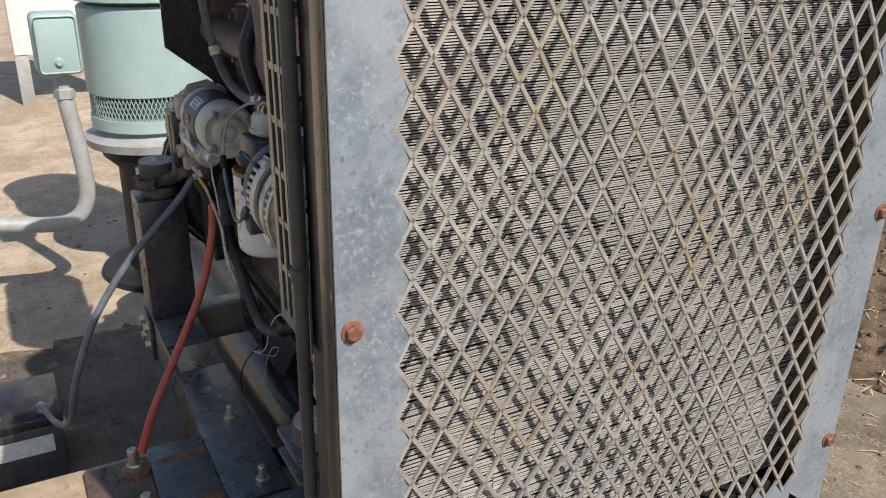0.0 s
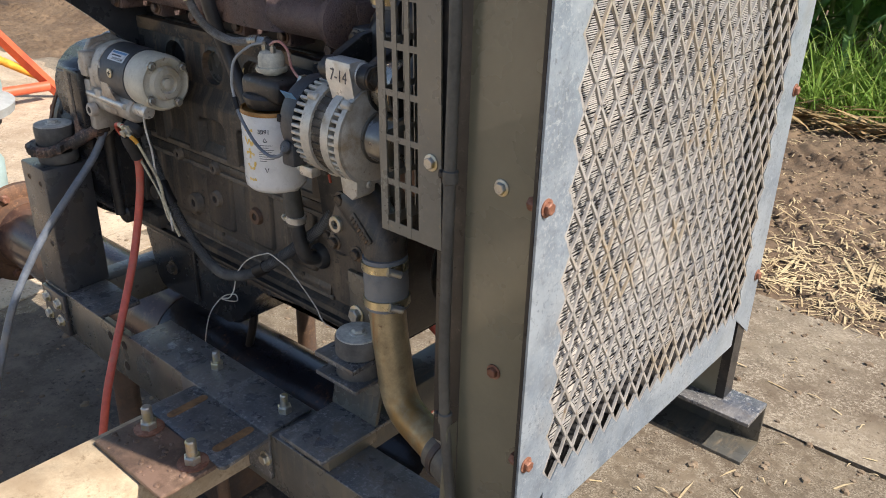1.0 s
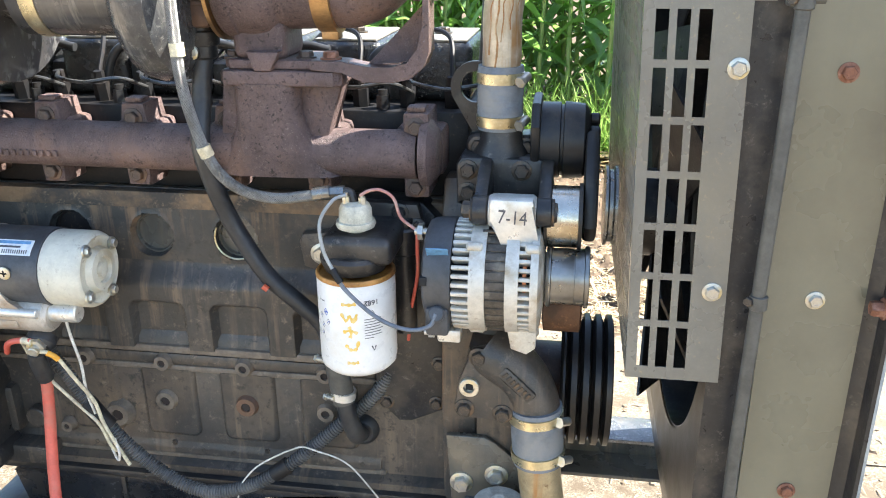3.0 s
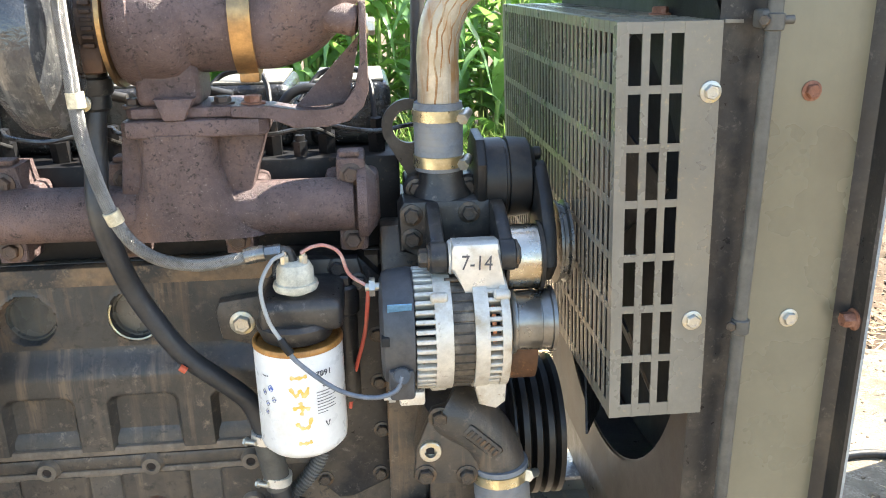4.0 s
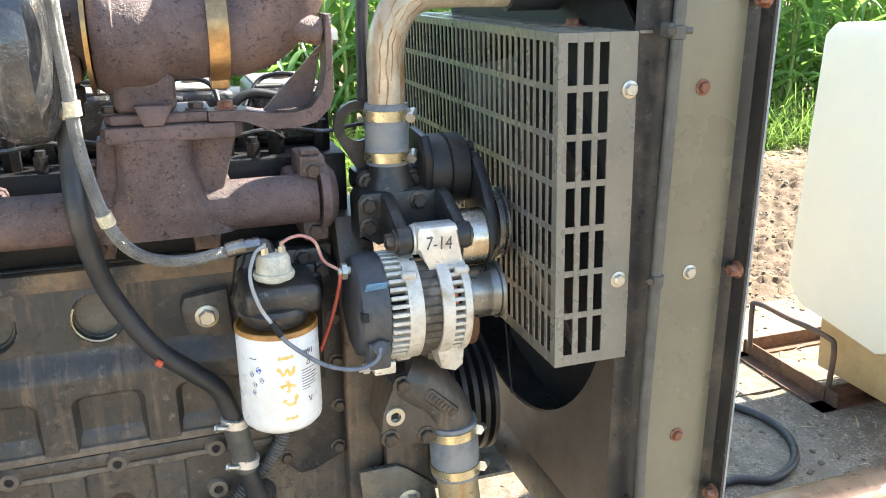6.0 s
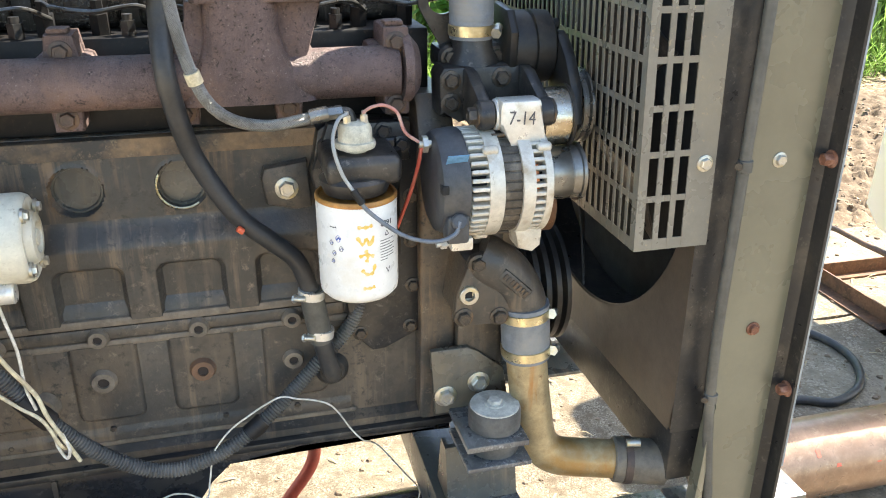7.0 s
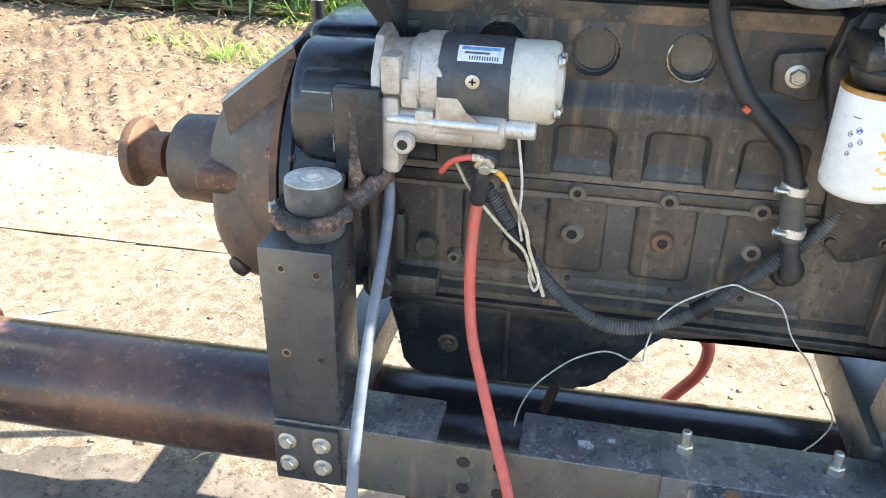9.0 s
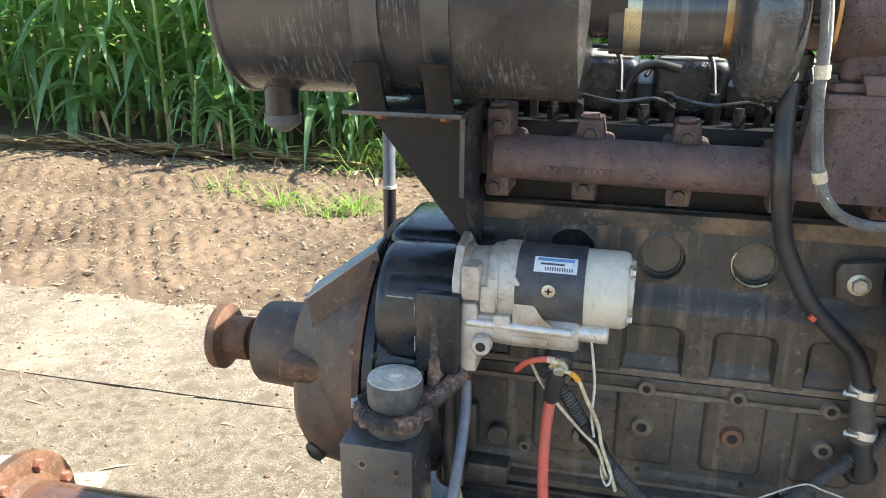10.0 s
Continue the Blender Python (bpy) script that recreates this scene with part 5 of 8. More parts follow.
# ---- exhaust manifold ----
mani = thing("exhaust_manifold", (-0.05, -0.04, 1.03), "rusty brown cast-iron exhaust manifold with bolted flanges", "manifold")
MYC = -0.029
bm = new_bm()
tube(bm, [(-0.340, MYC, 1.078), (-0.2, MYC, 1.077), (0.0, MYC, 1.076), (0.03, MYC, 1.076), (0.13, MYC, 1.076), (0.262, MYC, 1.076)], 0.0292, 28)
part("log", bm, "cast", mani)
for i, x in enumerate((-0.337, -0.222, -0.103, 0.021, 0.138, 0.260)):
    end = i in (0, 5)
    w = 0.0148 if not end else 0.0155
    yb = -0.036 if end else -0.022
    bm = new_bm()
    if end:
        box(bm, x - w, x + w, yb, 0.03, 1.024, 1.140 if i == 0 else 1.127, 0.004)
    else:
        prism(bm, [(x - w * 1.5, 1.085), (x - w, 1.128), (x + w, 1.128), (x + w * 1.5, 1.085)], "y", yb, 0.03, 0.004)
        prism(bm, [(x - w - 0.007, 1.066), (x - w - 0.004, 1.022), (x + w - 0.004, 1.022), (x + w - 0.001, 1.066)], "y", yb, 0.03, 0.004)
    box(bm, x - 0.03, x + 0.03, -0.014, 0.036, 1.045, 1.105, 0.008)
    part("port_flange", bm, "cast", mani)
    bolt(mani, (x, yb, 1.118 if i == 0 else 1.110), NY, 0.0088, "rustbrown", True)
    bolt(mani, (x - (0.004 if not end or i == 0 else 0.001), yb, 1.037), NY, 0.0088, "rustbrown", True)
    bm = new_bm()
    box(bm, x - 0.012, x + 0.010, yb + 0.006, yb + 0.028, (1.140 if i == 0 else 1.127) + (0 if end else 0.001), (1.146 if i == 0 else 1.133) + (0 if end else 0.001), 0.002)
    part("tab", bm, "cast", mani)
bm = new_bm()
lathe(bm, (0.266, MYC + 0.004, 1.078), PX, [(0, 0.040), (0.010, 0.040), (0.02, 0.028), (0.022, 0.015)], 28)
part("end_cap", bm, "cast", mani)
# casting number as plain raised bars
for k in range(9):
    bm = new_bm()
    box(bm, -0.272 + k * 0.0095, -0.267 + k * 0.0095, MYC - 0.0308, MYC - 0.027, 1.066, 1.074, 0.0008, 1)
    part("raised_bar", bm, "cast", mani)
# riser to the turbocharger
bm = new_bm()
n = 24
sect = [(1.050, 0.088, 0.080, 0.026), (1.068, 0.088, 0.068, 0.030), (1.085, 0.088, 0.058, 0.033), (1.105, 0.088, 0.047, 0.034), (1.128, 0.087, 0.041, 0.036), (1.163, 0.087, 0.041, 0.038)]
prev = None
for z_, xc, hw_, hd in sect:
    row_ = [bm.verts.new((xc + math.copysign(abs(math.cos(2 * math.pi * k / n)) ** 0.6, math.cos(2 * math.pi * k / n)) * hw_, MYC - 0.004 + math.copysign(abs(math.sin(2 * math.pi * k / n)) ** 0.6, math.sin(2 * math.pi * k / n)) * hd, z_)) for k in range(n)]
    if prev:
        for k in range(n):
            bm.faces.new((prev[k], prev[(k + 1) % n], row_[(k + 1) % n], row_[k]))
    prev = row_
bm.faces.new(prev)
part("riser", bm, "cast", mani)
bm = new_bm()
prism(bm, [(0.118, 1.090), (0.156, 1.096), (0.176, 1.162), (0.118, 1.162)], "y", -0.046, -0.006, 0.004)
part("web", bm, "cast", mani)
bm = new_bm()
prism(bm, [(0.030, 1.162), (0.022, 1.098), (0.05, 1.085), (0.06, 1.162)], "y", -0.046, -0.006, 0.004)
part("web", bm, "cast", mani)
bm = new_bm()
prism(bm, [(0.036, -0.062), (0.042, -0.070), (0.172, -0.070), (0.181, -0.060), (0.178, 0.03), (0.036, 0.03)], "z", 1.1605, 1.1785, 0.004)
part("turbo_flange", bm, "cast", mani)

# ---- turbocharger ----
turbo = thing("turbocharger", (0.06, -0.05, 1.17), "turbocharger with rusty turbine housing and oily black compressor", "turbocharger")
TY, TZ = -0.026, 1.274
bm = new_bm()
prism(bm, [(0.041, -0.056), (0.048, -0.064), (0.145, -0.064), (0.152, -0.054), (0.15, 0.02), (0.041, 0.02)], "z", 1.1787, 1.1905, 0.004)
box(bm, 0.052, 0.116, -0.060, 0.012, 1.189, 1.235, 0.010, 3)
prism(bm, [(0.072, 1.200), (0.080, 1.178), (0.100, 1.178), (0.112, 1.200)], "y", -0.0725, -0.055, 0.003)
part("foot", bm, "cast", turbo)
for x in (0.0475, 0.135):
    bolt(turbo, (x, -0.045, 1.1905), UP, 0.0085, "rustbrown", True)
bm = new_bm()
lathe(bm, (0.038, TY, TZ), PX, [(0, 0.05), (0.002, 0.060), (0.010, 0.0655), (0.024, 0.0665), (0.0255, 0.0645), (0.045, 0.0655), (0.060, 0.063), (0.068, 0.057), (0.072, 0.0535), (0.115, 0.0525), (0.118, 0.050)], 44)
part("turbine_housing", bm, "cast", turbo)
bm = new_bm()
ring(bm, (0.034, TY, TZ), PX, 0.05, 0.066, 0.0045, 44)
part("v_band", bm, "copperband", turbo, "brassy v-band clamp")
bm = new_bm()
ring(bm, (0.153, TY, TZ), PX, 0.050, 0.057, 0.021, 44)
box(bm, 0.1535, 0.1735, TY - 0.016, TY + 0.004, TZ - 0.064, TZ - 0.048, 0.002)
part("exhaust_clamp", bm, "copperband", turbo, "heat-tinted band clamp")
bm = new_bm()
tube(bm, [(0.172, TY, TZ), (0.186, TY, TZ), (0.208, TY, TZ + 0.010), (0.230, TY, TZ + 0.036), (0.241, TY, TZ + 0.068), (0.244, TY, TZ + 0.13)], 0.0515, 32)
part("exhaust_elbow", bm, "cast", turbo)
bm = new_bm()
cyl(bm, (0.228, TY - 0.022, TZ + 0.006), (0.2755, TY - 0.030, TZ - 0.006), 0.0155, 18, 0.003)
part("elbow_lug", bm, "cast", turbo)
bm = new_bm()
o = [(0.146, 1.1905), (0.185, 1.190), (0.215, 1.183), (0.240, 1.183), (0.258, 1.188), (0.271, 1.204), (0.2755, 1.23), (0.276, 1.288), (0.2835, 1.288), (0.283, 1.202), (0.277, 1.186), (0.262, 1.172), (0.240, 1.167), (0.205, 1.167), (0.184, 1.179), (0.146, 1.179)]
prism(bm, o, "y", -0.070, -0.034, 0.0015)
prism(bm, [(0.205, 1.182), (0.262, 1.188), (0.2762, 1.255)], "y", -0.040, -0.035)
part("support_bracket", bm, "cast", turbo)
bolt(turbo, (0.2835, -0.054, 1.2635), PX, 0.009, "zinc", True)
bolt(turbo, (0.166, -0.050, 1.1905), UP, 0.009, "rustbolt", True)
bm = new_bm()
cyl(bm, (0.004, TY, TZ), (0.042, TY, TZ), 0.040, 32, 0.004)
box(bm, 0.0, 0.028, TY - 0.036, TY + 0.02, TZ - 0.050, TZ - 0.02, 0.006)
part("center_housing", bm, "rustbrown", turbo)
bm = new_bm()
cyl(bm, (0.006, TY - 0.010, TZ - 0.088), (0.006, TY - 0.010, TZ - 0.045), 0.0165, 20, 0.003)
lathe(bm, (0.006, TY - 0.010, TZ - 0.072), UP, [(0, 0.0185), (0.003, 0.0205), (0.016, 0.0205), (0.018, 0.0185)], 20)
part("drain_flange", bm, "black", turbo, "oily black drain connection")
bolt(turbo, (0.001, TY - 0.031, TZ - 0.078), NY, 0.006, "zinc", True)
for k in range(6):
    bm = new_bm()
    box(bm, 0.013, 0.024, TY - 0.0418, TY - 0.036, TZ + 0.016 - k * 0.008, TZ + 0.020 - k * 0.008, 0.0006, 1)
    part("raised_bar", bm, "rustbrown", turbo)
bm = new_bm()
lathe(bm, (-0.070, TY - 0.016, TZ - 0.012), PX, [(0, 0.05), (0.004, 0.06), (0.010, 0.080), (0.024, 0.097), (0.042, 0.101), (0.060, 0.096), (0.072, 0.078), (0.078, 0.05)], 48)
part("compressor_housing", bm, "oilwet", turbo, "oily black compressor housing")
bm = new_bm()
cyl(bm, (-0.205, TY - 0.008, TZ - 0.010), (-0.066, TY - 0.008, TZ - 0.010), 0.0525, 36)
part("inlet_hose", bm, "hosegloss", turbo, "black rubber inlet hose")
for x0_, mt in ((-0.078, "copperband"), (-0.188, "band")):
    bm = new_bm()
    ring(bm, (x0_, TY - 0.008, TZ - 0.010), PX, 0.050, 0.0540, 0.019, 40)
    part("hose_clamp", bm, mt, turbo, "brass-toned hose clamp")

# ---- air cleaner ----
airc = thing("air_cleaner", (-0.45, -0.04, 1.15), "large black cylindrical air cleaner with mounting straps, dust streaked", "air cleaner")
CY, CZ, CR = -0.04, 1.282, 0.128
bm = new_bm()
lathe(bm, (-0.664, CY, CZ), PX, [(0.004, 0.02), (0.004, 0.118), (0, 0.121), (0, CR + 0.001), (0.003, CR + 0.0035), (0.007, CR + 0.0035), (0.010, CR), (0.419, CR), (0.431, CR - 0.003), (0.435, 0.10), (0.439, 0.052), (0.479, 0.05)], 64)
part("canister", bm, "canister", airc)
for x0_ in (-0.487, -0.405):
    bm = new_bm()
    ring(bm, (x0_, CY, CZ), PX, CR - 0.001, CR + 0.003, 0.032, 64)
    strap = part("strap", bm, "postpaint", airc)
    for s_ in (-1, 1):
        bm = new_bm()
        prism(bm, [(CY + s_ * 0.128, 1.2075), (CY + s_ * 0.120, 1.2075), (CY + s_ * 0.093, 1.151), (CY + s_ * 0.084, 1.151), (CY + s_ * 0.084, 1.1475), (CY + s_ * 0.099, 1.1475)], "x", x0_, x0_ + 0.032, 0.0008)
        part("saddle", bm, "plainblack", strap, "bent sheet saddle under the strap")
bm = new_bm()
lathe(bm, (-0.622, CY - 0.025, 1.175), (0, 0, -1), [(0, 0.023), (0.052, 0.023), (0.053, 0.021), (0.06, 0.02)], 28)
part("outlet", bm, "gloss", airc)
bm = new_bm()
lathe(bm, (-0.622, CY - 0.025, 1.126), (0, 0, -1), [(0, 0.024), (0.001, 0.0245), (0.014, 0.0235), (0.016, 0.02), (0.024, 0.009), (0.025, 0.003)], 28)
part("dust_valve", bm, "bushing", airc, "rubber dust valve")
bm = new_bm()
box(bm, -0.512, -0.363, -0.137, 0.05, 1.1412, 1.147, 0.001)
part("bracket", bm, "postpaint", airc)
bm = new_bm()
prism(bm, [(-0.122, 1.141), (0.06, 1.141), (0.06, 0.945), (0.0, 0.945), (-0.122, 1.043)], "x", -0.369, -0.363)
part("bracket_leg", bm, "postpaint", airc)
for y_ in (-0.032, 0.045):
    bm = new_bm()
    prism(bm, [(-0.508, 1.1412), (-0.369, 1.1412), (-0.369, 0.955), (-0.379, 0.955), (-0.508, 1.118)], "y", y_, y_ + 0.005)
    part("gusset", bm, "plainblack", airc, "black triangular gusset")
bm = new_bm()
box(bm, -0.405, -0.345, 0.01, 0.09, 0.945, 0.968, 0.004)
part("bracket_foot", bm, "black", airc)
for x_ in (-0.471, -0.389):
    bolt(airc, (x_, -0.11, 1.141), (0, 0, -1), 0.008, "rustbolt", True)

# ---- flywheel housing and clutch ----
bell = thing("flywheel_housing", (-0.47, AY, 0.6), "black cast flywheel housing with rusted mounting ear", "housing")
bm = new_bm()
lathe(bm, (-0.503, AY, AZ), PX, [(0, 0.190), (0.002, 0.203), (0.016, 0.203), (0.019, 0.197), (0.04, 0.193), (0.085, 0.184), (0.103, 0.17), (0.108, 0.14)], 64)
part("bell", bm, "gloss", bell)
bm = new_bm()
lathe(bm, (-0.488, -0.032, 0.862), PX, [(0, 0.07), (0.004, 0.082), (0.012, 0.087), (0.108, 0.087)], 44)
part("starter_pocket", bm, "gloss", bell)
bm = new_bm()
prism(bm, [(-0.090, 0.926), (-0.108, 0.917), (-0.116, 0.902), (-0.117, 0.82), (-0.10, 0.800), (0.05, 0.79), (0.05, 0.93)], "x", -0.472, -0.374, 0.007)
part("pocket_foot", bm, "gloss", bell)
bm = new_bm()
box(bm, -0.50, -0.39, -0.01, 0.16, 0.90, 0.958, 0.022, 3)
part("top_cover", bm, "gloss", bell)
bm = new_bm()
box(bm, -0.475, -0.40, -0.04, 0.12, 0.915, 0.945, 0.008)
part("top_recess", bm, "black", bell)
bm = new_bm()
box(bm, -0.426, -0.366, -0.1235, -0.09, 0.798, 0.913, 0.006)
rib = part("front_rib", bm, "gloss", bell)
g = random.Random(3)
bm = new_bm()
o = [(-0.400 - 0.003 - g.uniform(0, 0.004), 0.80 + k * 0.0105) for k in range(11)] + [(-0.400 + 0.003 + g.uniform(0, 0.004), 0.905 - k * 0.0105) for k in range(11)]
prism(bm, o, "y", -0.1243, -0.1232)
part("rust_run", bm, "rustyblack", rib, "speckled rust run")
bm = new_bm()
box(bm, -0.4285, -0.4272, -0.1178, -0.112, 0.825, 0.895)
part("scratch", bm, "chalk", rib, "pale scratched edge")
bm = new_bm()
box(bm, -0.466, -0.430, -0.1175, -0.11, 0.9005, 0.9018)
part("scratch", bm, "chalk", rib, "pale scratched edge")
bm = new_bm()
prism(bm, [(-0.49, 0.705), (-0.49, 0.77), (-0.45, 0.80), (-0.40, 0.79), (-0.372, 0.72), (-0.372, 0.62), (-0.40, 0.60), (-0.44, 0.62)], "y", -0.06, 0.02)
cyl(bm, (-0.392, -0.062, 0.598), (-0.392, 0.0, 0.598), 0.022, 24, 0.004)
part("lower_web", bm, "black", bell)
bm = new_bm()
tube(bm, [(-0.395, -0.065, 0.78), (-0.395, -0.066, 0.70), (-0.39, -0.066, 0.60)], 0.012, 12)
part("rib", bm, "black", bell)
for k in range(10):
    a_ = k * 2 * math.pi / 10 + 0.25
    bolt(bell, (-0.487, AY + math.cos(a_) * 0.1955, AZ + math.sin(a_) * 0.1955), PX, 0.006, "darkbolt", True)
bm = new_bm()
ring(bm, (-0.5045, AY, AZ), NX, 0.185, 0.2045, 0.010, 64)
part("seam_ring", bm, "rust", bell, "rust-brown bolted seam")
for a_, mt in ((3.35, "rustbolt"), (2.75, "rustbolt"), (3.9, "zinc")):
    bolt(bell, (-0.515, AY + math.cos(a_) * 0.194, AZ + math.sin(a_) * 0.194), NX, 0.0085, mt, True)
# mounting ear: rough cast ring round the rubber bushing
bm = new_bm()
g = random.Random(21)
rings_ = []
for k in range(40):
    a_ = 2 * math.pi * k / 40
    w_ = 1 + 0.05 * math.sin(k * 2.7) + g.uniform(-0.03, 0.03)
    c_, q_ = math.cos(a_), math.sin(a_)
    rise_ = 0.016 * max(0.0, math.cos(a_ - 0.3)) ** 3
    rings_.append([bm.verts.new((-0.446 + r_ * c_, -0.150 + r_ * q_, z_ + rise_)) for r_, z_ in ((0.037, 0.7635), (0.048 * w_, 0.7655), (0.0545 * w_, 0.7615), (0.056 * w_, 0.754), (0.053 * w_, 0.747), (0.045, 0.744), (0.037, 0.745))])
for k in range(40):
    p_, q_ = rings_[k], rings_[(k + 1) % 40]
    for i in range(7):
        bm.faces.new((p_[i], p_[(i + 1) % 7], q_[(i + 1) % 7], q_[i]))
part("mounting_ear", bm, "rustyblack", bell, "rust-scaled cast mounting ear")
bm = new_bm()
tube(bm, [(-0.398, -0.140, 0.768), (-0.381, -0.128, 0.781), (-0.368, -0.105, 0.795), (-0.366, -0.08, 0.80)], 0.013, 10)
tube(bm, [(-0.402, -0.122, 0.766), (-0.399, -0.118, 0.785), (-0.400, -0.114, 0.82)], 0.012, 10)
part("ear_rib", bm, "rustyblack", bell)
bolt(bell, (-0.500, -0.15, 0.755), (-1, -0.3, 0), 0.008, "zinc", True)

rmount = thing("rear_engine_mount", (-0.446, -0.15, 0.725), "round rubber engine mount on a square steel post", "engine mount")
bm = new_bm()
lathe(bm, (-0.446, -0.150, 0.762), UP, [(0, 0.034), (0.004, 0.0365), (0.033, 0.0375), (0.038, 0.036), (0.0395, 0.014)], 40)
part("upper_bushing", bm, "bushing", rmount)
bm = new_bm()
lathe(bm, (-0.446, -0.150, 0.7255), UP, [(0, 0.035), (0.004, 0.038), (0.020, 0.038), (0.023, 0.036)], 40)
part("lower_bushing", bm, "bushing", rmount)
bm = new_bm()
lathe(bm, (-0.446, -0.150, 0.8005), UP, [(0, 0.036), (0.0015, 0.0355), (0.002, 0.034)], 36)
part("top_washer", bm, "dusttop", rmount, "dusty steel top washer")
bolt(rmount, (-0.446, -0.15, 0.8025), UP, 0.0105, "dusttop", True, 0.006)
bm = new_bm()
box(bm, -0.508, -0.408, -0.2025, -0.105, 0.4535, 0.725, 0.005)
part("post", bm, "postpaint", rmount, "black square steel post, scuffed and dusty")
for x_, z_ in ((-0.476, 0.697), (-0.430, 0.692), (-0.478, 0.568), (-0.430, 0.563)):
    bm = new_bm()
    ring(bm, (x_, -0.2026, z_), NY, 0.0042, 0.0064, 0.0008, 18)
    part("hole_rim", bm, "tanrust", rmount, "bare rusty rim of a bolt hole")
    bm = new_bm()
    cyl(bm, (x_, -0.2026, z_), (x_, -0.203, z_), 0.0042, 14)
    part("hole", bm, "hole", rmount)

clutch = thing("power_take_off", (-0.65, AY, 0.55), "rust-brown clutch housing with output shaft and flange", "clutch")
bm = new_bm()
lathe(bm, (-0.506, AY, AZ - 0.016), NX, [(0, 0.184), (0.010, 0.184), (0.05, 0.160), (0.09, 0.136), (0.118, 0.118), (0.134, 0.108), (0.143, 0.10), (0.148, 0.085)], 56)
part("cone", bm, "rustbrown", clutch)
bm = new_bm()
lathe(bm, (-0.507, AY - 0.012, AZ - 0.056), NX, [(0, 0.142), (0.05, 0.142), (0.09, 0.136), (0.118, 0.122), (0.134, 0.104), (0.142, 0.085)], 48)
part("lower_drum", bm, "rustbrown", clutch)
bm = new_bm()
lathe(bm, (-0.640, AY, AZ - 0.020), NX, [(0, 0.080), (0.012, 0.076), (0.014, 0.0715), (0.092, 0.0675), (0.099, 0.062), (0.100, 0.03)], 44)
part("bearing_carrier", bm, "rustbrown", clutch, "dark bearing carrier")
bm = new_bm()
lathe(bm, (-0.738, AY, AZ - 0.020), NX, [(0, 0.022), (0.024, 0.022), (0.025, 0.0345), (0.027, 0.036), (0.062, 0.036), (0.066, 0.040), (0.068, 0.052), (0.070, 0.0545), (0.084, 0.0545), (0.086, 0.053), (0.087, 0.03), (0.083, 0.028)], 44)
part("output_flange", bm, "rust", clutch, "rusty output flange on its shaft")
bm = new_bm()
q = [V((-0.506, 0.015, 0.936)), V((-0.506, -0.03, 0.931)), V((-0.617, -0.03, 0.8455)), V((-0.617, 0.015, 0.851))]
nrm = (q[1] - q[0]).cross(q[2] - q[0]).normalized()
nrm = nrm if nrm.z > 0 else -nrm
lo_ = [bm.verts.new(p - V((-0.03, 0, 0.21))) for p in q]
hi_ = [bm.verts.new(p) for p in q]
bm.faces.new(lo_)
bm.faces.new(hi_[::-1])
for i in range(4):
    bm.faces.new((lo_[i], lo_[(i + 1) % 4], hi_[(i + 1) % 4], hi_[i]))
part("inspection_box", bm, "rustbrown", clutch)
bm = new_bm()
lo_ = [bm.verts.new(p + nrm * 0.0005) for p in q]
hi_ = [bm.verts.new(p + nrm * 0.004) for p in q]
bm.faces.new(lo_)
bm.faces.new(hi_[::-1])
for i in range(4):
    bm.faces.new((lo_[i], lo_[(i + 1) % 4], hi_[(i + 1) % 4], hi_[i]))
part("inspection_plate", bm, "galv", clutch, "grey inspection cover plate")
bm = new_bm()
box(bm, -0.655, -0.575, -0.068, 0.02, 0.722, 0.760, 0.010, 3)
part("side_boss", bm, "rust", clutch, "rusty side boss")
bm = new_bm()
lathe(bm, (-0.598, -0.028, 0.608), (-0.4, -1, -0.3), [(0, 0.024), (0.012, 0.026), (0.016, 0.018), (0.03, 0.017), (0.034, 0.010)], 20)
part("grease_plug", bm, "black", clutch, "greasy black plug")

# ---- front mount ----
fmount = thing("front_engine_mount", (0.37, -0.1, 0.48), "front engine mount with round rubber bushing on a bent plate", "engine mount")
bm = new_bm()
prism(bm, [(0.296, 0.701), (0.348, 0.702), (0.361, 0.694), (0.400, 0.662), (0.410, 0.600), (0.303, 0.600)], "y", -0.052, -0.042, 0.002)
part("side_plate", bm, "frame", fmount)
for x_, z_ in ((0.317, 0.629), (0.364, 0.645)):
    bolt(fmount, (x_, -0.0522, z_), NY, 0.0115, "zinc", True)
bm = new_bm()
box(bm, 0.322, 0.407, -0.147, -0.036, 0.598, 0.607, 0.0015)
part("upper_tray", bm, "frametop", fmount)
bm = new_bm()
box(bm, 0.323, 0.412, -0.147, -0.050, 0.566, 0.573, 0.0015)
part("lower_tray", bm, "frametop", fmount)
bm = new_bm()
cyl(bm, (0.372, -0.102, 0.5731), (0.372, -0.102, 0.5999), 0.0345, 36)
part("lower_bushing", bm, "bushing", fmount)
bm = new_bm()
lathe(bm, (0.372, -0.102, 0.607), UP, [(0, 0.0335), (0.002, 0.0355), (0.027, 0.0355), (0.031, 0.034), (0.0315, 0.012)], 40)
part("upper_bushing", bm, "bushing", fmount)
bm = new_bm()
lathe(bm, (0.372, -0.102, 0.6383), UP, [(0, 0.0335), (0.0015, 0.033), (0.002, 0.0315)], 36)
part("top_washer", bm, "dusttop", fmount, "dusty steel top washer")
bolt(fmount, (0.372, -0.102, 0.6403), UP, 0.010, "dusttop", True, 0.006)
bm = new_bm()
prism(bm, [(-0.104, 0.484), (-0.098, 0.484), (-0.078, 0.566), (-0.086, 0.566)], "x", 0.308, 0.408)
part("wall_plate", bm, "frame", fmount)
bm = new_bm()
prism(bm, [(-0.103, 0.484), (-0.04, 0.484), (-0.06, 0.5655), (-0.086, 0.5655)], "x", 0.3085, 0.314)
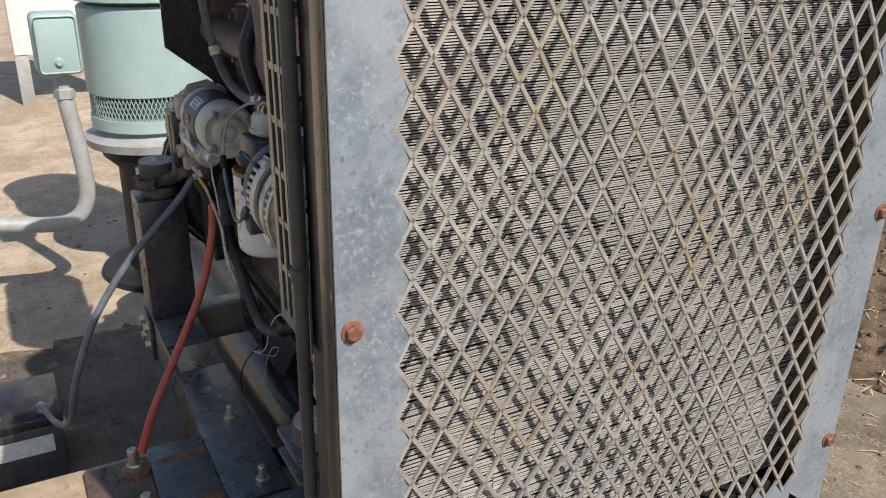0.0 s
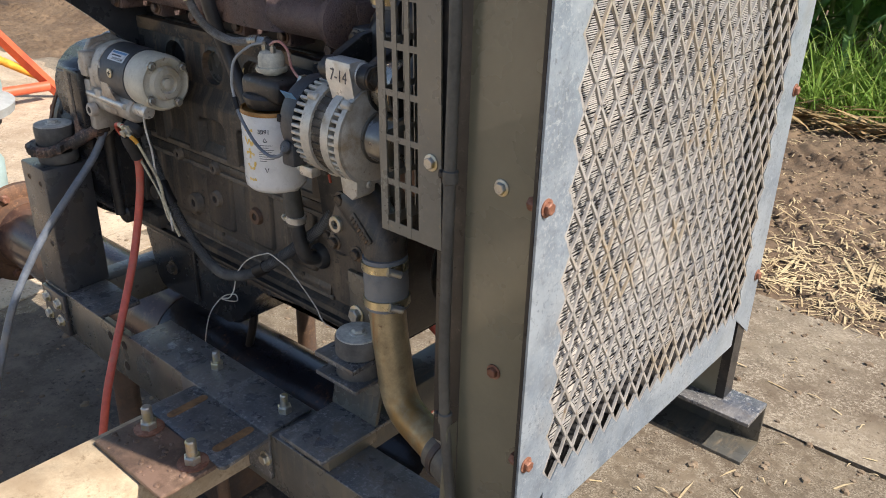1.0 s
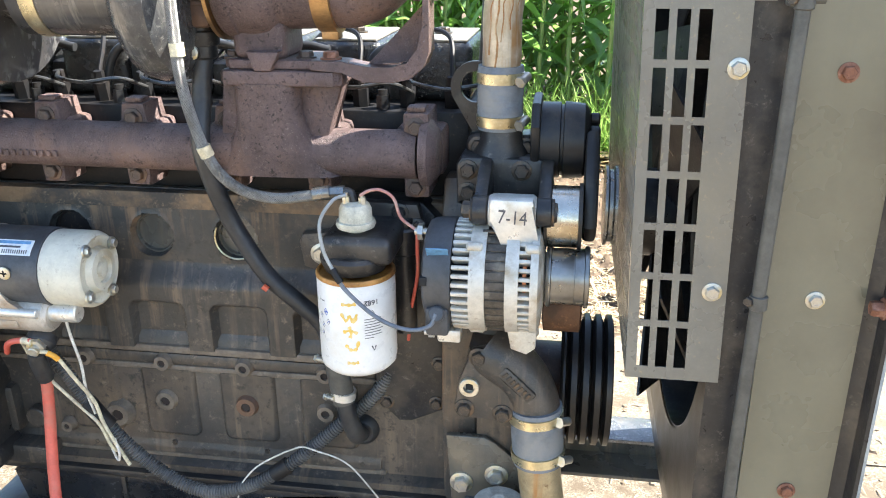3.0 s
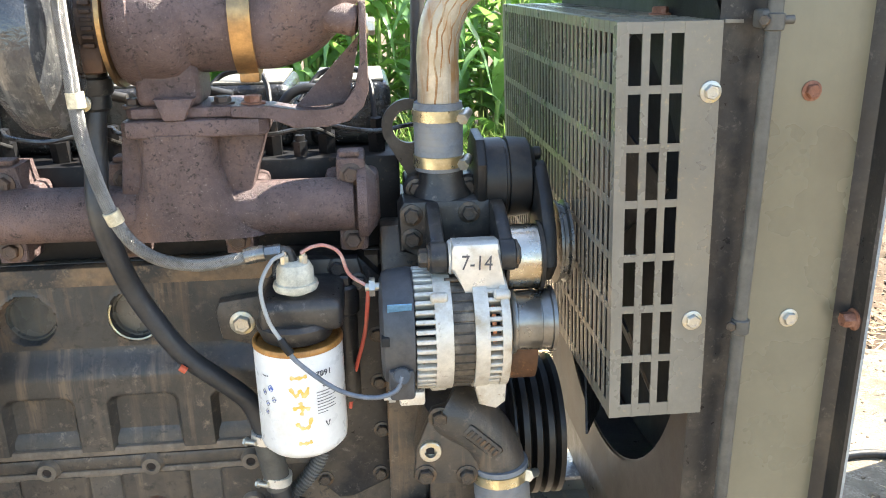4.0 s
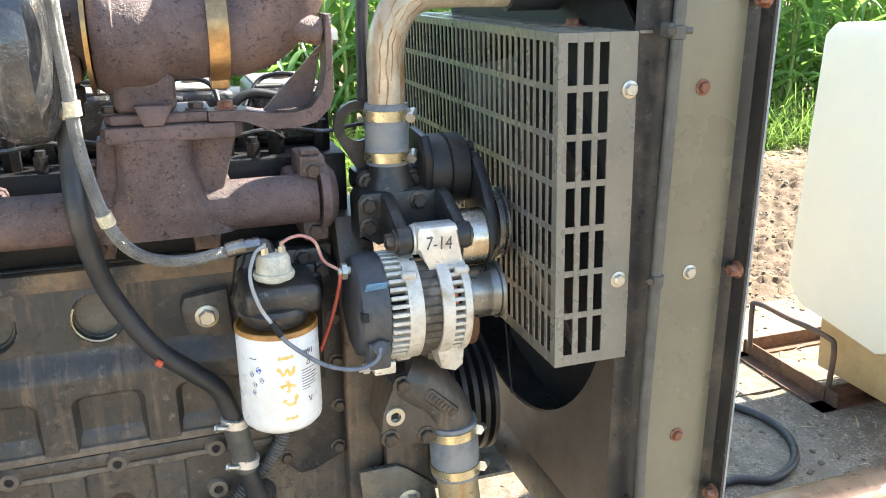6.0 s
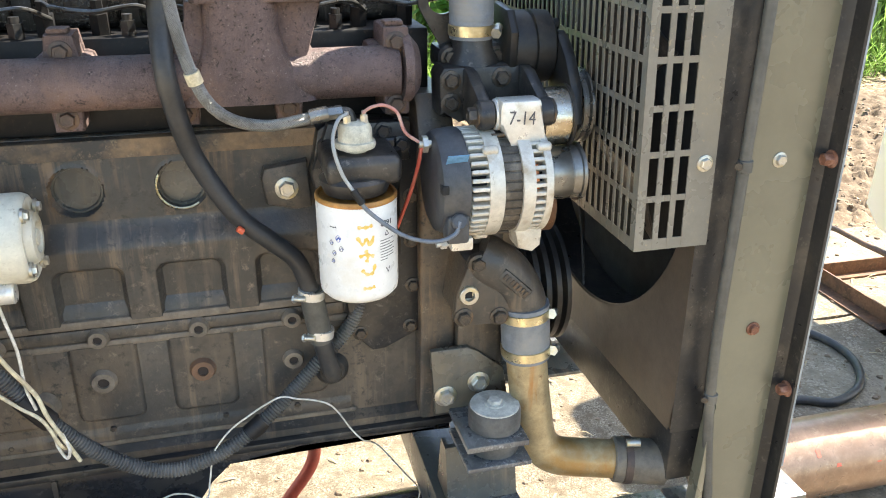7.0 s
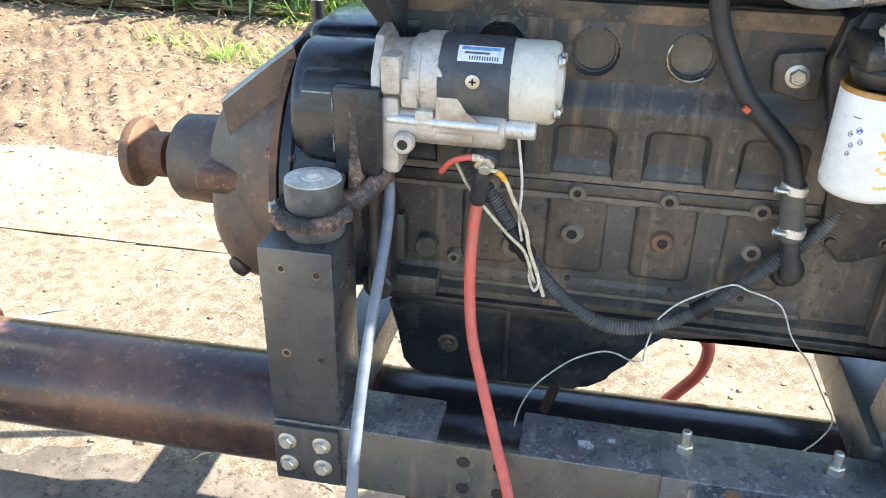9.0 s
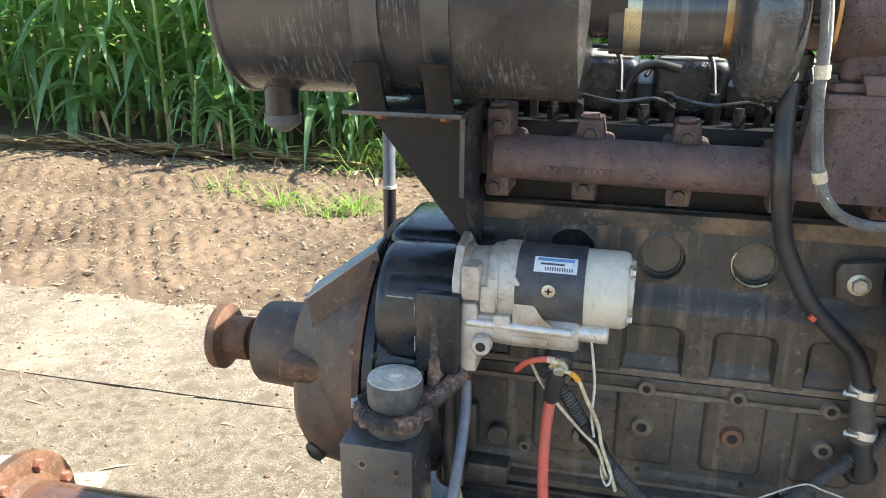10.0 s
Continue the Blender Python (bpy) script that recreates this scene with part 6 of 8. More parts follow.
part("end_plate", bm, "frame", fmount)
bm = new_bm()
box(bm, 0.310, 0.411, -0.216, -0.04, 0.4765, 0.4835, 0.0015)
part("base_plate", bm, "frametop", fmount)
bm = new_bm()
box(bm, 0.314, 0.407, -0.2, -0.1, 0.4535, 0.4763, 0.001)
part("shim_block", bm, "frame", fmount)

# ---- oil filter ----
FX, FY = 0.197, -0.101
filt = thing("oil_filter", (FX, FY, 0.81), "white spin-on oil filter with yellow marker strokes below a black head", "oil filter")
bm = new_bm()
lathe(bm, (FX, FY, 0.829), UP, [(0, 0.010), (0.0005, 0.030), (0.003, 0.040), (0.009, 0.0455), (0.016, 0.0465), (0.117, 0.0465), (0.121, 0.0455)], 56)
part("canister", bm, "white", filt)
bm = new_bm()
lathe(bm, (FX, FY, 0.9495), UP, [(0, 0.0462), (0.0008, 0.0472), (0.004, 0.0472), (0.006, 0.0458), (0.006, 0.0435), (0.002, 0.0425), (0.002, 0.03)], 56)
part("rim", bm, "orange_ring", filt, "rust-orange filter rim")


def on_filter(a0, a1, z0, z1, material, name, lift=0.0004):
    """A thin print on the canister between two angles (0 faces the front)."""
    b = new_bm()
    k = max(2, int(abs(a1 - a0) / 6) + 1)
    lo_, hi_ = [], []
    for i in range(k):
        a_ = radians(a0 + (a1 - a0) * i / (k - 1))
        p_ = (FX + (0.0465 + lift) * math.sin(a_), FY - (0.0465 + lift) * math.cos(a_))
        lo_.append(b.verts.new((*p_, z0)))
        hi_.append(b.verts.new((*p_, z1)))
    for i in range(k - 1):
        b.faces.new((lo_[i], lo_[i + 1], hi_[i + 1], hi_[i]))
    part(name, b, material, filt, smooth=0)


def on_filter_line(pts, w, material, name):
    """A stroke along points (angle, height) on the canister."""
    b = new_bm()
    rows_ = []
    line_ = glide([(a_, z_ * 1000, 0) for a_, z_ in pts], 4)
    for i, q_ in enumerate(line_):
        d_ = (line_[min(i + 1, len(line_) - 1)] - line_[max(i - 1, 0)])
        d_ = V((math.radians(d_.x) * 46.5, d_.y, 0)).normalized()
        ww = w * (0.75 + 0.35 * math.sin(i * 1.9))
        row_ = []
        for s_ in (-1, 1):
            a_ = math.radians(q_.x) + s_ * (-d_.y) * ww / 0.0465
            z_ = q_.y / 1000 + s_ * d_.x * ww
            row_.append(b.verts.new((FX + 0.0470 * math.sin(a_), FY - 0.0470 * math.cos(a_), z_)))
        if rows_:
            b.faces.new((rows_[-1][0], row_[0], row_[1], rows_[-1][1]))
        rows_.append(row_)
    part(name, b, material, filt, smooth=0)


for strk in ([(-8, 0.9285), (3, 0.928), (13, 0.9295)], [(-9, 0.917), (-2, 0.908), (4, 0.914), (9, 0.906), (14, 0.917)], [(-7, 0.893), (3, 0.8955), (14, 0.892)], [(2, 0.901), (5, 0.894), (3, 0.886)],
             [(-4, 0.877), (3, 0.871), (11, 0.872), (15, 0.882)], [(-3, 0.8535), (6, 0.853), (14, 0.8545)]):
    on_filter_line(strk, 0.0023, "yellowmark", "marker_stroke")
for r_ in range(8):
    z_ = 0.908 - r_ * 0.0034
    on_filter(24, 24 + (26, 18, 28, 24, 29, 25, 27, 14)[r_], z_, z_ + 0.0009, "ink", "print_line")
on_filter_line([(27, 0.9285), (30, 0.9255), (33, 0.9285), (30, 0.9315), (27, 0.9285)], 0.0005, "ink", "print_icon")
a_ = radians(35)
words("1602", 0.0092, Matrix.Translation((FX + 0.0474 * math.sin(a_), FY - 0.0474 * math.cos(a_), 0.9295)) @ Matrix.Rotation(a_, 4, "Z") @ pose(0, 0, 0, 90, 0, 0) @ Matrix.Rotation(math.pi, 4, "Z"), "ink", filt, "print", "upside-down printed number 1602")
on_filter_line([(33, 0.914), (36, 0.919), (39, 0.914), (33, 0.914)], 0.0007, "ink", "print_icon")
on_filter_line([(34, 0.874), (37, 0.868), (40, 0.874)], 0.0008, "ink", "print_icon")
for z_, a_, s_ in ((0.914, -36, 1.0), (0.902, -32, 0.8), (0.896, -43, 0.8), (0.908, -47, 0.8), (0.886, -45, 0.7)):
    on_filter_line([(a_ - 4 * s_, z_), (a_, z_ + 0.004 * s_), (a_ + 4 * s_, z_), (a_, z_ - 0.004 * s_), (a_ - 4 * s_, z_)], 0.0004, "ink" if s_ < 1 else "blueink", "print_icon")
    on_filter_line([(a_ - 3 * s_, z_ - 0.002), (a_ + 1, z_ + 0.001), (a_ + 3 * s_, z_ - 0.001)], 0.0005 if s_ < 1 else 0.0012, "blueink", "print_icon")
on_filter_line([(-48, 0.9275), (-43, 0.927), (-38, 0.9275)], 0.0008, "ink", "print_bar")

head = thing("filter_head", (0.2, -0.06, 0.95), "black oil filter head with milky plastic sensor cap", "filter head")
bm = new_bm()
lathe(bm, (FX, FY, 0.957), UP, [(0, 0.036), (0.012, 0.041), (0.016, 0.041), (0.02, 0.036)], 40)
box(bm, 0.162, 0.247, -0.13, -0.025, 0.968, 1.002, 0.010, 3)
part("casting", bm, "black", head)
bm = new_bm()
prism(bm, [(0.155, 0.965), (0.175, 1.02), (0.262, 1.018), (0.275, 0.97)], "y", -0.045, -0.028, 0.004)
part("mount_plate", bm, "black", head)
for x_, z_ in ((0.240, 1.008), (0.262, 0.99)):
    bolt(head, (x_, -0.045, z_), NY, 0.008, "black", True)
bm = new_bm()
lathe(bm, (0.199, -0.098, 1.0), UP, [(0, 0.013), (0.006, 0.013), (0.0065, 0.022), (0.010, 0.0235), (0.014, 0.0225), (0.0145, 0.0195), (0.028, 0.0190), (0.034, 0.016), (0.036, 0.010)], 36)
part("sensor_cap", bm, "clearplastic", head, "milky plastic sensor cap")
for dx_ in (-0.009, 0.010):
    bm = new_bm()
    cyl(bm, (0.199 + dx_, -0.102, 1.034), (0.199 + dx_, -0.102, 1.043), 0.0045, 6)
    cyl(bm, (0.199 + dx_, -0.102, 1.043), (0.199 + dx_, -0.102, 1.048), 0.0025, 8)
    part("terminal", bm, "zinc", head)

# ---- alternator ----
alt = thing("alternator", (0.35, -0.115, 0.9), "silver alternator with ribbed vents, black rear cap and hand-marked arm", "alternator")
ALY, ALZ = -0.100, 0.956
bm = new_bm()
lathe(bm, (0.283, ALY, ALZ + 0.003), PX, [(0, 0.028), (0.001, 0.050), (0.004, 0.0575), (0.010, 0.0605), (0.030, 0.0625), (0.0345, 0.0615)], 44)
part("rear_cap", bm, "plastic", alt, "dark plastic rear cap")
bm = new_bm()
box(bm, 0.290, 0.316, ALY - 0.061, ALY - 0.035, 0.902, 0.936, 0.004)
cyl(bm, (0.303, ALY - 0.052, 0.926), (0.303, ALY - 0.066, 0.932), 0.0095, 16, 0.002)
part("plug_socket", bm, "plastic", alt)
bm = new_bm()
box(bm, 0.284, 0.292, ALY - 0.0605, ALY - 0.045, 0.962, 0.972, 0.001)
part("cap_notch", bm, "inside", alt)
m_ = Matrix.Translation((0.303, ALY - 0.0497, ALZ + 0.0415)) @ Matrix.Rotation(radians(38), 4, "X")
bm = new_bm()
box(bm, -0.012, 0.012, -0.0004, 0.0004, -0.011, 0.011)
bmesh.ops.transform(bm, matrix=Matrix.Translation((0, -0.0008, 0)), verts=bm.verts)
bmesh.ops.transform(bm, matrix=m_, verts=bm.verts)
part("label", bm, "bluelabel", alt, "blue printed label")
bm = new_bm()
cyl(bm, (0.317, ALY, ALZ), (0.412, ALY, ALZ), 0.051, 40)
part("core", bm, "inside", alt)
bm = new_bm()
ring(bm, (0.396, ALY, ALZ), PX, 0.030, 0.0535, 0.004, 36)
ring(bm, (0.378, ALY, ALZ), PX, 0.03, 0.0535, 0.012, 36)
part("winding", bm, "copper", alt, "copper windings")
bm = new_bm()
cyl(bm, (0.353, ALY, ALZ), (0.380, ALY, ALZ), 0.0605, 48)
part("stator", bm, "laminate", alt, "dark laminated stator band")
for k in range(36):
    bm = new_bm()
    box(bm, 0.3545, 0.3785, -0.0046, 0.0046, 0.059, 0.0616, 0.0008, 1)
    bmesh.ops.transform(bm, matrix=Matrix.Translation((0, ALY, ALZ)) @ Matrix.Rotation(2 * math.pi * k / 36, 4, "X"), verts=bm.verts)
    part("lamination", bm, "laminate", alt)
for a_ in (1.2, -1.35, 2.6, 4.0):
    bm = new_bm()
    cyl(bm, (0.350, ALY - 0.064 * math.cos(a_), ALZ + 0.064 * math.sin(a_)), (0.382, ALY - 0.064 * math.cos(a_), ALZ + 0.064 * math.sin(a_)), 0.0026, 12)
    part("through_bolt", bm, "darkbolt", alt)
for e_, w_ in ((0.338, 0.0175), (0.3775, 0.0145), (0.4045, 0.0085)):
    bm = new_bm()
    ring(bm, (e_, ALY, ALZ), PX, 0.045, 0.0655, w_, 56)
    part("housing_ring", bm, "alu", alt)
for x0_, x1_ in ((0.3185, 0.340), (0.390, 0.4055)):
    for k in range(40):
        a_ = 2 * math.pi * k / 40
        bm = new_bm()
        box(bm, x0_, x1_, -0.0024, 0.0024, 0.048, 0.0646, 0.001, 1)
        bmesh.ops.transform(bm, matrix=Matrix.Translation((0, ALY, ALZ)) @ Matrix.Rotation(a_, 4, "X"), verts=bm.verts)
        part("vent_rib", bm, "alu", alt)
for a_ in (0.85, 2.9, 4.9):
    for x0_, x1_ in ((0.334, 0.352), (0.398, 0.415)):
        bm = new_bm()
        cyl(bm, (x0_, ALY - 0.065 * math.cos(a_), ALZ + 0.065 * math.sin(a_)), (x1_, ALY - 0.065 * math.cos(a_), ALZ + 0.065 * math.sin(a_)), 0.0055, 14, 0.002)
        part("bolt_lug", bm, "alu", alt)
bm = new_bm()
lathe(bm, (0.4125, ALY, ALZ), PX, [(0, 0.062), (0.003, 0.056), (0.006, 0.03), (0.010, 0.022)], 40)
part("front_face", bm, "alu", alt)
bm = new_bm()
pr = [(0, 0.026), (0.001, 0.034), (0.003, 0.0355), (0.006, 0.0355), (0.007, 0.0325)]
pr += [(0.009, 0.0318), (0.030, 0.0322), (0.031, 0.0315), (0.0325, 0.0315), (0.033, 0.0322)]
pr += [(0.043, 0.0325), (0.044, 0.0355), (0.048, 0.0355), (0.049, 0.033), (0.046, 0.026), (0.045, 0.01)]
lathe(bm, (0.4195, ALY, ALZ + 0.002), PX, pr, 44)
part("pulley", bm, "pulleysteel", alt, "smooth dark steel pulley")
# mounting arm with the hand-written mark
bm = new_bm()
prism(bm, [(0.357, 1.050), (0.359, 1.056), (0.404, 1.056), (0.406, 1.050), (0.408, 1.012), (0.4145, 0.998), (0.4145, 0.978), (0.378, 0.978), (0.377, 0.998), (0.357, 1.030)], "y", -0.1345, -0.105, 0.003)
cyl(bm, (0.355, -0.112, 1.037), (0.4075, -0.112, 1.037), 0.018, 28, 0.002)
part("mounting_arm", bm, "alubright", alt, "bright cast arm marked in ink")
words("7-14", 0.027, Matrix.Translation((0.3825, -0.1348, 1.036)) @ pose(0, 0, 0, 90, 3, 0) @ Matrix.Diagonal((0.66, 0.82, 1, 1)), "ink", alt, "handwriting", "hand-written mark 7-14")
bm = new_bm()
prism(bm, [(0.378, 0.908), (0.414, 0.908), (0.412, 0.880), (0.402, 0.872), (0.384, 0.878)], "y", -0.135, -0.10, 0.003)
part("lower_lug", bm, "alu", alt)
bm = new_bm()
box(bm, 0.300, 0.327, -0.140, -0.122, 0.884, 0.900, 0.003)
cyl(bm, (0.284, -0.131, 0.892), (0.301, -0.131, 0.892), 0.0035, 12)
cyl(bm, (0.289, -0.131, 0.892), (0.296, -0.131, 0.892), 0.006, 6)
part("capacitor", bm, "alubright", alt)
bm = new_bm()
cyl(bm, (0.270, -0.105, 1.006), (0.288, -0.105, 1.006), 0.0045, 12)
cyl(bm, (0.274, -0.105, 1.006), (0.280, -0.105, 1.006), 0.010, 6)
part("output_stud", bm, "zinc", alt)

# ---- starter motor ----
st = thing("starter_motor", (-0.27, -0.062, 0.8), "starter motor with silver end, black band and cast nose", "starter motor")
SY, SZ = -0.062, 0.918
bm = new_bm()
lathe(bm, (-0.300, SY, SZ), PX, [(0, 0.045), (0.001, 0.0525), (0.088, 0.0525), (0.0885, 0.051)], 52)
part("field_case", bm, "plastic", st, "matt black motor case")
bm = new_bm()
lathe(bm, (-0.213, SY, SZ), PX, [(0, 0.0505), (0.048, 0.0505), (0.054, 0.048), (0.056, 0.0445), (0.0535, 0.041), (0.0535, 0.031), (0.058, 0.029), (0.0615, 0.027), (0.0625, 0.018), (0.057, 0.016), (0.057, 0.010), (0.062, 0.009), (0.063, 0.003)], 52)
part("end_cap", bm, "greypaint", st, "chipped silver-painted end cap")
for a_ in (0.6, 2.2, 3.8, 5.2):
    bolt(st, (-0.156, SY + 0.042 * math.cos(a_), SZ + 0.042 * math.sin(a_)), PX, 0.0062, "zinc", True)
bm = new_bm()
lathe(bm, (-0.255, -0.1135, 0.928), NY, [(0, 0.0085), (0.002, 0.0085), (0.0026, 0.0072), (0.0026, 0.003)], 24)
part("screw", bm, "zinc", st, "cross-head screw")
bm = new_bm()
for w_, h_ in ((0.0042, 0.001), (0.001, 0.0042)):
    box(bm, -0.255 - w_, -0.255 + w_, -0.1166, -0.1155, 0.928 - h_, 0.928 + h_)
part("screw_cross", bm, "inside", st)


def on_starter(x0, x1, a0, a1, material, name, label="", lift=0.0006):
    b = new_bm()
    rows_ = []
    for i in range(6):
        a_ = radians(a0 + (a1 - a0) * i / 5)
        y_, z_ = SY - (0.0525 + lift) * math.cos(a_), SZ + (0.0525 + lift) * math.sin(a_)
        rows_.append((b.verts.new((x0, y_, z_)), b.verts.new((x1, y_, z_))))
    for p_, q_ in zip(rows_, rows_[1:]):
        b.faces.new((p_[0], p_[1], q_[1], q_[0]))
    part(name, b, material, st, label, 0)


on_starter(-0.276, -0.222, 36, 60, "label", "label", "white printed label")
on_starter(-0.272, -0.226, 53, 58, "bluelabel", "print_bar", "", 0.0009)
for k in range(12):
    on_starter(-0.262 + k * 0.003, -0.2605 + k * 0.003, 38.5, 44, "ink", "print_bar", "", 0.0009)
on_starter(-0.268, -0.238, 47, 50, "ink", "print_bar", "", 0.0009)
# cast nose and flange
bm = new_bm()
lathe(bm, (-0.372, SY, SZ), PX, [(0, 0.046), (0.010, 0.046), (0.012, 0.042), (0.035, 0.044), (0.04, 0.049), (0.052, 0.051), (0.054, 0.054), (0.074, 0.054), (0.075, 0.05)], 40)
part("nose", bm, "nose", st, "cast aluminium nose housing")
bm = new_bm()
prism(bm, [(-0.100, 0.775), (-0.088, 0.772), (-0.045, 0.80), (-0.008, 0.90), (-0.012, 0.955), (-0.045, 0.975), (-0.085, 0.968), (-0.112, 0.93), (-0.114, 0.83), (-0.118, 0.80)], "x", -0.380, -0.368, 0.003)
part("flange", bm, "nose", st)
bm = new_bm()
box(bm, -0.368, -0.29, -0.108, -0.05, 0.845, 0.885, 0.010, 3)
box(bm, -0.369, -0.345, -0.112, -0.06, 0.80, 0.90, 0.006)
prism(bm, [(-0.30, 0.945), (-0.30, 0.868), (-0.225, 0.868), (-0.262, 0.885), (-0.28, 0.92)], "y", -0.113, -0.075, 0.003)
part("solenoid_bridge", bm, "nose", st)
bm = new_bm()
lathe(bm, (-0.36, -0.088, 0.862), PX, [(0, 0.022), (0.055, 0.024), (0.14, 0.024), (0.145, 0.020)], 30)
part("solenoid", bm, "nose", st)
bm = new_bm()
cyl(bm, (-0.222, -0.09, 0.866), (-0.178, -0.09, 0.866), 0.0125, 22, 0.002)
cyl(bm, (-0.36, -0.109, 0.873), (-0.222, -0.112, 0.872), 0.006, 12, 0.001)
part("plunger_tube", bm, "alubright", st)
bm = new_bm()
lathe(bm, (-0.338, -0.112, 0.845), NY, [(0, 0.014), (0.010, 0.013), (0.012, 0.011), (0.012, 0.0068), (0.002, 0.006)], 24)
part("eye_boss", bm, "nose", st)
bm = new_bm()
cyl(bm, (-0.338, -0.1225, 0.845), (-0.338, -0.1235, 0.845), 0.0066, 16)
part("eye_hole", bm, "hole", st)
for x0_, x1_, y0_, y1_, z0_, z1_ in ((-0.367, -0.343, -0.116, -0.07, 0.905, 0.952), (-0.343, -0.322, -0.112, -0.07, 0.888, 0.925), (-0.325, -0.302, -0.1155, -0.08, 0.862, 0.888), (-0.300, -0.252, -0.114, -0.08, 0.850, 0.862)):
    bm = new_bm()
    box(bm, x0_, x1_, y0_, y1_, z0_, z1_, 0.004)
    part("nose_rib", bm, "nose", st)
bolt(st, (-0.366, -0.10, 0.792), PX, 0.009, "rustbrown", True, 0.01)
bm = new_bm()
lathe(bm, (-0.240, -0.085, 0.828), (0, -0.5, -0.4), [(0, 0.019), (0.012, 0.020), (0.018, 0.016)], 24)
part("terminal_cap", bm, "rubber", st)
bm = new_bm()
cyl(bm, (-0.238, -0.095, 0.825), (-0.236, -0.118, 0.818), 0.0075, 14, 0.001)
lathe(bm, (-0.238, -0.10, 0.8235), (0.05, -1, -0.25), [(0, 0.013), (0.010, 0.013), (0.011, 0.010)], 6)
part("terminal_nut", bm, "zinc", st)

# ---- cables, hoses and wires ----


def hose(name, pts, r, material, label, category, steps=8, ribs=0.0, rib_len=0.006, n=12):
    bm_ = new_bm()
    tube(bm_, pts, r, n, steps, ribs, rib_len)
    return solid(name, bm_, material, label, category)


red = thing("battery_cable", (-0.24, -0.09, 0.4), "thick red battery cable hanging from the starter", "cable")
bm = new_bm()
tube(bm, [(-0.241, -0.104, 0.80), (-0.247, -0.088, 0.765), (-0.252, -0.088, 0.709), (-0.251, -0.102, 0.645), (-0.242, -0.124, 0.583), (-0.223, -0.154, 0.533), (-0.197, -0.194, 0.474), (-0.172, -0.232, 0.42), (-0.150, -0.268, 0.36), (-0.13, -0.31, 0.25), (-0.15, -0.36, 0.05), (-0.22, -0.40, -0.06), (-0.45, -0.46, -0.066)], 0.0078, 14)
part("sheath", bm, "redcable", red)
bm = new_bm()
tube(bm, [(-0.237, -0.108, 0.815), (-0.241, -0.104, 0.80), (-0.247, -0.088, 0.765)], 0.0112, 14)
part("boot", bm, "rubber", red, "black terminal boot")
grey = thing("ground_cable", (-0.375, -0.09, 0.4), "thick grey-blue cable from the starter flange down to the battery", "cable")
bm = new_bm()
tube(bm, [(-0.370, -0.085, 0.80), (-0.364, -0.090, 0.787), (-0.357, -0.121, 0.747), (-0.355, -0.169, 0.698), (-0.355, -0.224, 0.641), (-0.354, -0.269, 0.587), (-0.352, -0.316, 0.519), (-0.350, -0.346, 0.46), (-0.36, -0.38, 0.36), (-0.42, -0.40, 0.24), (-0.58, -0.43, 0.155), (-0.725, -0.455, 0.128)], 0.0075, 14)
part("sheath", bm, "greycable", grey)

cond = thing("wiring_conduit", (-0.03, -0.06, 0.58), "black corrugated wiring conduit hanging across the block", "conduit")
bm = new_bm()
tube(bm, [(-0.275, -0.05, 0.80), (-0.25, -0.062, 0.782), (-0.225, -0.068, 0.755), (-0.19, -0.07, 0.70), (-0.160, -0.066, 0.655), (-0.123, -0.062, 0.615), (-0.078, -0.06, 0.586), (-0.035, -0.06, 0.580), (0.017, -0.055, 0.594), (0.060, -0.046, 0.618), (0.10, -0.036, 0.648), (0.150, -0.022, 0.692), (0.195, -0.01, 0.735), (0.225, 0.004, 0.79)], 0.0102, 14, 8, 0.0018, 0.0042)
part("sheath", bm, "bushing", cond)
bm = new_bm()
tube(bm, [(-0.205, -0.07, 0.72), (-0.19, -0.071, 0.70), (-0.178, -0.069, 0.682)], 0.0125, 14)
part("tape_wrap", bm, "plainblack", cond, "black electrical tape")
bm = new_bm()
tube(bm, [(0.05, -0.048, 0.611), (0.06, -0.046, 0.618), (0.07, -0.043, 0.625)], 0.0122, 14)
part("clip", bm, "plainblack", cond, "black plastic clip")
hose("wire", [(-0.235, -0.112, 0.818), (-0.215, -0.105, 0.81), (-0.199, -0.095, 0.771), (-0.183, -0.086, 0.732), (-0.176, -0.085, 0.70), (-0.164, -0.083, 0.665), (-0.153, -0.075, 0.625)], 0.0026, "wire_cream", "cream wire with a yellow terminal by the starter", "wire")
hose("wire", [(-0.278, -0.08, 0.812), (-0.262, -0.085, 0.785), (-0.243, -0.085, 0.76), (-0.207, -0.082, 0.718), (-0.182, -0.085, 0.695), (-0.170, -0.084, 0.66), (-0.166, -0.075, 0.646)], 0.0023, "wire_cream", "cream wire tucked into the conduit", "wire")
hose("wire", [(-0.20, -0.09, 0.86), (-0.195, -0.092, 0.83), (-0.191, -0.088, 0.79), (-0.192, -0.085, 0.744), (-0.187, -0.082, 0.71)], 0.0019, "wire_white", "thin pale wire from the solenoid", "wire")
hose("wire", [(-0.165, -0.082, 0.672), (-0.160, -0.084, 0.65), (-0.166, -0.08, 0.635), (-0.174, -0.078, 0.655), (-0.172, -0.08, 0.68)], 0.0019, "wire_white", "loose white wire loop", "wire")
hose("wire", [(-0.240, -0.112, 0.832), (-0.258, -0.112, 0.832), (-0.279, -0.105, 0.822), (-0.295, -0.09, 0.801)], 0.004, "redcable", "short red wire with yellow crimp at the starter", "wire")
hose("wire", [(-0.252, -0.112, 0.8325), (-0.245, -0.112, 0.832), (-0.239, -0.112, 0.830)], 0.0046, "wire_cream", "cream crimp terminal on the starter wire", "terminal")
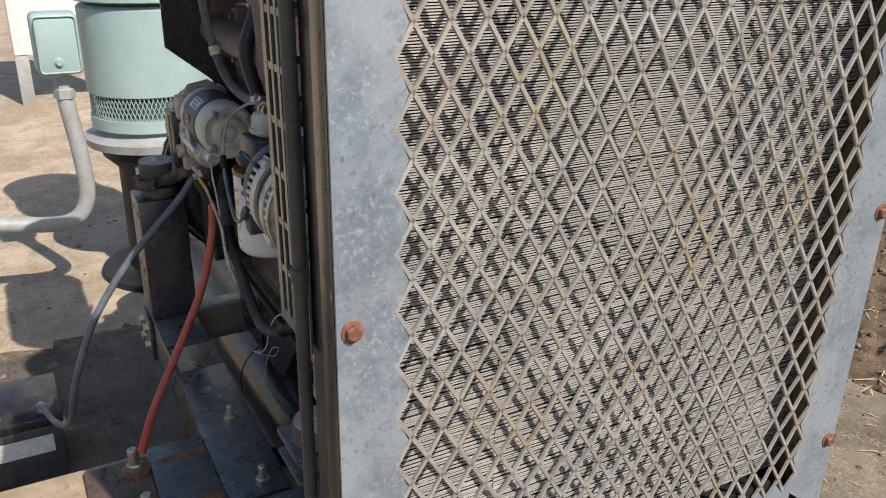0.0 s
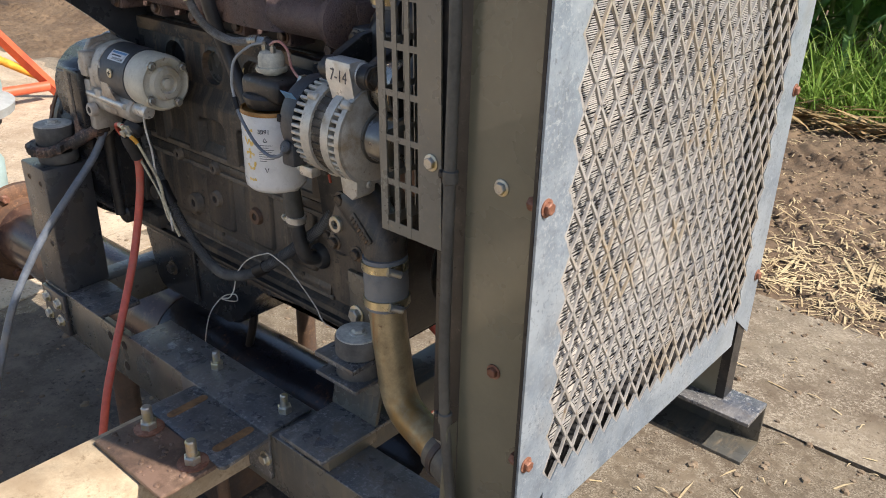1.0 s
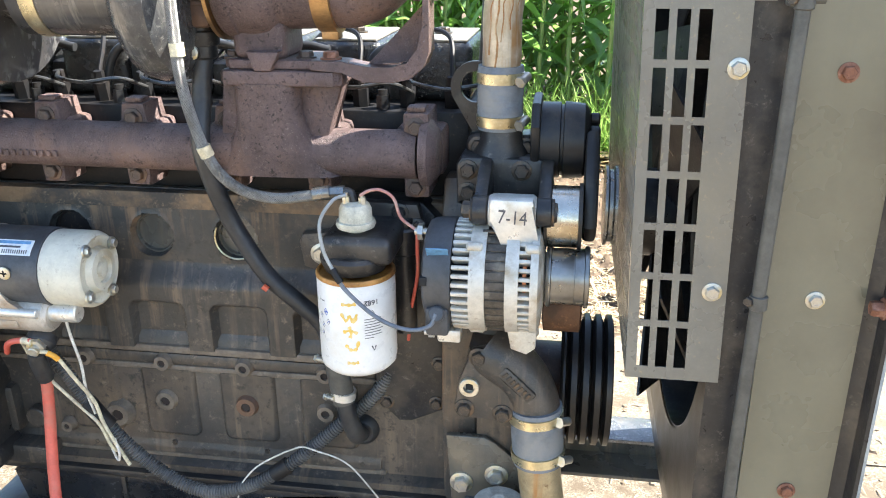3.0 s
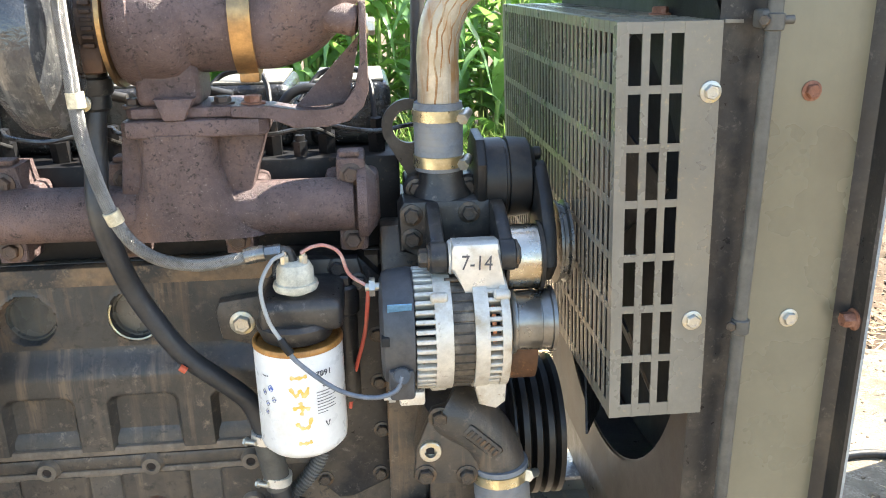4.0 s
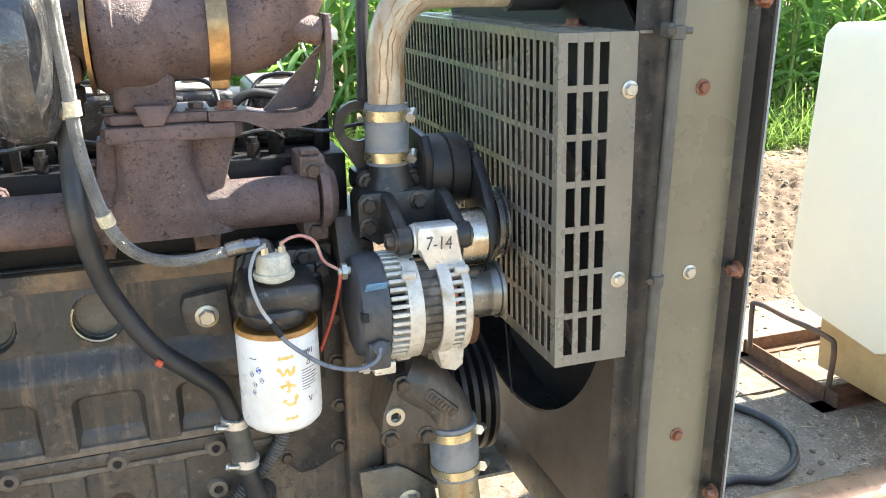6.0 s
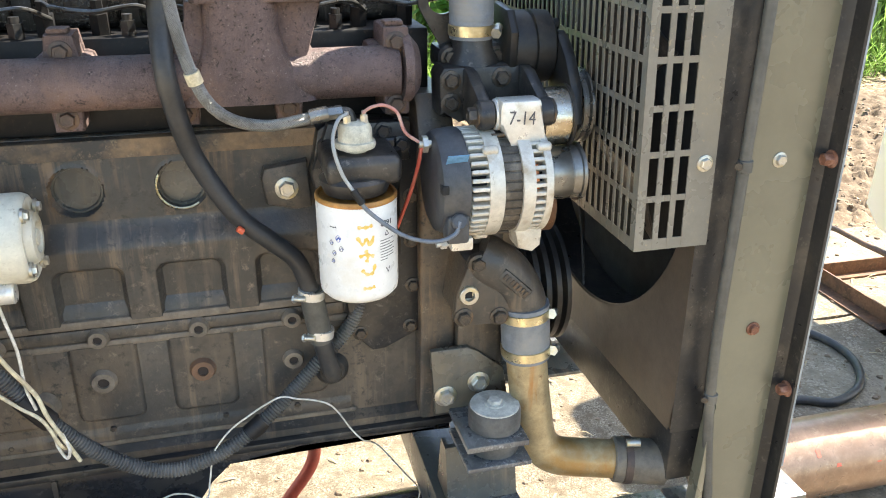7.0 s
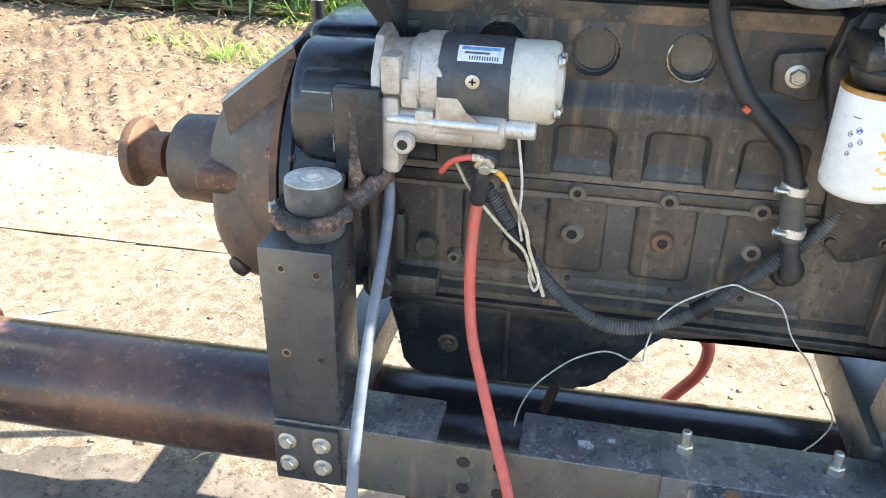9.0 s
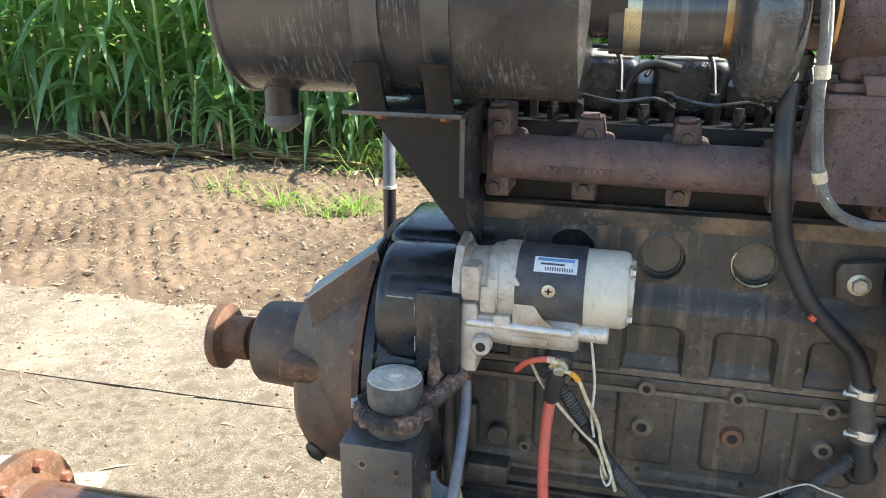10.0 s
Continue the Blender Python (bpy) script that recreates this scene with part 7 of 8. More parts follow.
hose("wire", [(-0.222, -0.109, 0.815), (-0.216, -0.106, 0.810), (-0.212, -0.103, 0.803)], 0.0038, "yellow", "yellow crimp terminal at the starter stud", "terminal")
hose("wire", [(-0.182, -0.03, 0.355), (-0.176, -0.027, 0.389), (-0.159, -0.026, 0.43), (-0.132, -0.026, 0.465), (-0.1, -0.026, 0.495), (-0.064, -0.026, 0.513), (-0.042, -0.034, 0.518), (-0.028, -0.045, 0.519), (-0.019, -0.066, 0.531), (-0.016, -0.082, 0.542), (-0.01, -0.086, 0.548), (-0.008, -0.074, 0.545), (-0.007, -0.066, 0.552), (-0.005, -0.063, 0.561), (0.0, -0.06, 0.586), (0.007, -0.057, 0.602), (0.027, -0.055, 0.625), (0.054, -0.055, 0.644), (0.077, -0.051, 0.655), (0.096, -0.051, 0.662), (0.116, -0.045, 0.652), (0.138, -0.045, 0.646), (0.156, -0.048, 0.639), (0.169, -0.042, 0.62), (0.187, -0.028, 0.58), (0.203, -0.026, 0.557), (0.218, 0.0, 0.533), (0.237, 0.02, 0.503), (0.279, 0.045, 0.427), (0.299, 0.055, 0.392), (0.302, 0.055, 0.372), (0.285, 0.04, 0.354), (0.261, 0.025, 0.339)],
     0.0012, "wire_white", "thin white wire with a curl looped below the engine", "wire", n=8)
hose("wire_tie", [(0.186, -0.1575, 0.976), (0.190, -0.1590, 0.969), (0.195, -0.1600, 0.961)], 0.0042, "plainblack", "black tape knot where two wires join", "tape")
hose("wire", [(0.190, -0.105, 1.046), (0.178, -0.118, 1.042), (0.169, -0.14, 1.024), (0.175, -0.152, 0.995), (0.188, -0.158, 0.972)], 0.0021, "conduitgrey", "pale sheathed wire from the sensor cap", "wire")
hose("wire", [(0.188, -0.158, 0.972), (0.202, -0.161, 0.951), (0.238, -0.165, 0.922), (0.272, -0.168, 0.912), (0.296, -0.168, 0.918), (0.303, -0.165, 0.932)], 0.0024, "greycable", "grey wire from the sensor to the alternator plug", "wire")
hose("wire", [(0.207, -0.105, 1.046), (0.218, -0.105, 1.052), (0.232, -0.105, 1.053), (0.246, -0.105, 1.044), (0.254, -0.106, 1.022), (0.270, -0.106, 1.009)], 0.0019, "pinkwire", "thin faded pink wire to the alternator stud", "wire")
hose("wire", [(0.273, -0.106, 1.003), (0.271, -0.098, 0.98), (0.266, -0.075, 0.938), (0.252, -0.05, 0.878), (0.245, -0.035, 0.83)], 0.0023, "redcable", "red wire dropping behind the oil filter", "wire")

# braided oil line to the turbocharger
oil = thing("oil_line", (0.1, -0.11, 1.03), "braided steel oil line with crimped ends", "hose")
bl = [(0.014, -0.115, 1.36), (0.015, -0.122, 1.295), (0.018, -0.13, 1.241), (0.021, -0.13, 1.166), (0.036, -0.12, 1.091), (0.060, -0.11, 1.053), (0.10, -0.10, 1.037), (0.140, -0.097, 1.040), (0.166, -0.095, 1.045)]
bm = new_bm()
tube(bm, bl, 0.0061, 14)
core = part("core_hose", bm, "tubegrey", oil)
bm = new_bm()
weave(bm, bl, 0.0061, 18, 0.040, 0.00045, 24)
part("braid", bm, "braid", core, "woven steel braid", smooth=0)["kind"] = "stuff"
bm = new_bm()
tube(bm, [(0.150, -0.096, 1.042), (0.158, -0.0955, 1.0435), (0.170, -0.095, 1.045)], 0.0085, 14)
cyl(bm, (0.170, -0.095, 1.045), (0.186, -0.094, 1.046), 0.0078, 6)
part("end_fitting", bm, "pulleysteel", oil, "dull crimped steel fitting")
bm = new_bm()
tube(bm, [(0.184, -0.094, 1.046), (0.193, -0.094, 1.044), (0.197, -0.095, 1.034)], 0.006, 12)
part("elbow", bm, "black", oil)
for p0_, p1_ in (((0.0195, -0.1305, 1.216), (0.0200, -0.1305, 1.202)), ((0.033, -0.1222, 1.102), (0.0365, -0.12, 1.090))):
    bm = new_bm()
    cyl(bm, p0_, p1_, 0.0082, 14)
    part("tape_band", bm, "wire_cream", oil, "pale tape band")

drain = thing("drain_hose", (0.1, -0.04, 0.67), "black rubber drain hose with clamps running down the block", "hose")
bm = new_bm()
tube(bm, [(0.006, -0.036, 1.195), (0.003, -0.048, 1.14), (0.004, -0.066, 1.09), (0.010, -0.060, 1.045), (0.020, -0.05, 1.0), (0.040, -0.046, 0.955), (0.066, -0.044, 0.912), (0.10, -0.04, 0.878), (0.128, -0.036, 0.848), (0.140, -0.035, 0.815), (0.144, -0.035, 0.80)], 0.0116, 16)
part("hose", bm, "rubber", drain)
bm = new_bm()
tube(bm, [(0.143, -0.035, 0.805), (0.148, -0.035, 0.77), (0.154, -0.034, 0.73)], 0.0155, 18)
part("coupling", bm, "tubegrey", drain, "dusty grey coupling")
for p_ in ((0.1435, -0.035, 0.80), (0.1525, -0.034, 0.742)):
    bm = new_bm()
    lathe(bm, (p_[0], p_[1], p_[2] - 0.006), (0.12, 0, 1), [(0, 0.016), (0.0005, 0.0172), (0.0115, 0.0172), (0.012, 0.016)], 24)
    part("clamp", bm, "alubright", drain, "steel worm clamp")
    bm = new_bm()
    cyl(bm, (p_[0] - 0.021, p_[1] - 0.008, p_[2] - 0.002), (p_[0] - 0.008, p_[1] - 0.016, p_[2]), 0.0038, 10, 0.001)
    cyl(bm, (p_[0] - 0.0225, p_[1] - 0.007, p_[2] - 0.0022), (p_[0] - 0.020, p_[1] - 0.0086, p_[2] - 0.0018), 0.0055, 6)
    part("clamp_screw", bm, "zinc", drain)
bm = new_bm()
tube(bm, [(0.154, -0.034, 0.73), (0.160, -0.033, 0.70), (0.166, -0.028, 0.675), (0.168, -0.01, 0.665), (0.168, 0.01, 0.665)], 0.0125, 16)
lathe(bm, (0.168, 0.006, 0.664), NY, [(0, 0.024), (0.008, 0.023), (0.014, 0.017)], 24)
part("lower_elbow", bm, "rubber", drain)
bm = new_bm()
tube(bm, [(0.062, -0.0575, 0.905), (0.068, -0.0572, 0.900)], 0.004, 8)
part("paint_spot", bm, "orange", drain, "orange paint spot")

# upper water pipe
upipe = thing("upper_water_pipe", (0.4, -0.01, 1.1), "weathered bent steel water pipe with rust runs and clamped hose", "pipe")
bm = new_bm()
tube(bm, [(0.357, -0.012, 1.165), (0.358, -0.012, 1.20), (0.358, -0.012, 1.235), (0.363, -0.012, 1.264), (0.378, -0.010, 1.292), (0.403, -0.008, 1.308), (0.435, -0.006, 1.312), (0.50, -0.004, 1.312), (0.56, -0.002, 1.312)], 0.0225, 28)
part("pipe", bm, "steelpipe", upipe)
# rust runs that follow the bend
g = random.Random(8)
run_line = glide([V(p) for p in ((0.357, -0.012, 1.18), (0.358, -0.012, 1.235), (0.363, -0.012, 1.264), (0.378, -0.010, 1.292), (0.403, -0.008, 1.308), (0.435, -0.006, 1.312))], 8)
for a_, i0_, i1_, w_ in ((-0.55, 2, 30, 0.0011), (-0.18, 0, 26, 0.0014), (0.10, 4, 34, 0.0009), (0.5, 6, 32, 0.0012), (0.85, 10, 38, 0.0008)):
    bm = new_bm()
    pts_ = []
    for i in range(i0_, min(i1_, len(run_line) - 1)):
        tg_ = (run_line[i + 1] - run_line[i]).normalized()
        nn_ = tg_.cross(V((0, -1, 0))).normalized()
        b_ = a_ + 0.05 * math.sin(i * 0.9 + a_ * 7) + g.uniform(-0.02, 0.02)
        pts_.append(run_line[i] + (V((0, -1, 0)) * math.cos(b_) + nn_ * math.sin(b_)) * (0.0226 - w_ * 0.7))
    tube(bm, pts_[::2], w_, 6, 3)
    part("rust_run", bm, "runrust", upipe, "thin orange rust run")
bm = new_bm()
lathe(bm, (0.357, -0.012, 1.107), UP, [(0, 0.0262)] + [(0.0025 + k * 0.0068 + d_, 0.0268 + r_) for k in range(10) for d_, r_ in ((0, 0), (0.0052, 0.0004), (0.006, 0))] + [(0.074, 0.0262)], 32)
part("hose", bm, "hoseblue", upipe, "blue-grey rubber hose")
for z_ in (1.111, 1.161):
    bm = new_bm()
    lathe(bm, (0.357, -0.012, z_), UP, [(0, 0.0265), (0.0005, 0.0282), (0.0125, 0.0282), (0.013, 0.0265)], 32)
    part("clamp", bm, "band", upipe, "brassy band clamp")
    bm = new_bm()
    cyl(bm, (0.3815, -0.034, z_ + 0.004), (0.3895, -0.020, z_ + 0.010), 0.0052, 10, 0.001)
    cyl(bm, (0.3805, -0.036, z_ + 0.0035), (0.3822, -0.033, z_ + 0.0048), 0.0068, 6)
    part("clamp_screw", bm, "zinc", upipe)
bm = new_bm()
cyl(bm, (0.515, -0.004, 1.312), (0.585, -0.002, 1.312), 0.0275, 28)
part("hose", bm, "rubber", upipe)
bm = new_bm()
tube(bm, [(0.335, 0.02, 1.17), (0.338, 0.02, 1.22), (0.342, 0.03, 1.30), (0.36, 0.04, 1.36)], 0.008, 12)
part("vent_hose", bm, "rubber", upipe)

# lower water pipe
lpipe = thing("lower_water_pipe", (0.45, -0.09, 0.5), "tan corroded lower radiator pipe with clamped grey hose", "pipe")
bm = new_bm()
tube(bm, [(0.4185, -0.087, 0.71), (0.424, -0.087, 0.66), (0.432, -0.086, 0.61), (0.438, -0.086, 0.575), (0.448, -0.087, 0.548), (0.468, -0.091, 0.531), (0.497, -0.098, 0.526), (0.53, -0.107, 0.5245), (0.56, -0.115, 0.523)], 0.0275, 30)
part("pipe", bm, "tanpipe", lpipe)
bm = new_bm()
cyl(bm, (0.4140, -0.085, 0.778), (0.4195, -0.0865, 0.700), 0.0325, 36)
part("hose", bm, "hoseblue", lpipe, "blue-grey rubber hose")
for s_ in (0.0, 0.80):
    p0_ = V((0.4140, -0.085, 0.772)).lerp(V((0.4195, -0.0865, 0.704)), s_)
    bm = new_bm()
    lathe(bm, p0_, V((0.0055, -0.0015, -0.076)), [(0, 0.0325), (0.0005, 0.0342), (0.0125, 0.0342), (0.013, 0.0325)], 36)
    part("clamp", bm, "band", lpipe, "brassy band clamp")
    bm = new_bm()
    cyl(bm, p0_ + V((0.030, -0.022, -0.003)), p0_ + V((0.041, -0.008, -0.009)), 0.0055, 10, 0.001)
    cyl(bm, p0_ + V((0.0287, -0.024, -0.0024)), p0_ + V((0.0305, -0.0212, -0.0033)), 0.0072, 6)
    part("clamp_screw", bm, "zinc", lpipe)
bm = new_bm()
cyl(bm, (0.548, -0.112, 0.5235), (0.620, -0.132, 0.519), 0.0325, 32, 0.002)
part("hose", bm, "brownhose", lpipe, "dusty brown rubber hose end")
bm = new_bm()
lathe(bm, V((0.562, -0.116, 0.5225)), V((0.072, -0.02, -0.004)), [(0, 0.0325), (0.0005, 0.034), (0.011, 0.034), (0.0115, 0.0325)], 32)
part("clamp", bm, "rustbrown", lpipe, "dull rusty clamp")
bm = new_bm()
cyl(bm, (0.560, -0.128, 0.560), (0.578, -0.133, 0.561), 0.006, 10)
part("clamp_screw", bm, "zinc", lpipe)

# red hose seen below the engine
hose("red_hose", [(0.05, 0.36, 0.42), (0.085, 0.38, 0.345), (0.118, 0.39, 0.313), (0.150, 0.392, 0.292), (0.163, 0.39, 0.262), (0.152, 0.39, 0.204), (0.099, 0.39, 0.125), (0.05, 0.40, 0.03), (0.02, 0.42, -0.062), (-0.1, 0.5, -0.066)], 0.013, "redcable", "faded red hose hanging on the far side of the engine", "hose")

# ---- battery ----
bat = thing("battery", (-0.78, -0.5, GZ), "dark blue-black battery box with a pale label on the concrete", "battery")
bm = new_bm()
box(bm, -0.92, -0.70, -0.60, -0.415, GZ, 0.075, 0.006)
part("case", bm, "plastic", bat)
bm = new_bm()
box(bm, -0.925, -0.695, -0.605, -0.41, 0.0755, 0.105, 0.008)
part("lid", bm, "black", bat)
bm = new_bm()
box(bm, -0.6998, -0.6985, -0.57, -0.44, 0.0, 0.05)
part("label", bm, "label", bat, "pale printed label")
for y_ in (-0.56, -0.455):
    bm = new_bm()
    lathe(bm, (-0.73, y_, 0.105), UP, [(0, 0.012), (0.02, 0.010)], 16)
    part("terminal", bm, "zinc", bat)

# ---- well pump beyond the engine ----
pump = thing("pump_motor", (-1.93, 0.06, GZ), "pale teal vertical pump motor with mesh skirt and junction box", "pump motor")
PX_, PY_ = -1.94, 0.09
bm = new_bm()
lathe(bm, (PX_, PY_, 0.66), UP, [(0, 0.218), (0.003, 0.222), (0.30, 0.222), (0.31, 0.21), (0.311, 0.20)], 48)
part("shell", bm, "teal", pump)
bm = new_bm()
lathe(bm, (PX_, PY_, 0.985), UP, [(0, 0.235), (0.004, 0.242), (0.05, 0.242), (0.06, 0.22), (0.35, 0.21), (0.42, 0.12)], 48)
part("upper_shell", bm, "teal", pump)
# inner cylinder in darkened teal, standing for shade behind the mesh skirt
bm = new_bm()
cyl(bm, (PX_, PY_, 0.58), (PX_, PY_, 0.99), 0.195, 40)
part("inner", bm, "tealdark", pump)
k_n = 90
for s_ in (1, -1):
    for k in range(k_n):
        a0_ = 2 * math.pi * k / k_n
        bm = new_bm()
        pts_ = []
        for i in range(3):
            a_ = a0_ + s_ * i * 2 * math.pi / k_n * 1.1
            pts_.append((PX_ + 0.215 * math.cos(a_), PY_ + 0.215 * math.sin(a_), 0.575 + i * 0.0425))
        if math.cos(a0_) > -0.1:
            tube(bm, pts_, 0.0017, 4, 1)
            part("mesh_wire", bm, "teal", pump, smooth=0)
        else:
            bm.free()
bm = new_bm()
lathe(bm, (PX_, PY_, 0.53), UP, [(0, 0.20), (0.004, 0.222), (0.046, 0.222), (0.048, 0.2)], 48)
part("lower_band", bm, "teal", pump)
bm = new_bm()
lathe(bm, (PX_, PY_, 0.46), UP, [(0, 0.20), (0.005, 0.25), (0.035, 0.255), (0.05, 0.21), (0.075, 0.19)], 48)
part("base_flange", bm, "conduitgrey", pump, "pale base flange")
# pedestal coloured near-black for the shadow below the motor
bm = new_bm()
lathe(bm, (PX_, PY_, GZ), UP, [(0, 0.26), (0.03, 0.26), (0.04, 0.15), (0.45, 0.15), (0.50, 0.2), (0.54, 0.2)], 40)
part("pedestal", bm, "plainblack", pump)
bm = new_bm()
box(bm, -1.82, -1.71, -0.295, -0.150, 0.765, 0.965, 0.02, 3)
part("junction_box", bm, "teal", pump)
bm = new_bm()
box(bm, -1.708, -1.70, -0.285, -0.160, 0.775, 0.955, 0.012, 2)
part("box_cover", bm, "teal", pump)
bolt(pump, (-1.70, -0.225, 0.81), PX, 0.012, "teal", True)
bm = new_bm()
tube(bm, [(-1.77, -0.22, 0.75), (-1.77, -0.22, 0.68), (-1.76, -0.20, 0.48), (-1.76, -0.20, 0.32), (-1.765, -0.26, 0.24), (-1.78, -0.40, 0.24), (-1.80, -0.75, 0.30)], 0.028, 16)
part("conduit", bm, "conduitgrey", pump, "grey flexible conduit")
bm = new_bm()
lathe(bm, (-1.77, -0.22, 0.68), UP, [(0, 0.036), (0.03, 0.036), (0.035, 0.03), (0.07, 0.03)], 6)
part("conduit_nut", bm, "conduitgrey", pump)

valve = thing("check_valve", (-1.80, 0.10, GZ), "pale teal valve with cream flange and white cap beside the pump", "valve")
bm = new_bm()
lathe(bm, (-1.80, 0.10, GZ), UP, [(0, 0.10), (0.02, 0.10), (0.03, 0.075), (0.20, 0.085), (0.30, 0.12), (0.40, 0.125), (0.445, 0.10)], 36)
part("body", bm, "teal", valve)
bm = new_bm()
lathe(bm, (-1.80, 0.10, 0.365), UP, [(0, 0.115), (0.003, 0.12), (0.034, 0.12), (0.037, 0.115)], 8)
part("flange", bm, "clearplastic", valve, "cream hexagonal flange")
for k in range(8):
    a_ = k * math.pi / 4 + 0.39
    bolt(valve, (-1.80 + 0.098 * math.cos(a_), 0.10 + 0.098 * math.sin(a_), 0.402), UP, 0.012, "zinc", True)
bm = new_bm()
lathe(bm, (-1.80, 0.10, 0.402), UP, [(0, 0.060), (0.015, 0.062), (0.02, 0.054), (0.085, 0.052), (0.088, 0.046), (0.10, 0.046), (0.102, 0.056), (0.135, 0.056), (0.14, 0.05)], 36)
part("cap", bm, "white", valve, "white ribbed valve cap")
panel = thing("control_cabinet", (-5.4, 0.05, GZ), "white control cabinet on steel posts behind the pump", "cabinet")
bm = new_bm()
box(bm, -5.65, -5.35, -0.275, 0.38, 0.28, 1.75, 0.01)
part("body", bm, "white", panel)
for y_ in (-0.23, 0.33):
    bm = new_bm()
    box(bm, -5.42, -5.36, y_ - 0.045, y_ + 0.045, GZ + 0.003, 0.28, 0.004)
    part("post", bm, "conduitgrey", panel)

implement = thing("farm_implement", (-3.86, 1.0, GZ), "orange-red painted tubular steel frame with a yellow brace on the earth", "frame")
for p0_, p1_, mt, r_ in (((-3.86, 1.385, GZ), (-3.90, 0.90, 0.58), "orange", 0.034), ((-3.90, 1.285, 0.055), (-3.90, 0.62, 0.47), "yellow", 0.024), ((-3.82, 1.29, 0.013), (-3.82, 0.45, 0.03), "orange", 0.030), ((-3.92, 0.90, GZ), (-3.92, 0.90, 0.60), "rustbrown", 0.028), ((-3.92, 0.47, GZ), (-3.92, 0.47, 0.60), "orange", 0.028), ((-3.92, 0.42, 0.58), (-3.92, 0.95, 0.58), "orange", 0.030)):
    bm = new_bm()
    d_, u_, w_ = basis(V(p1_) - V(p0_))
    tube(bm, [p0_, V(p0_).lerp(V(p1_), 0.5), p1_], r_, 4 if r_ > 0.03 else 12, 2)
    part("strut", bm, mt, implement)

# ---- tank on its stand ----
tank = thing("chemical_tank", (2.5, 1.25, GZ), "translucent white plastic tank with tan lower part, back-lit", "tank")
bm = new_bm()
prism(bm, [(0.70, 0.24), (0.78, 0.20), (1.12, 0.245), (1.195, 0.31), (1.17, 1.15), (1.135, 1.185), (0.64, 1.185), (0.60, 1.15), (0.64, 0.30)], "x", 2.10, 2.72, 0.03)
part("body", bm, "jug", tank)
bm = new_bm()
prism(bm, [(0.80, -0.02), (1.14, -0.02), (1.16, 0.255), (0.78, 0.235)], "x", 2.24, 2.66, 0.02)
part("lower_part", bm, "jugbase", tank, "tan lower part")
stand = thing("tank_stand", (2.45, 1.2, GZ), "rusty orange angle-iron stand frame on the concrete", "stand")
for (x0_, x1_, y0_, y1_) in ((2.10, 2.16, 0.94, 1.42), (2.10, 2.80, 0.94, 1.0), (2.10, 2.80, 1.38, 1.42), (2.74, 2.80, 0.94, 1.42)):
    bm = new_bm()
    box(bm, x0_, x1_, y0_, y1_, GZ + 0.001, GZ + 0.008)
    if x1_ - x0_ < 0.1:
        box(bm, x1_ - 0.006 if x0_ < 2.5 else x0_, x1_ if x0_ < 2.5 else x0_ + 0.006, y0_, y1_, GZ + 0.001, GZ + 0.06)
    else:
        box(bm, x0_ + 0.05, x1_, y1_ - 0.006, y1_, GZ + 0.001, GZ + 0.06)
    part("angle_iron", bm, "rust", stand, smooth=0)
bm = new_bm()
tube(bm, [(2.14, 1.37, GZ + 0.05), (2.13, 1.37, GZ + 0.20), (2.14, 1.36, GZ + 0.235), (2.15, 1.2, GZ + 0.235), (2.16, 1.03, GZ + 0.235), (2.17, 1.0, GZ + 0.20), (2.17, 1.0, GZ + 0.05)], 0.010, 10)
part("handle", bm, "rustbrown", stand)
hose("garden_hose", [(1.30, 0.62, GZ + 0.012), (1.54, 0.70, GZ + 0.012), (1.66, 0.665, GZ + 0.012), (1.80, 0.73, GZ + 0.012), (1.88, 0.87, GZ + 0.012), (1.86, 1.02, GZ + 0.012), (1.75, 1.12, GZ + 0.012), (1.5, 1.1, GZ + 0.012)], 0.013, "rubber", "black hose curled on the concrete", "hose")
pole = thing("upright_pipe", (-0.624, 0.4, GZ), "thin black upright pipe with a grey upper length behind the engine", "pipe")
bm = new_bm()
cyl(bm, (-0.624, 0.4, GZ), (-0.624, 0.4, 0.903), 0.0125, 20)
part("lower_length", bm, "gloss", pole)
bm = new_bm()
cyl(bm, (-0.624, 0.4, 0.903), (-0.624, 0.4, 1.22), 0.0118, 20)
part("upper_length", bm, "greycable", pole, "grey upper length")
bm = new_bm()
ring(bm, (-0.624, 0.4, 0.903), UP, 0.0118, 0.0138, 0.006, 24)
part("collar", bm, "dusttop", pole, "pale collar at the joint")

# ---- corn field ----


def ribbon(vs, fs, base, yaw, length, width, rise, droop, g, n=7, twist=0.0):
    """A long leaf that rises, arches over and hangs, with a creased midrib."""
    i0 = len(vs)
    d = np.array([np.cos(yaw), np.sin(yaw), 0])
    s = np.array([-np.sin(yaw), np.cos(yaw), 0])
    for k in range(n + 1):
        t = k / n
        c = np.array(base) + d * length * (t - 0.12 * t * t) + np.array([0, 0, length * (rise * t - droop * t ** 2.2)])
        c = c + s * twist * length * t * t
        w = width * (1 - t) ** 0.6 * min(1, 0.45 + t * 3)
        wav = 0.25 * w * np.sin(k * 2.1 + yaw)
        vs += [tuple(c - s * w + np.array([0, 0, w * 0.5 + wav])), tuple(c), tuple(c + s * w + np.array([0, 0, w * 0.5 - wav]))]
        if k:
            a = i0 + 3 * (k - 1)
            fs += [(a, a + 1, a + 4, a + 3), (a + 1, a + 2, a + 5, a + 4)]


def leaf_mesh(name, vs, fs, material):
    me_ = bpy.data.meshes.new(name)
    me_.from_pydata([tuple(map(float, v)) for v in vs], [], fs)
    me_.materials.append(M[material])
    me_.shade_smooth()
    return me_


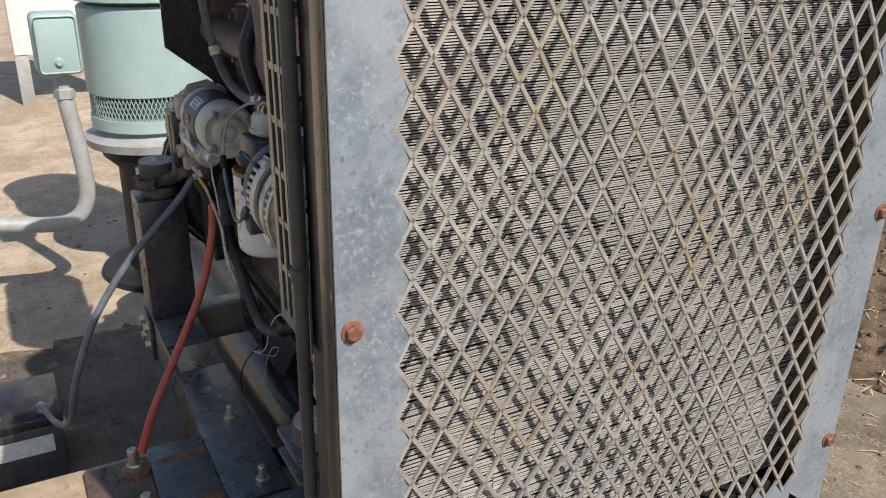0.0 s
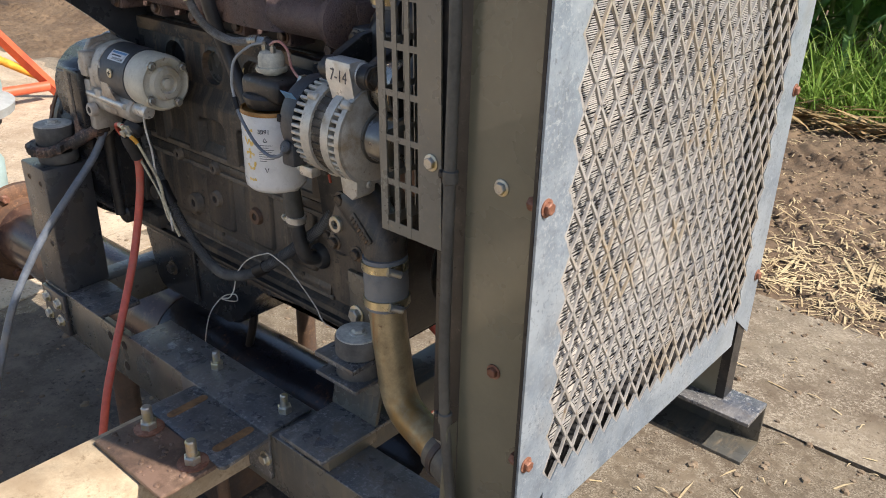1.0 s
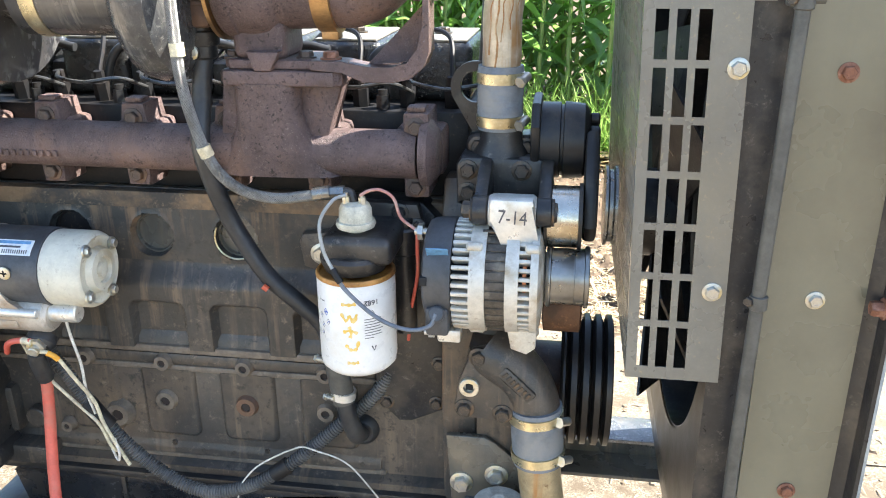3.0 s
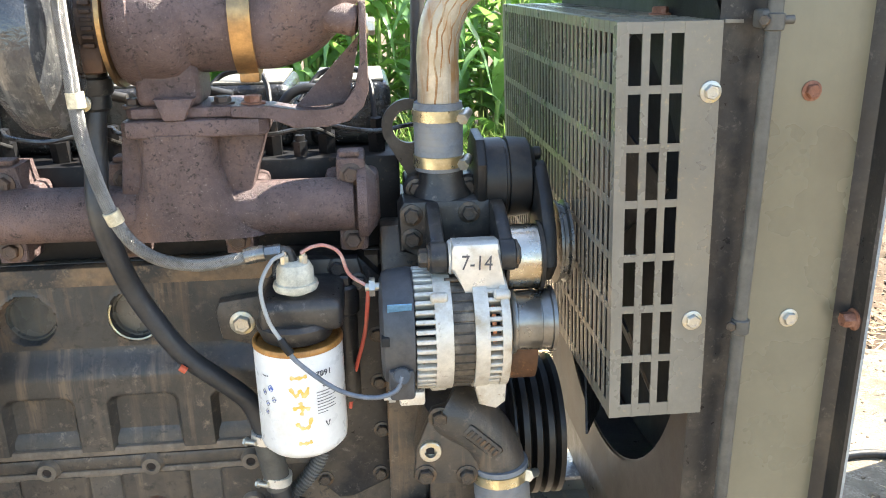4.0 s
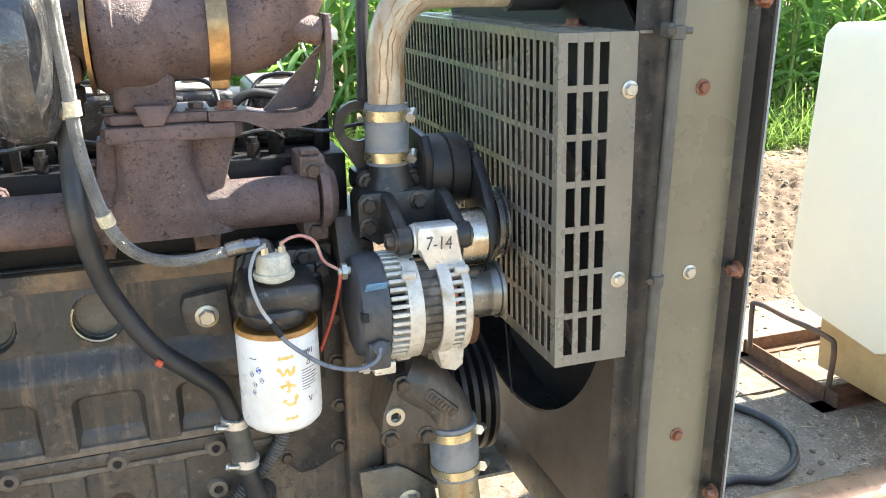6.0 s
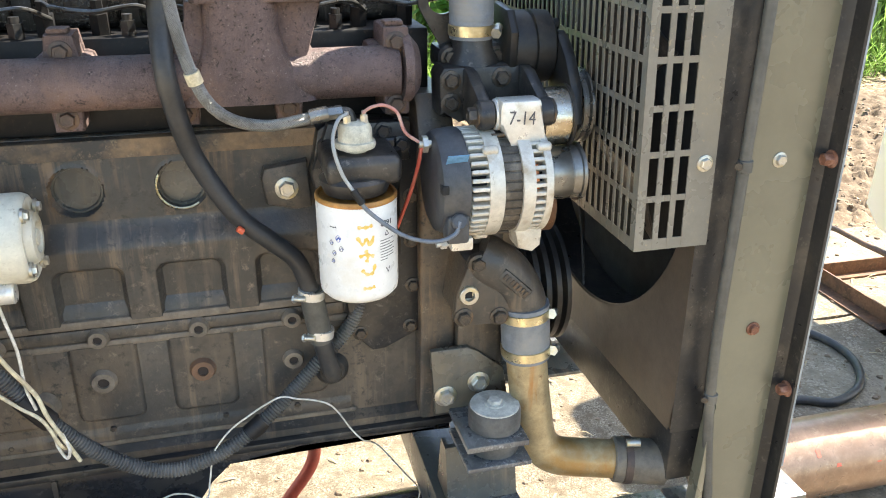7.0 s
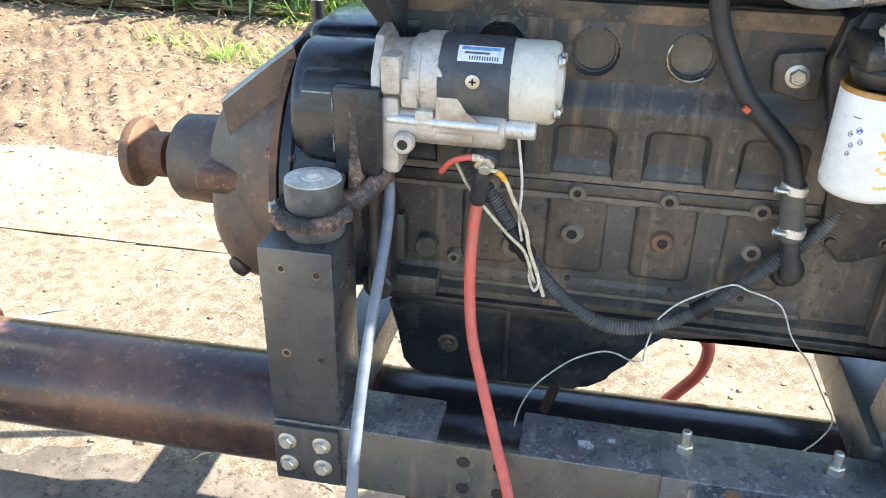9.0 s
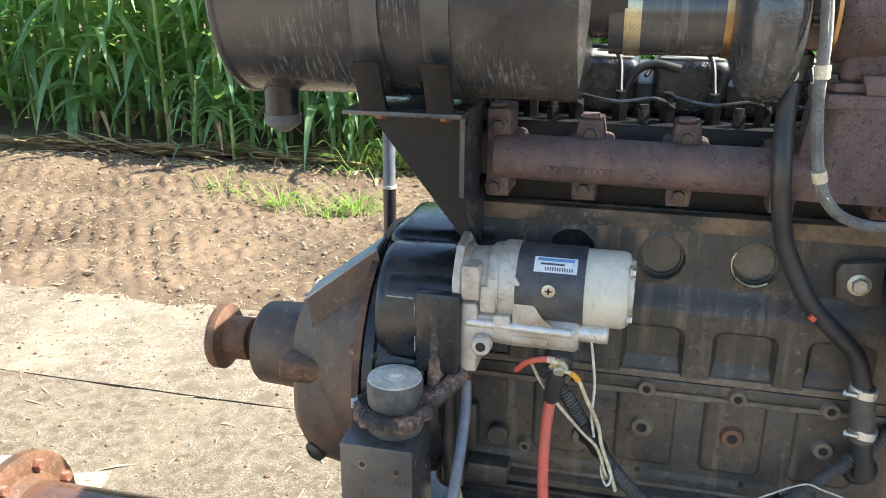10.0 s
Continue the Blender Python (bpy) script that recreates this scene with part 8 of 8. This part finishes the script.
def corn(at, seed, h, size=1.0):
    g = np.random.default_rng(seed)
    ob = thing("corn_plant", at, "tall green corn plant with long arching leaves at the field edge", "corn plant", "corn along the field edge")
    bm_ = new_bm()
    lean = g.uniform(-0.13, 0.13, 2)
    x, y, z = at
    tube(bm_, [(x, y, z - 0.03), (x + lean[0] * 0.5, y + lean[1] * 0.5, z + h * 0.5), (x + lean[0], y + lean[1], z + h)], lambda t: 0.021 - 0.010 * t, 7, 4)
    part("stalk", bm_, "stalk", ob)
    yaw = g.uniform(0, 6.28)
    for k in range(14):
        t = 0.05 + 0.92 * k / 14
        vs_, fs_ = [], []
        ribbon(vs_, fs_, (x + lean[0] * t, y + lean[1] * t, z + h * t), yaw + (k % 2) * math.pi + g.uniform(-0.5, 0.5), size * g.uniform(0.65, 0.95) * (1 - 0.25 * abs(t - 0.5)), size * g.uniform(0.046, 0.066) * (0.45 if k == 0 else 1), g.uniform(0.7, 1.15), g.uniform(0.7, 1.35), g, 7, g.uniform(-0.15, 0.15))
        put_mesh("leaf", leaf_mesh("leaf", vs_, fs_, "dryleaf" if k == 0 else "leaf"), ob)
    return ob


kinds = [corn((-4.6 + 0.23 * k, 4.85 + 0.1 * (k % 3), GZ - 0.02), 40 + k, 1.75 + 0.09 * (k % 4)) for k in range(5)]
gg = random.Random(8)
x = -3.45
k = 0
while x < 7.4:
    src = kinds[k % 5]
    o = copy_thing(src, Matrix.Translation((x, (4.85 if x < -0.9 else 5.5) + gg.uniform(-0.14, 0.2), GZ - 0.02)) @ Matrix.Rotation(gg.uniform(0, 6.28), 4, "Z"))
    x += gg.uniform(0.2, 0.33)
    k += 1
# stunted young plants in front of the edge
for k in range(7):
    xk = (-3.1, -2.75, -2.2, -1.85, -1.35, -3.5, -1.1)[k]
    young = corn((xk, 4.40 + 0.05 * (k % 3), GZ - 0.02), 90 + k, 0.38 + 0.09 * (k % 3), 0.42)
    tagged(young, "small stunted corn plant in front of the field edge", "corn plant", "stunted corn plants")
# rest of the field: rows behind as one mesh
vs_, fs_, sv, sf = [], [], [], []
g = np.random.default_rng(77)
for row in range(7):
    yy = 5.15 + row * 0.42
    xx = -9.0
    while xx < 13.0:
        h = g.uniform(1.75, 2.25)
        if xx > -0.8 and yy < 5.8:
            xx += 0.3
            continue
        lx, ly = g.uniform(-0.06, 0.06, 2)
        i = len(sv)
        for zz, rr in ((GZ - 0.05, 0.020), (GZ + h, 0.009)):
            for q in range(4):
                sv.append((xx + (lx if zz > 0 else 0) + rr * math.cos(q * 1.57), yy + (ly if zz > 0 else 0) + rr * math.sin(q * 1.57), zz))
        sf += [(i + q, i + (q + 1) % 4, i + 4 + (q + 1) % 4, i + 4 + q) for q in range(4)]
        yaw = g.uniform(0, 6.28)
        for k in range(10):
            t = 0.06 + 0.9 * k / 10
            ribbon(vs_, fs_, (xx + lx * t, yy + ly * t, GZ + h * t), yaw + (k % 2) * math.pi + g.uniform(-0.6, 0.6), g.uniform(0.65, 1.0), g.uniform(0.05, 0.07), g.uniform(0.6, 1.2), g.uniform(0.7, 1.4), g, 5, g.uniform(-0.15, 0.15))
        xx += g.uniform(0.18, 0.30)
tagged(put_mesh("corn_field", leaf_mesh("corn_field", vs_, fs_, "leaf")), "dense green corn field behind the field edge", "corn field", kind="stuff")
tagged(put_mesh("corn_stalks", leaf_mesh("corn_stalks", sv, sf, "stalk")), "green corn stalks standing in rows", "corn stalks", kind="stuff")

# grass and weeds
vs_, fs_ = [], []
for (x0_, x1_, y0_, y1_, n_, hh) in ((3.4, 8.0, 4.7, 5.6, 3600, 0.36), (-0.9, 3.4, 4.45, 5.4, 5200, 0.36), (-2.2, -1.3, 4.3, 4.6, 260, 0.25)):
    for k in range(n_):
        ribbon(vs_, fs_, (g.uniform(x0_, x1_), g.uniform(y0_, y1_), GZ - 0.03), g.uniform(0, 6.28), hh * g.uniform(0.5, 1.3), 0.006, g.uniform(1.0, 2.2), g.uniform(0.6, 1.4), g, 3)
for (cx, cy_, n_, hh) in ((-2.29, 3.45, 60, 0.15), (-1.81, 3.45, 90, 0.16), (-2.75, 3.6, 30, 0.2), (-1.95, 3.3, 40, 0.1), (-2.1, 4.3, 30, 0.35)):
    for k in range(n_):
        r_, a_ = abs(g.normal(0, 0.05)), g.uniform(0, 6.28)
        ribbon(vs_, fs_, (cx + r_ * 2 * math.cos(a_), cy_ + r_ * math.sin(a_), GZ - 0.03), a_ + g.uniform(-0.5, 0.5), hh * g.uniform(0.6, 1.3), 0.005, g.uniform(0.8, 2.0), g.uniform(0.8, 1.6), g, 3)
dv, df = [], []
for k in range(420):
    xk = g.uniform(-5.2, 1.0)
    ribbon(dv, df, (xk, 4.36 + abs(g.normal(0, 0.12)) - 0.16 * (xk > -1.2), GZ + 0.01), g.uniform(-0.5, 0.5) + (k % 2) * math.pi, g.uniform(0.25, 0.65), g.uniform(0.010, 0.024), g.uniform(0.02, 0.35), g.uniform(0.05, 0.4), g, 5, g.uniform(-0.3, 0.3))
tagged(put_mesh("dry_leaves", leaf_mesh("dry_leaves", dv, df, "dryleaf")), "fallen tan corn leaves along the field edge", "dry leaves", kind="stuff")
tagged(put_mesh("grass", leaf_mesh("grass", vs_, fs_, "grass")), "bright green grass tufts along the field edge", "grass", kind="stuff")
